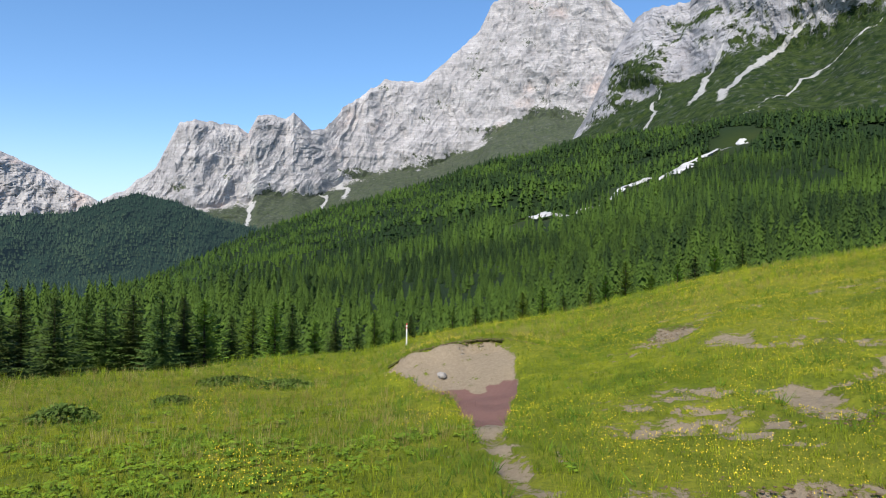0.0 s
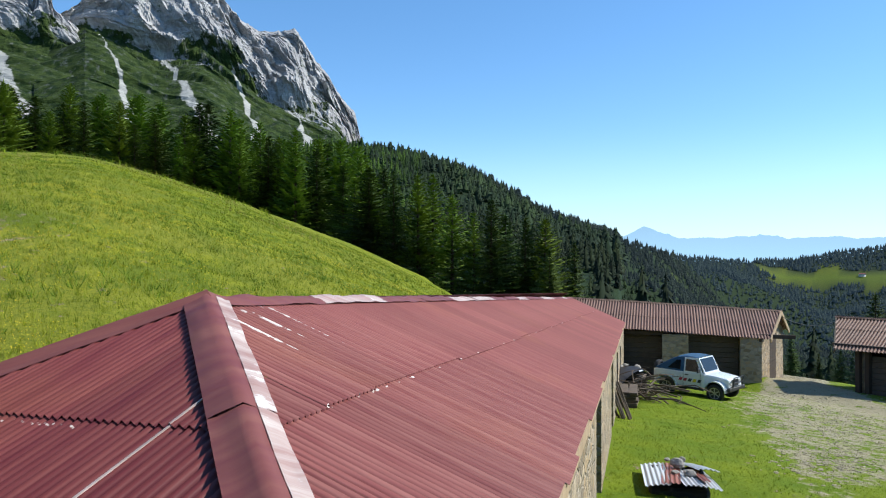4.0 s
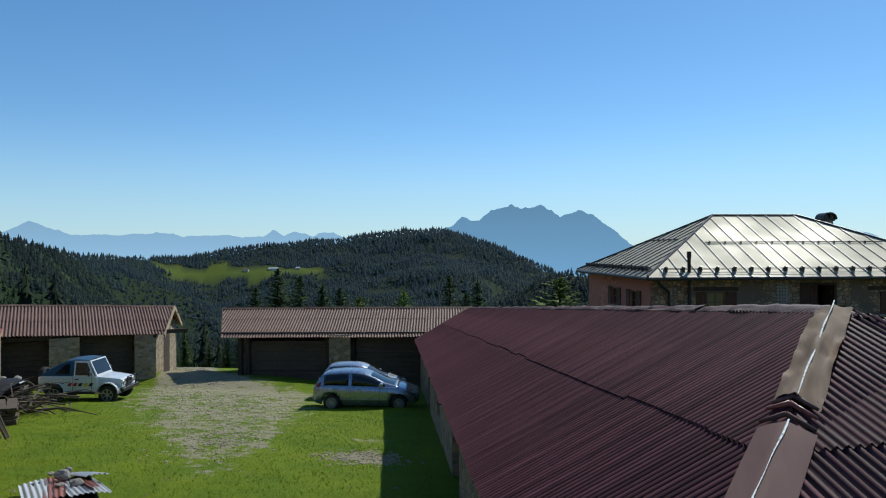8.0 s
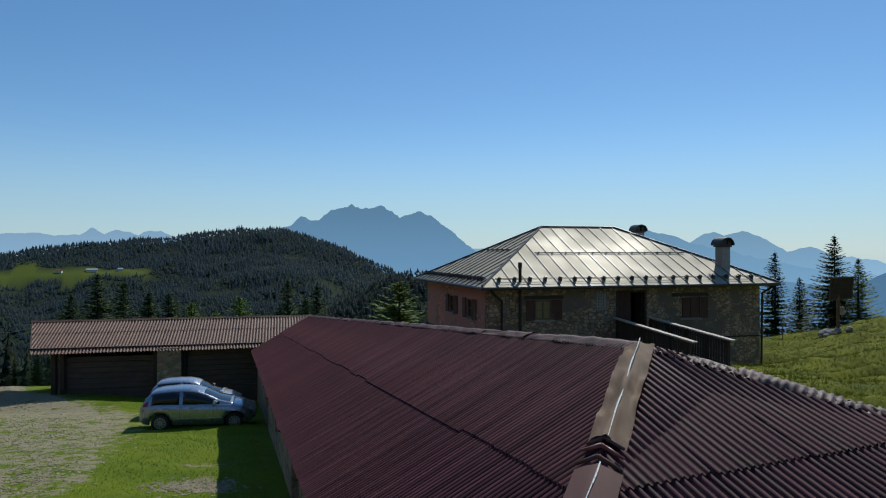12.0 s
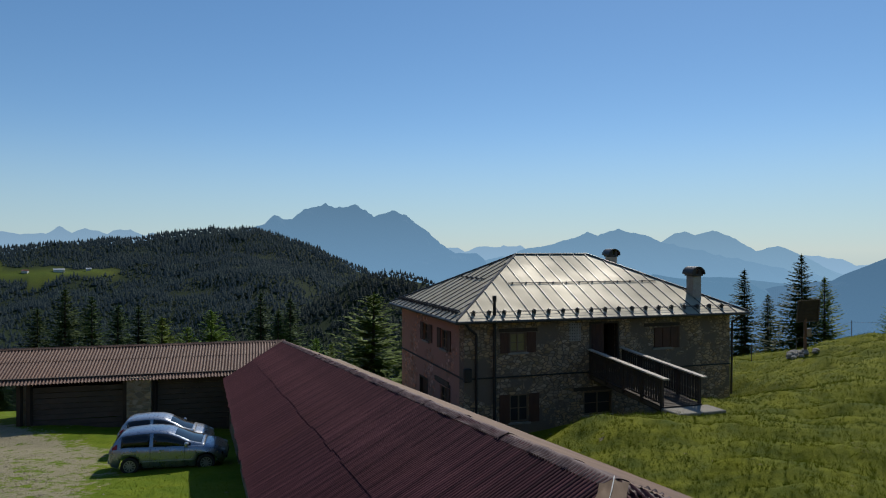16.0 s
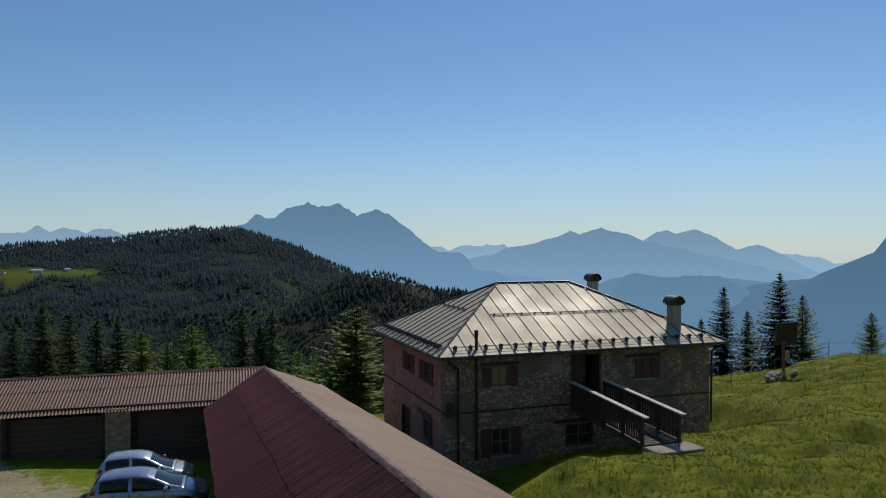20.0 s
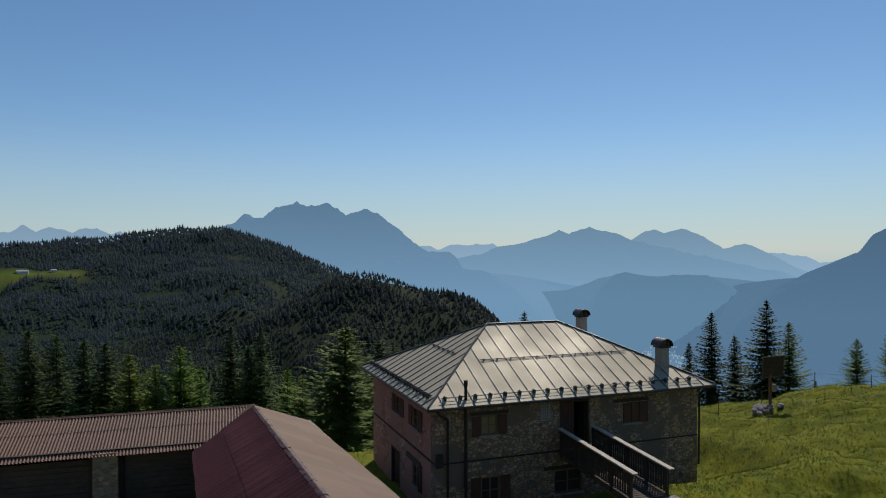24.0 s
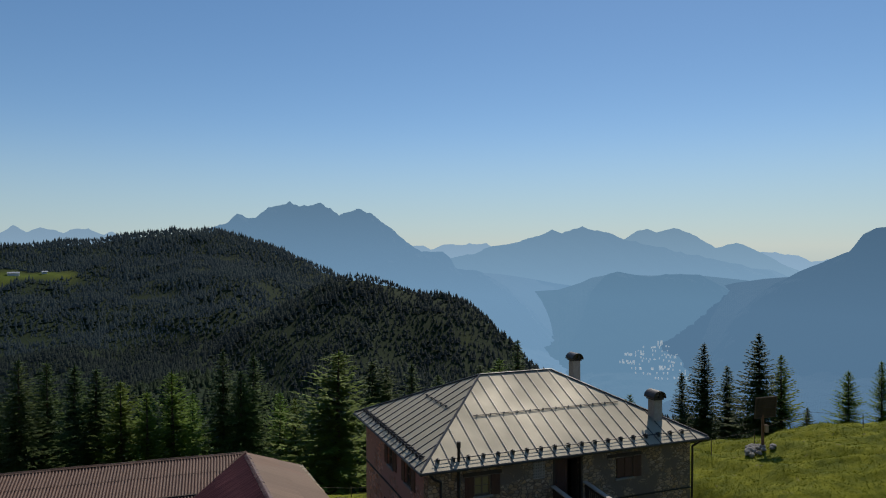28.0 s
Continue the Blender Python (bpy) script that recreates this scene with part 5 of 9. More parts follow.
def board_wall(parent, p, q, top, mat, board=0.24, depth=0.2, lying=True, name="board", back=0.04, seed=3):
    """Weathered boards nailed between p and q, from the ground up to top."""
    rng = random.Random(seed)
    p, q = Vector((*p, 0)), Vector((*q, 0))
    d = q - p
    L = d.length
    z0 = min(float(land(*p.xy, False)), float(land(*q.xy, False))) - depth
    n = int((min(top) - z0) / board) + 1
    for i in range(n):
        bm = bmesh.new()
        h0 = z0 + i * board
        h1 = min(h0 + board - 0.018, min(top))
        if h1 - h0 < 0.04:
            bm.free()
            continue
        box(bm, (rng.uniform(-0.03, 0.02), rng.uniform(-0.012, 0.006), h0), (L + rng.uniform(-0.02, 0.03), back, h1))
        bmesh.ops.transform(bm, matrix=Matrix.Translation(p) @ Matrix.Rotation(math.atan2(d.y, d.x), 4, "Z") @ Matrix.Rotation(rng.uniform(-0.003, 0.003), 4, "Y"), verts=bm.verts)
        part(name, bm, mat, parent)


def beam(parent, p, q, w, h, mat, name="beam"):
    p, q = Vector(p), Vector(q)
    d = q - p
    bm = bmesh.new()
    box(bm, (0, -w / 2, -h / 2), (d.length, w / 2, h / 2))
    bmesh.ops.transform(bm, matrix=Matrix.Translation(p) @ d.to_track_quat("X", "Z").to_matrix().to_4x4(), verts=bm.verts)
    return part(name, bm, mat, parent)


def V3(p, z):
    return Vector((p[0], p[1], z))


# meadow barn (lit slope towards the courtyard)
AA, AF = Vector((6.52, -0.58, 4.60)), Vector((34.62, -23.44, 2.49))
AS0, AN0 = Vector((1.54, -0.53, 3.59)), Vector((6.08, 3.27, 3.30))
AD = (AF - AA).normalized()
ASIDE = Vector((AD.y, -AD.x, 0)).normalized()
AS1 = AF + ASIDE * 3.1 - Vector((0, 0, 1.24))
AN1 = AF - ASIDE * 3.0 - Vector((0, 0, 1.24))
# wing behind the jeep, wing behind the cars
DR = Vector((27.35, -32.04, 1.97))
DD = (DR - AF).normalized()
DFRONT = Vector((DD.y, -DD.x, 0)).normalized()
if DFRONT.dot(Vector((-1, 1, 0))) < 0:
    DFRONT = -DFRONT
BA, BF = Vector((-1.22, -7.10, 4.47)), Vector((11.62, -37.43, 1.87))
BDIR = (BF - BA).normalized()
BEAST = Vector((-BDIR.y, BDIR.x, 0)).normalized()
if BEAST.x < 0:
    BEAST = -BEAST
CR = Vector((24.79, -32.93, 1.84))
CD = (CR - BF).normalized()
CFRONT = Vector((-CD.y, CD.x, 0)).normalized()
if CFRONT.y < 0:
    CFRONT = -CFRONT

barn_a = empty("long_barn", label="long low stone barn with a red corrugated metal roof", category="barn", group="barns round the courtyard")
corrugated(barn_a, [AS0, AS1 - AD * 3.1, AF, AA], FADED_SHEEN_RED, 2, seed=1)
corrugated(barn_a, [AN1, AN0, AA, AF], FADED_SHEEN_RED, 2, seed=2)
corrugated(barn_a, [AN0, AS0, AA], RED_ROOF, 2, seed=3, edges=WORN_EDGE)
hip_mid = AS0.lerp(AA, 0.52)
dented_cap("hip_flashing", AS0, hip_mid + (AA - AS0) * 0.012, 0.19, FLASH_RED, barn_a, 0.075, "red folded hip flashing", 4)
dented_cap("hip_flashing", hip_mid, AA + (AA - AS0) * 0.02, 0.19, FLASH_RED, barn_a, 0.088, "", 5)
dented_cap("flaked_edge", AS0, hip_mid, 0.192, FLASH_WHITE, barn_a, 0.080, "hip flashing flaked to pale metal", 4, span=(-1.0, -0.42))
dented_cap("flaked_edge", hip_mid, AA, 0.192, FLASH_WHITE, barn_a, 0.093, "", 5, span=(-1.0, -0.42))
strip("hip_flashing", (AN0, AA), 0.15, FLASH_RED, barn_a, 0.06, seed=5)
for k in range(18):
    a0, a1 = k / 18, (k + 1.03) / 18
    dented_cap("ridge_flashing", AA.lerp(AF, a0), AA.lerp(AF, min(1, a1)), 0.2, FLASH_WHITE if k in (1, 4, 5, 8, 11, 12, 15) else FLASH_RED, barn_a, 0.062 + 0.008 * (k % 2), "ridge flashing with flaked whitish paint" if k == 1 else "", 60 + k)

barn_b = empty("long_barn", label="long low stone barn with a dark red corrugated roof", category="barn", group="barns round the courtyard")
BHW, BDR, BLH = 3.21, 1.62, 3.53
BLE = 3.95   # the corner towards the yard reaches further
BE0 = BA - BDIR * BLE + BEAST * BHW - Z * BDR
BWD = 1.30   # the slope away from the yard is flatter
BW0 = BA - BDIR * BLH - BEAST * BHW - Z * BWD
BE1, BW1 = BF + BEAST * BHW - Z * BDR, BF - BEAST * BHW - Z * BWD
BTAIL = BF + BDIR * 2.6
# yard and hip slopes darker, outer slope paler: shade and sun partly coloured in
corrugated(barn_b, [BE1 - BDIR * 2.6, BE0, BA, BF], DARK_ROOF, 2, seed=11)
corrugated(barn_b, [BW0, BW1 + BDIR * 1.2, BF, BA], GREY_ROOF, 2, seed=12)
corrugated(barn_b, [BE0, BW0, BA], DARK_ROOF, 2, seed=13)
dented_cap("hip_flashing", BE0, BE0.lerp(BA, 0.535), 0.172, CAP_LOWER, barn_b, 0.085, "brown-red hip flashing with a bright fold", 14, dent=0.006, seam=BRIGHT_FOLD)
dented_cap("hip_flashing", BE0.lerp(BA, 0.60), BE0.lerp(BA, 0.985), 0.148, CAP_UPPER, barn_b, 0.10, "dented tan hip flashing with a bright fold", 17, dent=0.042, seam=BRIGHT_FOLD)
hip_dir = (BA - BE0).normalized()
hip_side = Z.cross(hip_dir).normalized()
for k in range(3):   # crushed rolls between the two lengths
    c = BE0.lerp(BA, 0.545 + 0.026 * k) + Z * (0.098 + 0.010 * (k % 2))
    w = 0.17 - 0.012 * k
    bm = bmesh.new()
    tube(bm, c + hip_side * w - Z * (0.43 * w) + hip_dir * 0.03 * (k % 2), c + hip_side * 0.012, 0.012, 0.019, 8)
    tube(bm, c + hip_side * 0.012, c - hip_side * (w * 0.95) - Z * (0.42 * w) - hip_dir * 0.03, 0.019, 0.012, 8)
    part("crushed_roll", bm, (CAP_LOWER, FLASH_PALE, CAP_RIDGE, CAP_UPPER)[k], barn_b, smooth_shade=True)
for k in range(5):
    dented_cap("hip_flashing", BW0.lerp(BA, k / 5), BW0.lerp(BA, (k + 1.03) / 5), 0.15, CAP_RIDGE, barn_b, 0.040 + 0.008 * (k % 2), "", 120 + k, 0.34, dent=0.024, crimp=0.016)
LBR = (BF - BA).length
for k in range(int(LBR / 0.9)):
    dented_cap("ridge_capping", BA + BDIR * (k * 0.9 - 0.03), BA + BDIR * (k * 0.9 + 0.92), 0.15, CAP_RIDGE, barn_b, 0.040 + 0.008 * (k % 2), "battered crimped ridge capping" if k == 0 else "", 80 + k, 0.47, dent=0.012, crimp=0.018)
strip("valley_flashing", (BE1 - BDIR * 2.6, BF), 0.16, GREY_ROOF, barn_b, 0.075, seed=35)

barn_c = empty("cart_shed", label="open stone and timber shed with grey corrugated roof", category="shed", group="barns round the courtyard")
CE0, CE1 = CR + CFRONT * 3.2 + CD * -0.95 - Z * 1.25, BF + CFRONT * 3.2 - Z * 1.25
CB0, CB1 = CR - CFRONT * 3.0 - Z * 1.25, BF - CFRONT * 3.0 - Z * 1.25
corrugated(barn_c, [CE0, CE1 + CD * 2.6, BF, CR], PALE_ROOF, 2, seed=21, wave=0.15, cut=0.64)
corrugated(barn_c, [CB1, CB0, CR, BF], SHED_ROOF, 2, seed=22, wave=0.15)
barn_d = empty("cart_shed", label="open stone and timber shed with reddish corrugated roof", category="shed", group="barns round the courtyard")
DE0, DE1 = DR + DFRONT * 3.1 - Z * 1.24 - DD * 1.0, AF + DFRONT * 3.1 - Z * 1.24
DB0, DB1 = DR - DFRONT * 3.0 - Z * 1.24 + DD * 0.9, AF - DFRONT * 3.0 - Z * 1.24
corrugated(barn_d, [DE1 + DD * 3.0, DE0, DR, AF], SHED_ROOF, 2, seed=31, wave=0.15)
corrugated(barn_d, [DB0, DB1, AF, DR], SHED_ROOF, 2, seed=32, wave=0.15)
strip("ridge_flashing", (AF, DR), 0.13, GREY_ROOF, barn_d, 0.05, seed=33)
strip("ridge_flashing", (BF, CR), 0.13, GREY_ROOF, barn_c, 0.05, seed=34)


def plan(p):
    return (p.x, p.y)


def along(p, d, a, s, off):
    c = p + d * a + s * off
    return (c.x, c.y)


# barn walls (set in under the eaves)
LA = (AF - AA).xy.length
ad, bd, cd, dd = (Vector((v.x, v.y, 0)).normalized() for v in (AD, BDIR, CD, DD))
wall_run(barn_a, along(AA, ad, LA - 3.6, ASIDE, 2.55), along(AA, ad, -3.2, ASIDE, 2.55), (AF.z - 1.14, AA.z - 1.25), 0.4, STONE, [(8.0, 9.8, 0.0, 1.7), (13.5, 15.3, 0.0, 1.7), (19.0, 20.6, 0.0, 1.7), (26.0, 27.6, 0.0, 1.7)], 0.5)
wall_run(barn_a, along(AA, ad, -2.3, ASIDE, -2.2), along(AA, ad, LA + 2, ASIDE, -2.2), (AA.z - 1.38, AF.z - 1.2), 0.4, STONE, (), 0.5)
wall_run(barn_a, along(AA, ad, -3.0, ASIDE, 2.55), along(AA, ad, -1.9, ASIDE, -2.2), (AA.z - 1.3, AA.z - 1.38), 0.4, STONE, (), 0.5)
LB = (BF - BA).xy.length
wall_run(barn_b, along(BA, bd, -3.0, BEAST, 2.4), along(BA, bd, LB - 2.6, BEAST, 2.4), (BA.z - 1.37, BF.z - 1.35), 0.4, STONE, [(9.0, 10.6, 0.0, 1.6), (15.0, 16.6, 0.5, 1.3), (21.0, 22.6, 0.0, 1.6)], 0.5)
wall_run(barn_b, along(BA, bd, LB + 0.8, BEAST, -2.7), along(BA, bd, -3.0, BEAST, -2.7), (BF.z - 1.25, BA.z - 1.32), 0.4, STONE, (), 0.5)
wall_run(barn_b, along(BA, bd, -3.0, BEAST, -2.7), along(BA, bd, -3.0, BEAST, 2.4), (BA.z - 1.32, BA.z - 1.55), 0.4, STONE, (), 0.5)
wall_run(barn_b, along(BA, bd, LB + 0.8, BEAST, 0.0), along(BA, bd, LB + 0.8, BEAST, -2.7), (BF.z - 1.3, BF.z - 1.55), 0.4, STONE, (), 0.5)

# ---- house ----
H0 = Matrix(((HU[0], -HN[0], 0, HO[0]), (HU[1], -HN[1], 0, HO[1]), (0, 0, 1, 0), (0, 0, 0, 1)))   # local: along the front, back into the house, up
HL, HD, HE, HR = 14.15, 10.85, 4.03, 6.62


def hpt(u, v, z):
    return H0 @ Vector((u, v, z))


house = empty("farmhouse", label="two-storey stone farmhouse with a hipped standing-seam metal roof", category="house")
W0, W1, WV0, WV1 = 0.48, 13.55, 0.5, 10.3


def hpart(name, bm, mat, parent=None, label="", shade=False):
    bmesh.ops.transform(bm, matrix=H0, verts=bm.verts)
    return part(name, bm, mat, parent or house, label, shade)


def holed_wall(u0, u1, z0, z1, holes, thick):
    """A wall in u, z with its outer face at v = 0; the holes (u0, u1, z0, z1) go through."""
    bm = bmesh.new()
    us = sorted({u0, u1, *[h[0] for h in holes], *[h[1] for h in holes]})
    zs = sorted({z0, z1, *[h[2] for h in holes], *[h[3] for h in holes]})
    for a0, a1 in zip(us, us[1:]):
        run = None
        for b0, b1 in list(zip(zs, zs[1:])) + [(None, None)]:
            hole = b0 is None or any(h[0] - 1e-6 <= a0 and h[1] + 1e-6 >= a1 and h[2] - 1e-6 <= b0 and h[3] + 1e-6 >= b1 for h in holes)
            if hole and run:
                box(bm, (a0, 0, run[0]), (a1, thick, run[1]))
                run = None
            elif not hole:
                run = (run[0], b1) if run else (b0, b1)
    bmesh.ops.remove_doubles(bm, verts=bm.verts, dist=0.001)
    return bm


FRONT_HOLES = [(2.5, 3.25, 2.6, 3.4), (6.28, 7.62, 1.6, 3.68), (9.45, 10.3, 2.5, 3.4), (2.5, 3.35, -0.3, 0.85), (5.95, 7.3, -0.25, 0.75), (5.25, 5.82, 2.95, 3.72)]
bm = holed_wall(W0, W1, -2.2, HE - 0.12, FRONT_HOLES, 0.55)
bmesh.ops.translate(bm, vec=(0, WV0, 0), verts=bm.verts)
hpart("front_wall", bm, HOUSE_STONE, label="rubble stone wall with remains of plaster")
SIDE_HOLES = [(2.6, 3.5, 2.5, 3.35), (5.3, 6.2, 2.55, 3.35), (5.6, 6.8, -1.4, 0.7), (2.7, 3.6, -0.1, 0.85)]
bm = holed_wall(WV0 + 0.55, WV1, -2.2, HE - 0.12, SIDE_HOLES, 0.5)
bmesh.ops.transform(bm, matrix=Matrix.Translation((W0 + 0.004, 0, 0)) @ Matrix(((0, 1, 0, 0), (1, 0, 0, 0), (0, 0, 1, 0), (0, 0, 0, 1))), verts=bm.verts)
hpart("side_wall", bm, PINK_PLASTER, label="pinkish plastered side wall")
hpart("back_wall", boxes(((W0 + 0.55, WV1 - 0.5, -2.2), (W1, WV1 - 0.004, HE - 0.12))), HOUSE_STONE)
hpart("side_wall", boxes(((W1 - 0.5, WV0 + 0.55, -2.2), (W1 - 0.004, WV1 - 0.5, HE - 0.12))), HOUSE_STONE)
hpart("floor_slab", boxes(((W0 + 0.5, WV0 + 0.55, 1.42), (W1 - 0.5, WV1 - 0.5, 1.58))), DARK_WOOD)


# roof: panels between standing seams
def seam_roof(outline, step, parent):
    pts = [Vector(p) for p in outline]
    u, v, w = roof_frame(pts[0], pts[1], pts[2])
    flat = [((p - pts[0]).dot(u), (p - pts[0]).dot(v)) for p in pts]
    umax = max(a for a, b in flat)
    top = [(a, b) for a, b in flat[2:]]

    def height(a):
        best = 0.0
        ring = [flat[1], *flat[2:], flat[0]]
        for (a0, b0), (a1, b1) in zip(ring, ring[1:]):
            if abs(a1 - a0) > 1e-6 and min(a0, a1) - 1e-6 <= a <= max(a0, a1) + 1e-6:
                best = max(best, b0 + (b1 - b0) * (a - a0) / (a1 - a0))
        return best
    m = Matrix((u, v, w)).transposed().to_4x4()
    m.translation = pts[0]
    corners = sorted({0.0, umax, *[a for a, b in top]})
    n = round(umax / step)
    for i in range(n):
        a0, a1 = umax * i / n, umax * (i + 1) / n
        us = [a0, *[c for c in corners if a0 + 0.02 < c < a1 - 0.02], a1]
        bm = bmesh.new()
        lo = [bm.verts.new((a, -0.05, 0.0)) for a in us]
        mi = [bm.verts.new((a, height(a) * 0.5, 0.006)) for a in us]
        hi = [bm.verts.new((a, max(height(a), 0.03), 0.0)) for a in us]
        for k in range(len(us) - 1):
            bm.faces.new((lo[k], lo[k + 1], mi[k + 1], mi[k]))
            bm.faces.new((mi[k], mi[k + 1], hi[k + 1], hi[k]))
        e = bmesh.ops.extrude_face_region(bm, geom=list(bm.faces))
        bmesh.ops.translate(bm, vec=(0, 0, -0.03), verts=[x for x in e["geom"] if isinstance(x, bmesh.types.BMVert)])
        bmesh.ops.transform(bm, matrix=m, verts=bm.verts)
        part("roof_panel", bm, PANEL_METAL, parent)
        if i and height(a0) > 0.3:
            bm = boxes(((a0 - 0.014, -0.05, 0.002), (a0 + 0.014, height(a0) - 0.02, 0.035)))
            bmesh.ops.transform(bm, matrix=m, verts=bm.verts)
            part("seam", bm, SEAM_METAL, parent)
    return m, height, umax


def snow_guard(m, u0, u1, v, parent, step, k=1.0):
    """Brackets on the seams, with two rails through them."""
    for dv, dz in ((0.0, 0.16 * k), (0.05 * k, 0.08 * k)):
        bm = tube(bmesh.new(), (u0 - 0.2, v + dv, dz), (u1 + 0.2, v + dv, dz), 0.016 if k == 1.0 else 0.012, n=6)
        bmesh.ops.transform(bm, matrix=m, verts=bm.verts)
        part("snow_rail", bm, SEAM_METAL, parent)
    a = u0
    while a <= u1 + 0.01:
        bm = prism(bmesh.new(), [(-0.10 * k, 0), (0.24 * k, 0), (0.06 * k, 0.22 * k), (-0.04 * k, 0.22 * k)], 0.08 * k)
        bmesh.ops.transform(bm, matrix=m @ Matrix.Translation((a - 0.04 * k, v, 0.015)) @ Matrix(((0, 1, 0, 0), (1, 0, 0, 0), (0, 0, 1, 0), (0, 0, 0, 1))), verts=bm.verts)
        part("snow_bracket", bm, SEAM_METAL, parent)
        a += step


roof = part("roof", boxes(((0.3, 0.3, HE - 0.16), (HL - 0.3, HD - 0.3, HE - 0.06))), DARK_WOOD, house, "pale grey standing-seam metal roof")
roof.data.transform(H0)
RL, RR = hpt(4.95, HD / 2, HR), hpt(8.9, HD / 2, HR)
E0, E1, E2, E3 = hpt(0, 0, HE), hpt(HL, 0, HE), hpt(HL, HD, HE), hpt(0, HD, HE)
mf, hf, uf = seam_roof([E0, E1, RR, RL], 0.66, roof)
ml, hl, ul = seam_roof([E3, E0, RL], 0.66, roof)
mb, hb, ub = seam_roof([E2, E3, RL, RR], 0.66, roof)
mr, hr, ur = seam_roof([E1, E2, RR], 0.66, roof)
for p, q in ((E0, RL), (E3, RL), (E1, RR), (E2, RR), (RL, RR)):
    part("hip_cap", tube(bmesh.new(), p + Z * 0.03, q + Z * 0.03, 0.045, n=6), SEAM_METAL, roof)
snow_guard(mf, 0.66 + 0.2, uf - 0.8, 0.42, roof, uf / round(uf / 0.66), 0.85)
snow_guard(ml, 0.8, ul - 0.8, 0.42, roof, 0.45, 0.8)
snow_guard(ml, ul * 0.36, ul * 0.62, 3.1, roof, 0.66, 0.4)
snow_guard(mf, 3.6, 10.9, 3.0, roof, uf / round(uf / 0.66), 0.4)
# gutters and pipes
for p, q in ((E0, E1), (E0, E3), (E1, E2)):
    d = (q - p).normalized()
    part("gutter", tube(bmesh.new(), p - Z * 0.08 - d * 0.05, q - Z * 0.08 + d * 0.05, 0.075, n=10), SEAM_METAL, roof)


def pipe(name, pts, r, mat, parent):
    bm = bmesh.new()
    for p, q in zip(pts, pts[1:]):
        tube(bm, p, q, r, n=10)
    return part(name, bm, mat, parent, smooth_shade=False)


pipe("downpipe", [hpt(0.35, 0.02, HE - 0.1), hpt(0.55, 0.05, HE - 0.35), hpt(0.98, 0.40, HE - 0.62), hpt(0.98, 0.40, -0.9)], 0.05, IRON, house)
pipe("flue_pipe", [hpt(1.75, 0.34, -0.35), hpt(1.75, 0.34, 4.78)], 0.065, IRON, house)
pipe("flue_cowl", [hpt(1.75, 0.34, 4.74), hpt(1.75, 0.34, 4.9), hpt(1.75, 0.34, 4.98)], 0.085, IRON, house)
pipe("downpipe", [hpt(HL - 0.05, 0.1, HE - 0.1), hpt(W1 + 0.10, 0.45, HE - 0.5), hpt(W1 + 0.08, 0.5, 0.2)], 0.05, IRON, house)
hpart("string_course", boxes(((W0 - 0.03, WV0 - 0.05, 1.575), (6.2, WV0 + 0.01, 1.635)), ((7.7, WV0 - 0.05, 1.575), (W1 + 0.03, WV0 + 0.01, 1.635))), IRON)
hpart("string_course", boxes(((W0 - 0.05, WV0 - 0.05, 1.575), (W0 + 0.01, WV1, 1.635))), IRON)

# chimneys with curved caps
for cu, cv, ztop in ((12.35, 1.5, 6.05), (12.1, 8.3, 6.9)):
    ch = hpart("chimney", boxes(((cu - 0.24, cv - 0.24, HE + 0.2), (cu + 0.24, cv + 0.24, ztop - 0.42)), bevel=0.02), CHIMNEY, roof, "plastered chimney with a curved metal cap")
    bm = bmesh.new()
    box(bm, (cu - 0.29, cv - 0.29, ztop - 0.42), (cu + 0.29, cv + 0.29, ztop - 0.34))
    for sv in (-0.27, 0.23):
        box(bm, (cu - 0.24, cv + sv, ztop - 0.34), (cu - 0.06, cv + sv + 0.04, ztop - 0.1))
        box(bm, (cu + 0.06, cv + sv, ztop - 0.34), (cu + 0.24, cv + sv + 0.04, ztop - 0.1))
    ring0, ring1 = [], []
    for k in range(13):
        t = math.pi * k / 12
        x, zz = cu + 0.37 * math.cos(t), ztop - 0.32 + 0.34 * math.sin(t)
        ring0.append((bm.verts.new((x, cv - 0.37, zz)), bm.verts.new((x, cv + 0.37, zz))))
        ring1.append((bm.verts.new((cu + 0.33 * math.cos(t), cv - 0.37, ztop - 0.35 + 0.31 * math.sin(t))), bm.verts.new((cu + 0.33 * math.cos(t), cv + 0.37, ztop - 0.35 + 0.31 * math.sin(t)))))
    for k in range(12):
        bm.faces.new((ring0[k][0], ring0[k + 1][0], ring0[k + 1][1], ring0[k][1]))
        bm.faces.new((ring1[k][0], ring1[k][1], ring1[k + 1][1], ring1[k + 1][0]))
        bm.faces.new((ring0[k][0], ring1[k][0], ring1[k + 1][0], ring0[k + 1][0]))
        bm.faces.new((ring0[k][1], ring0[k + 1][1], ring1[k + 1][1], ring1[k][1]))
    for k in (0, 12):
        bm.faces.new((ring0[k][0], ring0[k][1], ring1[k][1], ring1[k][0]))
    hpart("chimney_cap", bm, CAP_METAL, ch)


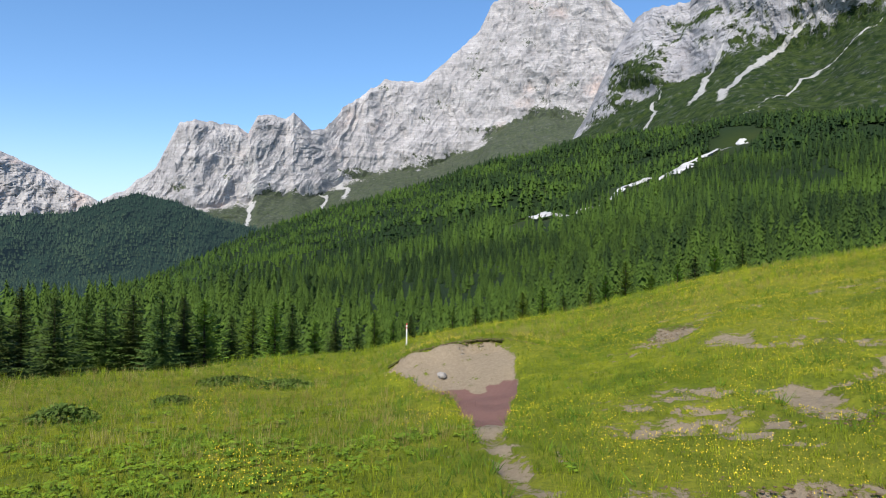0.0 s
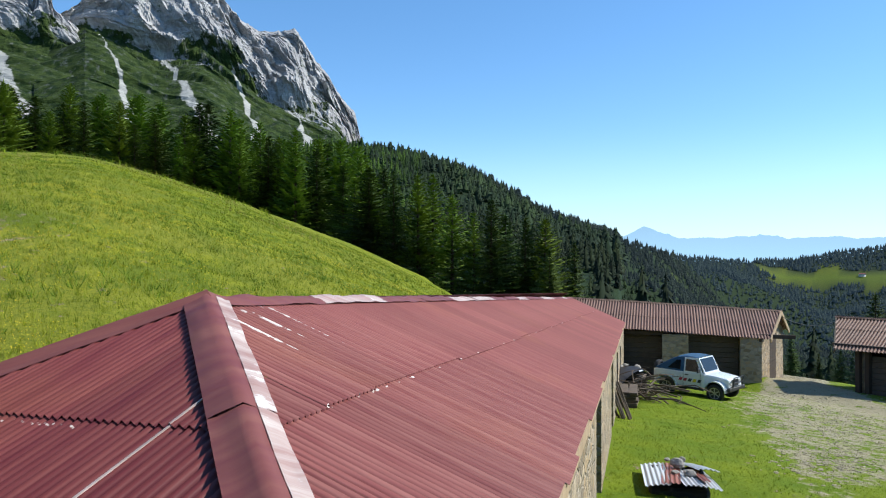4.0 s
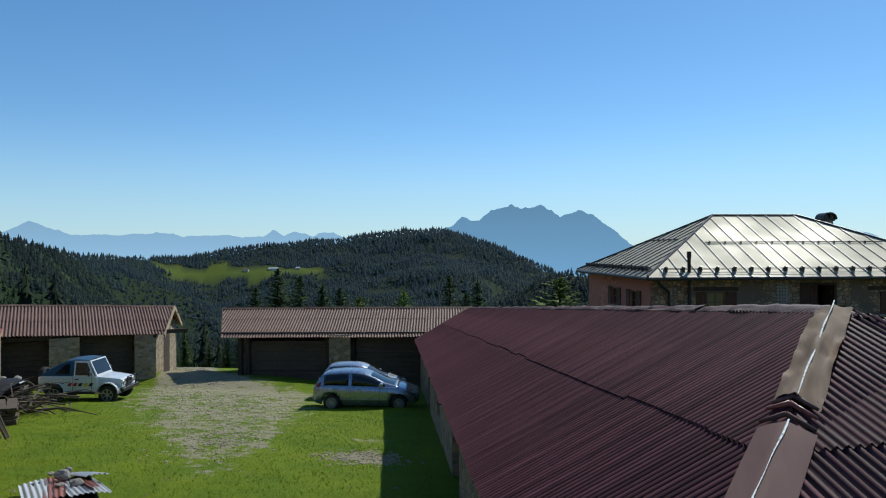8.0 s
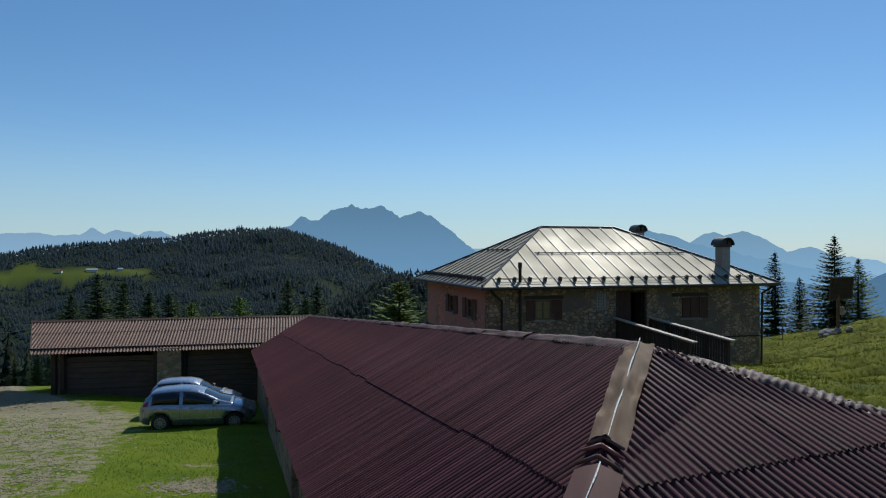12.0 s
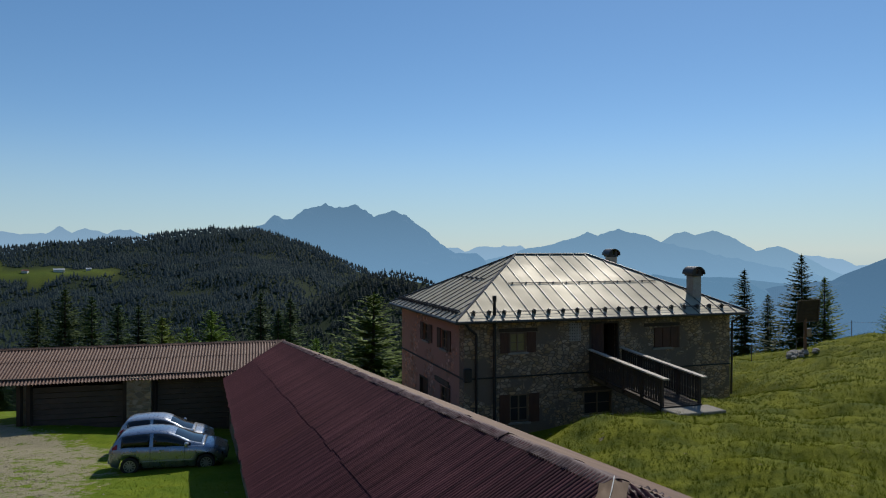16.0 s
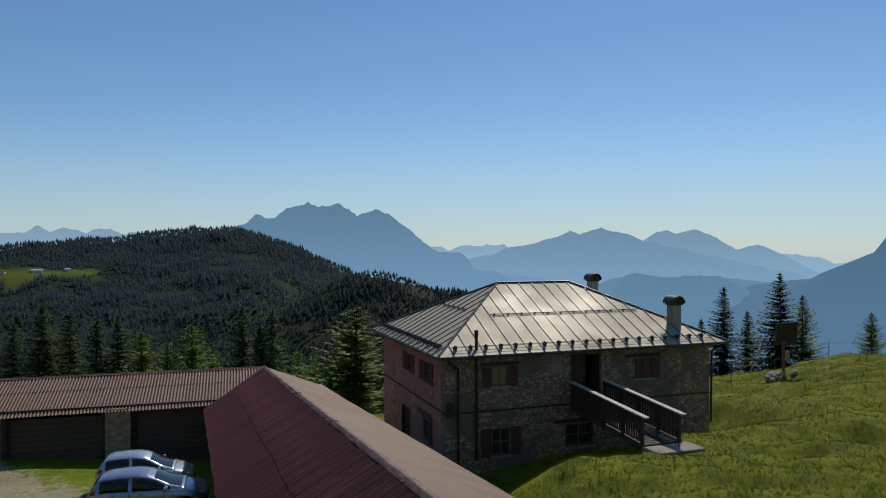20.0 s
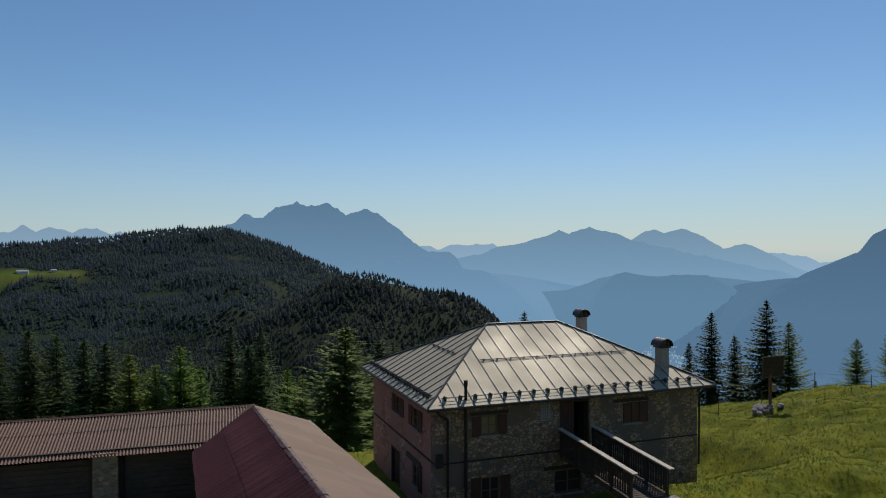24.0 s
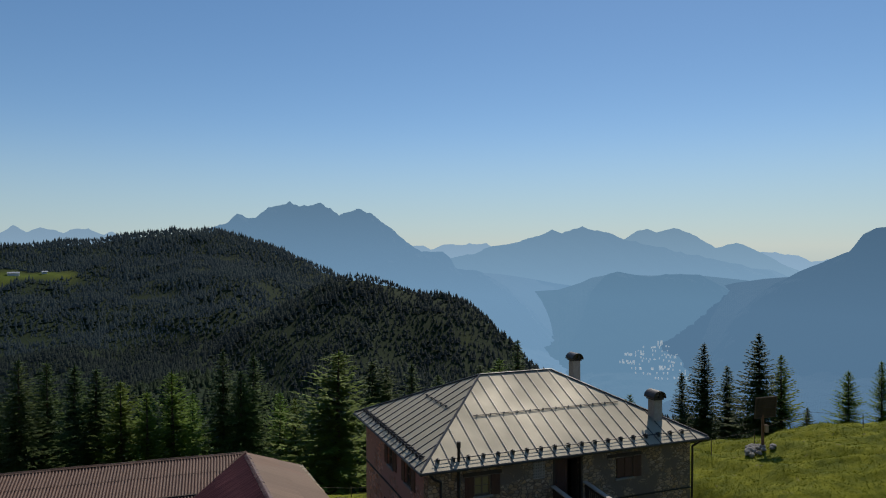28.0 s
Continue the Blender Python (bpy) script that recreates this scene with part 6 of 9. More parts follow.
# windows, shutters and doors; m maps the local front (x along, y into the wall, z up)
def window(m, u0, u1, z0, z1, shutters, curtain=False, lintel=True):
    w = part("window", boxes(((u0, 0.10, z0), (u1, 0.14, z1))), CURTAIN if curtain else BLACK, house, "small window with brown shutters")
    w.data.transform(m)
    c = (u0 + u1) / 2
    bars = [((u0, 0.05, z0), (u0 + 0.06, 0.12, z1)), ((u1 - 0.06, 0.05, z0), (u1, 0.12, z1)), ((u0, 0.05, z0), (u1, 0.12, z0 + 0.06)), ((u0, 0.05, z1 - 0.06), (u1, 0.12, z1)), ((c - 0.03, 0.06, z0), (c + 0.03, 0.12, z1)), ((u0, 0.07, (z0 + z1) / 2 - 0.015), (u1, 0.11, (z0 + z1) / 2 + 0.015))]
    bm = boxes(*bars)
    bmesh.ops.transform(bm, matrix=m, verts=bm.verts)
    part("window_frame", bm, FRAME_WOOD, w)
    bm = boxes(((u0 - 0.08, -0.08, z0 - 0.08), (u1 + 0.08, 0.10, z0)))
    bmesh.ops.transform(bm, matrix=m, verts=bm.verts)
    part("sill", bm, STONES, w)
    for s in shutters:
        sw = 0.5 * (u1 - u0) + 0.03
        a = u0 - sw - 0.02 if s < 0 else u1 + 0.02
        outline = [(a, -0.015)]
        for k in range(4):
            outline += [(a + sw * k / 4 + 0.004, -0.045), (a + sw * (k + 1) / 4 - 0.004, -0.045), (a + sw * (k + 1) / 4, -0.025)]
        outline += [(a + sw, -0.012)]
        bm = bmesh.new()
        lo = [bm.verts.new((x, y, z0 - 0.02)) for x, y in outline]
        hi = [bm.verts.new((x, y, z1 + 0.02)) for x, y in outline]
        for k in range(len(outline)):
            k2 = (k + 1) % len(outline)
            bm.faces.new((lo[k], lo[k2], hi[k2], hi[k]))
        bm.faces.new(lo)
        bm.faces.new(hi)
        bmesh.ops.transform(bm, matrix=m, verts=bm.verts)
        part("shutter", bm, SHUTTER, w)
    if lintel:
        bm = boxes(((u0 - 0.5, -0.03, z1 + 0.05), (u1 + 0.5, 0.06, z1 + 0.2)))
        bmesh.ops.transform(bm, matrix=m, verts=bm.verts)
        part("lintel", bm, DARK_WOOD, w)


FM = H0 @ Matrix.Translation((0, WV0, 0))
SM = H0 @ Matrix.Translation((W0 + 0.004, 0, 0)) @ Matrix(((0, 1, 0, 0), (1, 0, 0, 0), (0, 0, 1, 0), (0, 0, 0, 1)))
window(FM, 2.5, 3.25, 2.6, 3.4, (-1, 1), True)
window(FM, 9.45, 10.3, 2.5, 3.4, (1,), False)
for a, b in ((9.47, 9.87), (9.89, 10.28)):   # closed shutters
    leaf = part("shutter", boxes(((a, -0.03, 2.52), (b, 0.03, 3.38)), bevel=0.008), SHUTTER, house)
    leaf.data.transform(FM)
window(FM, 2.5, 3.35, -0.3, 0.85, (-1, 1), False, False)
window(FM, 5.95, 7.3, -0.25, 0.75, (), False)
window(SM, 2.6, 3.5, 2.5, 3.35, (-1, 1), False, False)
window(SM, 5.3, 6.2, 2.55, 3.35, (-1, 1), False, False)
window(SM, 2.7, 3.6, -0.1, 0.85, (-1,), False)


def door(m, u0, u1, z0, z1, open_leaf):
    d = part("door", boxes(((u0, 0.14, z0), ((u0 + u1) / 2 if open_leaf else u1, 0.19, z1))), DOOR_WOOD, house, "brown boarded wooden door")
    d.data.transform(m)
    bm = boxes(((u0 - 0.09, -0.02, z0), (u0, 0.2, z1 + 0.09)), ((u1, -0.02, z0), (u1 + 0.09, 0.2, z1 + 0.09)), ((u0, -0.02, z1), (u1, 0.2, z1 + 0.09)))
    bmesh.ops.transform(bm, matrix=m, verts=bm.verts)
    part("door_frame", bm, DARK_WOOD, d)
    k = u0
    while k < ((u0 + u1) / 2 if open_leaf else u1) - 0.05:
        bm = boxes(((k + 0.006, 0.115, z0 + 0.03), (k + 0.135, 0.137, z1 - 0.03)))
        bmesh.ops.transform(bm, matrix=m, verts=bm.verts)
        part("door_board", bm, DOOR_WOOD, d)
        k += 0.14
    if open_leaf:
        bm = boxes(((u1 - 0.05, 0.22, z0), (u1 - 0.01, 0.75, z1)))
        bmesh.ops.transform(bm, matrix=m, verts=bm.verts)
        part("door_leaf", bm, DARK_WOOD, d)
    bm = tube(bmesh.new(), (u0 + 0.12, 0.06, z0 + 1.0), (u0 + 0.12, 0.06, z0 + 1.16), 0.015, n=6)
    bmesh.ops.transform(bm, matrix=m, verts=bm.verts)
    part("door_handle", bm, IRON, d)


door(FM, 6.30, 7.60, 1.6, 3.66, True)
door(SM, 5.62, 6.78, -1.35, 0.68, False)
# near-black plate paints the unlit room behind the open door
hpart("partition", boxes(((6.0, WV0 + 1.6, 1.59), (8.0, WV0 + 1.7, 3.9))), BLACK)
# pierced vent
bm = boxes(((5.25, WV0 + 0.2, 2.95), (5.82, WV0 + 0.24, 3.72)))
hpart("vent_back", bm, BLACK)
vent = hpart("vent_grille", boxes(*[((5.25 + 0.57 * k / 5 - 0.025, WV0 + 0.02, 2.95), (5.25 + 0.57 * k / 5 + 0.025, WV0 + 0.08, 3.72)) for k in range(6)]), CHIMNEY, house, "pierced masonry vent")
hpart("vent_grille", boxes(*[((5.25, WV0 + 0.025, 2.95 + 0.77 * k / 6 - 0.03), (5.82, WV0 + 0.075, 2.95 + 0.77 * k / 6 + 0.03)) for k in range(7)]), CHIMNEY)
# heavy lintel beam on the side wall, iron bracket at the corner
bm = boxes(((2.4, -0.06, 0.95), (4.3, 0.05, 1.15)))
bmesh.ops.transform(bm, matrix=SM, verts=bm.verts)
part("lintel_beam", bm, OLD_WOOD, house)
hpart("corner_box", boxes(((W0 - 0.05, WV0 - 0.22, 1.5), (W0 + 0.28, WV0 - 0.02, 2.05)), bevel=0.03), IRON)

# wooden bridge from the bank to the upper door
bridge = empty("footbridge", label="weathered wooden footbridge with picket railings to the upper door", category="bridge")
BV0, BV1, BZ0, BZ1 = 0.42, -4.75, 1.56, 1.22


def bz(v):
    return BZ0 + (BZ1 - BZ0) * (v - BV0) / (BV1 - BV0)


v = BV0
while v > BV1:
    bm = boxes(((6.12, v - 0.165, bz(v) - 0.05), (7.80, v, bz(v))))
    hpart("plank", bm, DARK_WOOD, bridge)
    v -= 0.175
for u in (6.25, 7.6):
    part("bearer", tube(bmesh.new(), hpt(u, BV0, BZ0 - 0.16), hpt(u, BV1, BZ1 - 0.16), 0.10, n=7), OLD_WOOD, bridge)
for u in (6.16, 7.76):
    for k in range(5):
        vv = BV0 - 0.15 + (BV1 - BV0 + 0.2) * k / 4
        hpart("post", boxes(((u - 0.055, vv - 0.055, bz(vv) - 0.15), (u + 0.055, vv + 0.055, bz(vv) + 1.0)), bevel=0.008), DARK_WOOD, bridge)
    rail = part("handrail", boxes(((-0.11, 0, 0), (0.11, (hpt(0, BV1, 0) - hpt(0, BV0, 0)).length + 0.25, 0.05))), LIT_RAIL_WOOD, bridge, "pale handrail with top light in its colour")
    p, q = hpt(u, BV0, BZ0 + 1.0), hpt(u, BV1, BZ1 + 1.0)
    rail.data.transform(Matrix.Translation(p) @ (q - p).to_track_quat("Y", "Z").to_matrix().to_4x4())
    for dz in (0.12, 0.85):
        bm = tube(bmesh.new(), hpt(u, BV0, BZ0 + dz), hpt(u, BV1, BZ1 + dz), 0.035, n=5)
        part("cross_rail", bm, DARK_WOOD, bridge)
    vv = BV0 - 0.28
    while vv > BV1 + 0.05:
        pr = [(-0.05, 0.06), (0.05, 0.06), (0.05, 0.40), (0.028, 0.46), (0.05, 0.52), (0.05, 0.96), (-0.05, 0.96), (-0.05, 0.52), (-0.028, 0.46), (-0.05, 0.40)]
        bm = prism(bmesh.new(), pr, 0.022)
        bmesh.ops.transform(bm, matrix=Matrix.Translation((u - 0.01, vv, bz(vv))) @ Matrix(((0, 1, 0, 0), (1, 0, 0, 0), (0, 0, 1, 0), (0, 0, 0, 1))), verts=bm.verts)
        hpart("picket", bm, DARK_WOOD, bridge)
        vv -= 0.155
slab = hpart("landing_slab", boxes(((6.1, -5.75, 0.85), (8.1, -4.72, 1.17)), bevel=0.03), CONCRETE, bridge, "pale concrete landing slab")

# ---- trees ----
def conifer_meshes(seed, height, spread, larch):
    """Trunk and crown of a spruce or larch: whorls of drooping boughs, each with side twigs."""
    rng = random.Random(seed)
    vv, ff = [], []

    def tri(a, b, c):
        k = len(vv)
        vv.extend((tuple(a), tuple(b), tuple(c)))
        ff.append((k, k + 1, k + 2))
    z = height * (0.10 if larch else 0.05)
    lean = rng.uniform(-0.01, 0.01)
    step = 0.36 if larch else 0.30
    side_bias, amp = rng.uniform(0, 6.28), rng.uniform(0.05, 0.2)
    while z < height * 0.985:
        f = z / height
        reach = spread * ((1 - f) ** (0.75 if larch else 0.85)) * (0.75 + 0.35 * min(1, f * 6)) + 0.08
        n = rng.randint(6, 8) if larch else rng.randint(8, 10)
        a0 = rng.uniform(0, 6.28)
        for i in range(n):
            a = a0 + i * 6.283 / n + rng.uniform(-0.3, 0.3)
            L = reach * rng.uniform(0.6, 1.12) * (1 + amp * math.cos(a - side_bias))
            if rng.random() < 0.06:
                L *= 0.45
            out, side = Vector((math.cos(a), math.sin(a), 0)), Vector((-math.sin(a), math.cos(a), 0))
            droop = (rng.uniform(0.02, 0.25) if larch else rng.uniform(0.22, 0.5)) * (1 - 0.75 * f)
            rise = (0.55 if larch else 0.25) * f
            p0 = Vector((lean * z, 0, z + rng.uniform(-0.12, 0.12)))
            segs = max(2, min(5, int(L / 0.42) + 1))
            prev = p0
            for k in range(1, segs + 1):
                t = k / segs
                p = p0 + out * (L * t) + Vector((0, 0, L * (-droop * t + rise * t + 0.16 * t * t * t)))
                w = L * (0.30 if larch else 0.26) * (1.12 - t) + 0.09
                mid = prev.lerp(p, 0.4)
                hang = Vector((0, 0, -w * (0.35 if larch else 0.55)))
                for sg in (-1, 1):
                    tip = p + side * (sg * w * rng.uniform(0.7, 1.2)) + hang * rng.uniform(0.4, 1.0) + out * (w * 0.35)
                    tri(prev, p, tip)
                    tri(mid, mid.lerp(p, 0.7) + Vector((0, 0, 0.05)), mid + side * (sg * w * rng.uniform(0.5, 0.9)) + hang * rng.uniform(0.8, 1.5))
                prev = p
            tri(prev - out * 0.1 + side * 0.06, prev - out * 0.1 - side * 0.06, prev + out * (0.22 + 0.1 * L))
        z += step * rng.uniform(0.8, 1.2) * (1.15 - 0.45 * f)
    tri((lean * height - 0.07, 0, height * 0.95), (lean * height + 0.07, 0, height * 0.95), (lean * height, 0, height * 1.02))
    tri((lean * height, -0.07, height * 0.95), (lean * height, 0.07, height * 0.95), (lean * height, 0, height * 1.02))
    crown = mesh_from("crown", vv, ff, LARCH if larch else SPRUCE)
    bm = bmesh.new()
    tube(bm, (0, 0, -0.6), (lean * height, 0, height * 0.96), 0.022 * height ** 0.9, 0.02, 7)
    trunk = bpy.data.meshes.new("trunk")
    bm.to_mesh(trunk)
    bm.free()
    trunk.materials.append(BARK)
    return trunk, crown


TREE_KINDS = [(conifer_meshes(100 + i, 12.0, (3.0, 2.5, 2.1, 2.8, 2.6, 2.3)[i], i >= 3), i >= 3) for i in range(6)]


def plant(az, r, top=None, height=None, kind=0, group="trees at the meadow's edge", rng=random.Random(5), wide=1.0):
    x, y = r * math.sin(radians(az)), r * math.cos(radians(az))
    z = float(land(x, y)) - 0.15
    h = max(4.0, top - z) if top is not None else height
    (trunk, crown), larch = TREE_KINDS[kind]
    ob = empty("larch_tree" if larch else "spruce_tree", None, "light green larch with feathery boughs" if larch else "dark green spruce with drooping boughs", "tree", group)
    s = h / 12.0
    ws = s * rng.uniform(1.15, 1.6) * wide
    ob.matrix_world = Matrix.Translation((x, y, z)) @ Matrix.Rotation(rng.uniform(0, 6.28), 4, "Z") @ Matrix.Diagonal((ws, ws, s, 1))
    child(new("trunk", trunk), ob)
    child(new("crown", crown), ob)
    return ob


rng = random.Random(77)
# behind the brow of the meadow
a = 44.0
while a < 124:
    rb = float(table(np.array(a), BROW, 1))
    for k in range(3 if a < 110 else 1):
        kind = rng.choice((3, 4, 5, 3, 4, 1)) if a < 82 else rng.choice((0, 1, 3, 5, 3, 4))
        rr = rb * 1.06 + 3 + rng.uniform(0, 7) + k * rng.uniform(5, 12)
        el = float(np.interp(a, [44, 52, 60, 70, 80, 90, 97, 104, 110, 116, 120, 124], [7.0, 8.8, 10.4, 12.4, 11.8, 11.6, 11.0, 9.4, 7.4, 5.4, 4.8, 2.0])) + rng.uniform(-2.2, 0.7)
        plant(a + rng.uniform(-0.6, 0.6), rr, 5 + rr * math.tan(radians(el)), None, kind)
    a += rng.uniform(1.25, 2.0)
# lower edge of the meadow
a = -37.0
while a < 24:
    rb = float(table(np.array(a), BROW, 1))
    kind = rng.choice((0, 1, 2, 0, 3)) if a < -17 else rng.choice((3, 4, 5, 3, 1))
    rr = rb + 12 + rng.uniform(0, 9)
    el = float(np.interp(a, [-37, -31, -22, -17, -10, -4, 2, 10, 24], [-3.6, -3.2, -3.0, -4.2, -4.8, -5.0, -4.6, -2.2, 1.6])) + rng.uniform(-1.3, 0.5)
    plant(a, rr, 5 + rr * math.tan(radians(el)), None, kind)
    a += rng.uniform(1.2, 2.1)
# below the courtyard: azimuth, distance, angle of the top from 12.9 m, kind
for az, r, el, kind in ((145.5, 74, -7.6, 0), (147.2, 70, -6.6, 1), (149.0, 73, -6.9, 0), (150.6, 78, -7.2, 2), (152.0, 76, -7.6, 0), (153.8, 72, -8.6, 3), (155.6, 70, -9.6, 4), (157.4, 72, -8.2, 3), (158.8, 76, -10, 4), (161.0, 74, -6.9, 1), (162.3, 72, -8.4, 0), (163.2, 74, -7.2, 2),
                        (165.3, 78, -10.2, 3), (166.6, 76, -10.8, 4), (168.0, 80, -11, 0), (172.6, 82, -8.0, 0), (173.8, 84, -8.4, 1), (176.0, 86, -8.2, 2), (183.0, 80, -7.9, 4), (184.6, 62, -6.4, 1), (181.5, 84, -8.4, 1), (178, 88, -9.2, 0)):
    plant(az, r, 12.9 + r * math.tan(radians(el - 1.1)), None, kind, "trees below the courtyard")
plant(169.8, 71, 12.9 - 71 * math.tan(radians(8.3)), None, 3, "trees below the courtyard", wide=1.5)
for az, r, el, kind in ((197.4, 60, -9.6, 2), (199.0, 58, -7.4, 1), (200.6, 60, -9.0, 1), (202.9, 56, -6.5, 0), (204.3, 57, -8.0, 5), (208.6, 60, -8.8, 3), (210.6, 58, -8.0, 4), (193.5, 66, -11.5, 4), (206, 70, -12, 0)):
    plant(az, r, 12.9 + r * math.tan(radians(el)), None, kind, "trees beyond the sign")
# by the gap and behind the wings
for az, r, el, kind in ((122.5, 66, 1.0, 0), (124.5, 72, 1.6, 0), (126, 70, -1.6, 2), (127.6, 74, -2.0, 4), (129.2, 70, -2.4, 3), (131, 74, -2.8, 3), (133, 72, -3.0, 4), (135.0, 74, -2.6, 3), (136.6, 70, -2.8, 1), (138.3, 68, -2.6, 0), (140.2, 70, -2.0, 1), (142.0, 72, -3.2, 4), (143.4, 66, -2.9, 3), (145, 74, -3.6, 4), (147.8, 76, -4.0, 0), (150, 78, -4.0, 1)):
    plant(az, r, 5 + r * math.tan(radians(el - (0.5 if az < 126 else 3.8))), None, kind % 3, "trees behind the sheds", wide=0.85)


def wood_template(boughs, rng):
    """A far conifer, one metre high: a dark core and many drooping boughs."""
    vv, ff = [], []
    n = 5
    for i in range(n):
        t = 2 * math.pi * i / n
        vv.append((0.12 * math.cos(t), 0.12 * math.sin(t), 0.04))
    vv.append((0, 0, 0.97))
    ff += [(i, (i + 1) % n, n) for i in range(n)]
    for k in range(boughs):
        f = ((k + rng.random()) / boughs) ** 1.25
        r = (0.205 * (1 - f) ** 0.82 + 0.014) * rng.uniform(0.6, 1.15)
        z = 0.06 + 0.9 * f
        t = k * 2.4 + rng.uniform(-0.5, 0.5)
        w = min(0.6, 2.0 / math.sqrt(boughs)) * r * rng.uniform(0.7, 1.3) + 0.005
        c, s2 = math.cos(t), math.sin(t)
        b = len(vv)
        lift = 0.03 + 0.25 * r
        d = rng.uniform(0.15, 0.8) * r
        vv += [(0, 0, min(1.0, z + lift)), (r * c * 0.8 - w * s2, r * s2 * 0.8 + w * c, z - d), (r * c * 1.1, r * s2 * 1.1, z - 0.5 * d), (r * c * 0.8 + w * s2, r * s2 * 0.8 - w * c, z - d)]
        ff += [(b, b + 1, b + 2), (b, b + 2, b + 3)]
    return np.array(vv), np.array(ff)


def woods(name, label, az0, az1, r0, r1, spacing, hmin, hmax, boughs, seed, mat, keep=None, larch=0.0, grid=None, cap=False):
    """Far woodland: thousands of ragged conifers in one mesh."""
    rs = np.random.RandomState(seed)
    g = np.arange(-r1, r1, spacing)
    x, y = np.meshgrid(g, g)
    x, y = x.ravel() + rs.uniform(-0.45, 0.45, x.size) * spacing, y.ravel() + rs.uniform(-0.45, 0.45, y.size) * spacing
    r = np.hypot(x, y)
    az = az_of(x, y)
    az = np.where(az < -60, az + 360, az)
    ok = (az > az0) & (az < az1) & (r < r1) & (r > (r0(az) if callable(r0) else r0)) & (r < table(az, FLANK, 1) * 1.06)
    ok &= rs.uniform(0, 1, x.size) < 0.93
    past = gauss(x, y, 704, -985, 130, 58, 36)
    ok &= past + 0.32 * fbm(x / 38, y / 38, 3, 4) < 0.42
    if keep is not None:
        ok &= keep(x, y, az, r, rs)
    x, y = x[ok], y[ok]
    z = land(x, y) - 0.3
    if grid is not None:
        gx, gy, gz = GRIDS[grid]
        i, j = rs.randint(0, gx.shape[0], 20000), rs.randint(0, gx.shape[1], 20000)
        x, y, z = gx[i, j] + rs.uniform(-3, 3, 20000), gy[i, j] + rs.uniform(-3, 3, 20000), gz[i, j] - 1
    n = len(x)
    rng2 = random.Random(seed)
    temps = [wood_template(boughs, rng2) for _ in range(6)]
    allv, allf, off = [], [], 0
    which = rs.randint(0, 6, n)
    tone = np.clip(0.42 + larch + 0.42 * fbm(x / 45, y / 45, 3, 90) + rs.uniform(-0.33, 0.33, n), 0, 1)
    tones = []
    h = (hmin + (hmax - hmin) * rs.uniform(0, 1, n) ** 1.4) * (0.9 + 0.25 * fbm(x / 30, y / 30, 2, seed))
    h = h * np.where((az_of(x, y) % 360 > 128) & (np.hypot(x, y) > 150), np.interp(np.hypot(x, y), [200, 500, 800, 1300], [0.78, 0.66, 0.74, 1.0]), 1)
    if cap:
        a3, rr = az_of(x, y), np.hypot(x, y)
        lim = np.interp(a3, [-37, -31, -22, -17, -10, -4, 2, 10, 24, 44, 60, 70, 90, 112], [-3.8, -3.4, -3.2, -4.2, -4.8, -5.0, -4.6, -2.4, 1.4, 6.6, 10, 12, 11.4, 7]) - 0.4 + (rr - 60) * 0.045
        h = np.clip(np.minimum(h, 5 + rr * np.tan(np.radians(lim)) - z), 3.5, None)
    wd = h * rs.uniform(0.75, 1.35, n) * (2.2 if boughs < 11 else 1.0)
    th = rs.uniform(0, 6.283, n)
    for k, (tv, tf) in enumerate(temps):
        s = which == k
        m = int(s.sum())
        if not m:
            continue
        c, sn = np.cos(th[s])[:, None], np.sin(th[s])[:, None]
        X = (tv[:, 0] * c - tv[:, 1] * sn) * wd[s][:, None] + x[s][:, None]
        Y = (tv[:, 0] * sn + tv[:, 1] * c) * wd[s][:, None] + y[s][:, None]
        ZZ = tv[:, 2] * h[s][:, None] + z[s][:, None]
        allv.append(np.stack([X, Y, ZZ], -1).reshape(-1, 3))
        allf.append((tf[None] + (np.arange(m) * len(tv))[:, None, None]).reshape(-1, 3) + off)
        off += m * len(tv)
        tones.append(np.repeat(tone[s], len(tv)))
    v, f = np.vstack(allv).astype(np.float32), np.vstack(allf).astype(np.int32)
    me = bpy.data.meshes.new(name)
    me.vertices.add(len(v))
    me.vertices.foreach_set("co", v.ravel())
    me.loops.add(f.size)
    me.loops.foreach_set("vertex_index", f.ravel())
    me.polygons.add(len(f))
    me.polygons.foreach_set("loop_start", np.arange(0, f.size, 3, dtype=np.int32))
    me.materials.append(mat)
    me.update(calc_edges=True)
    me.attributes.new("tone", "FLOAT", "POINT").data.foreach_set("value", np.concatenate(tones).astype(np.float32))
    return tagged(new(name, me), label, "woods", kind="stuff")


def edge_r(az):
    return np.where(az < 112, table(az, BROW, 1) * 1.25 + 12, 82)


def treeline(x, y, az, r, rs):
    """The wood thins out into dwarf pine under the cliffs."""
    lim = np.interp(az, [-60, 4, 14, 22, 40, 50, 56, 62, 112], [2000, 2000, 900, 660, 520, 500, 560, 2000, 2000])
    clear = torrent(x, y) > 0.3
    for d in (14, 28, 42):   # and the open foot of its banks
        clear |= torrent(x * (1 + d / r), y * (1 + d / r)) > 0.6
    band = smooth(0.0, 0.35, fbm(x / 60, y / 60, 3, 31) + (r - lim) / 120)
    return (rs.uniform(0, 1, len(x)) > band) & ~clear


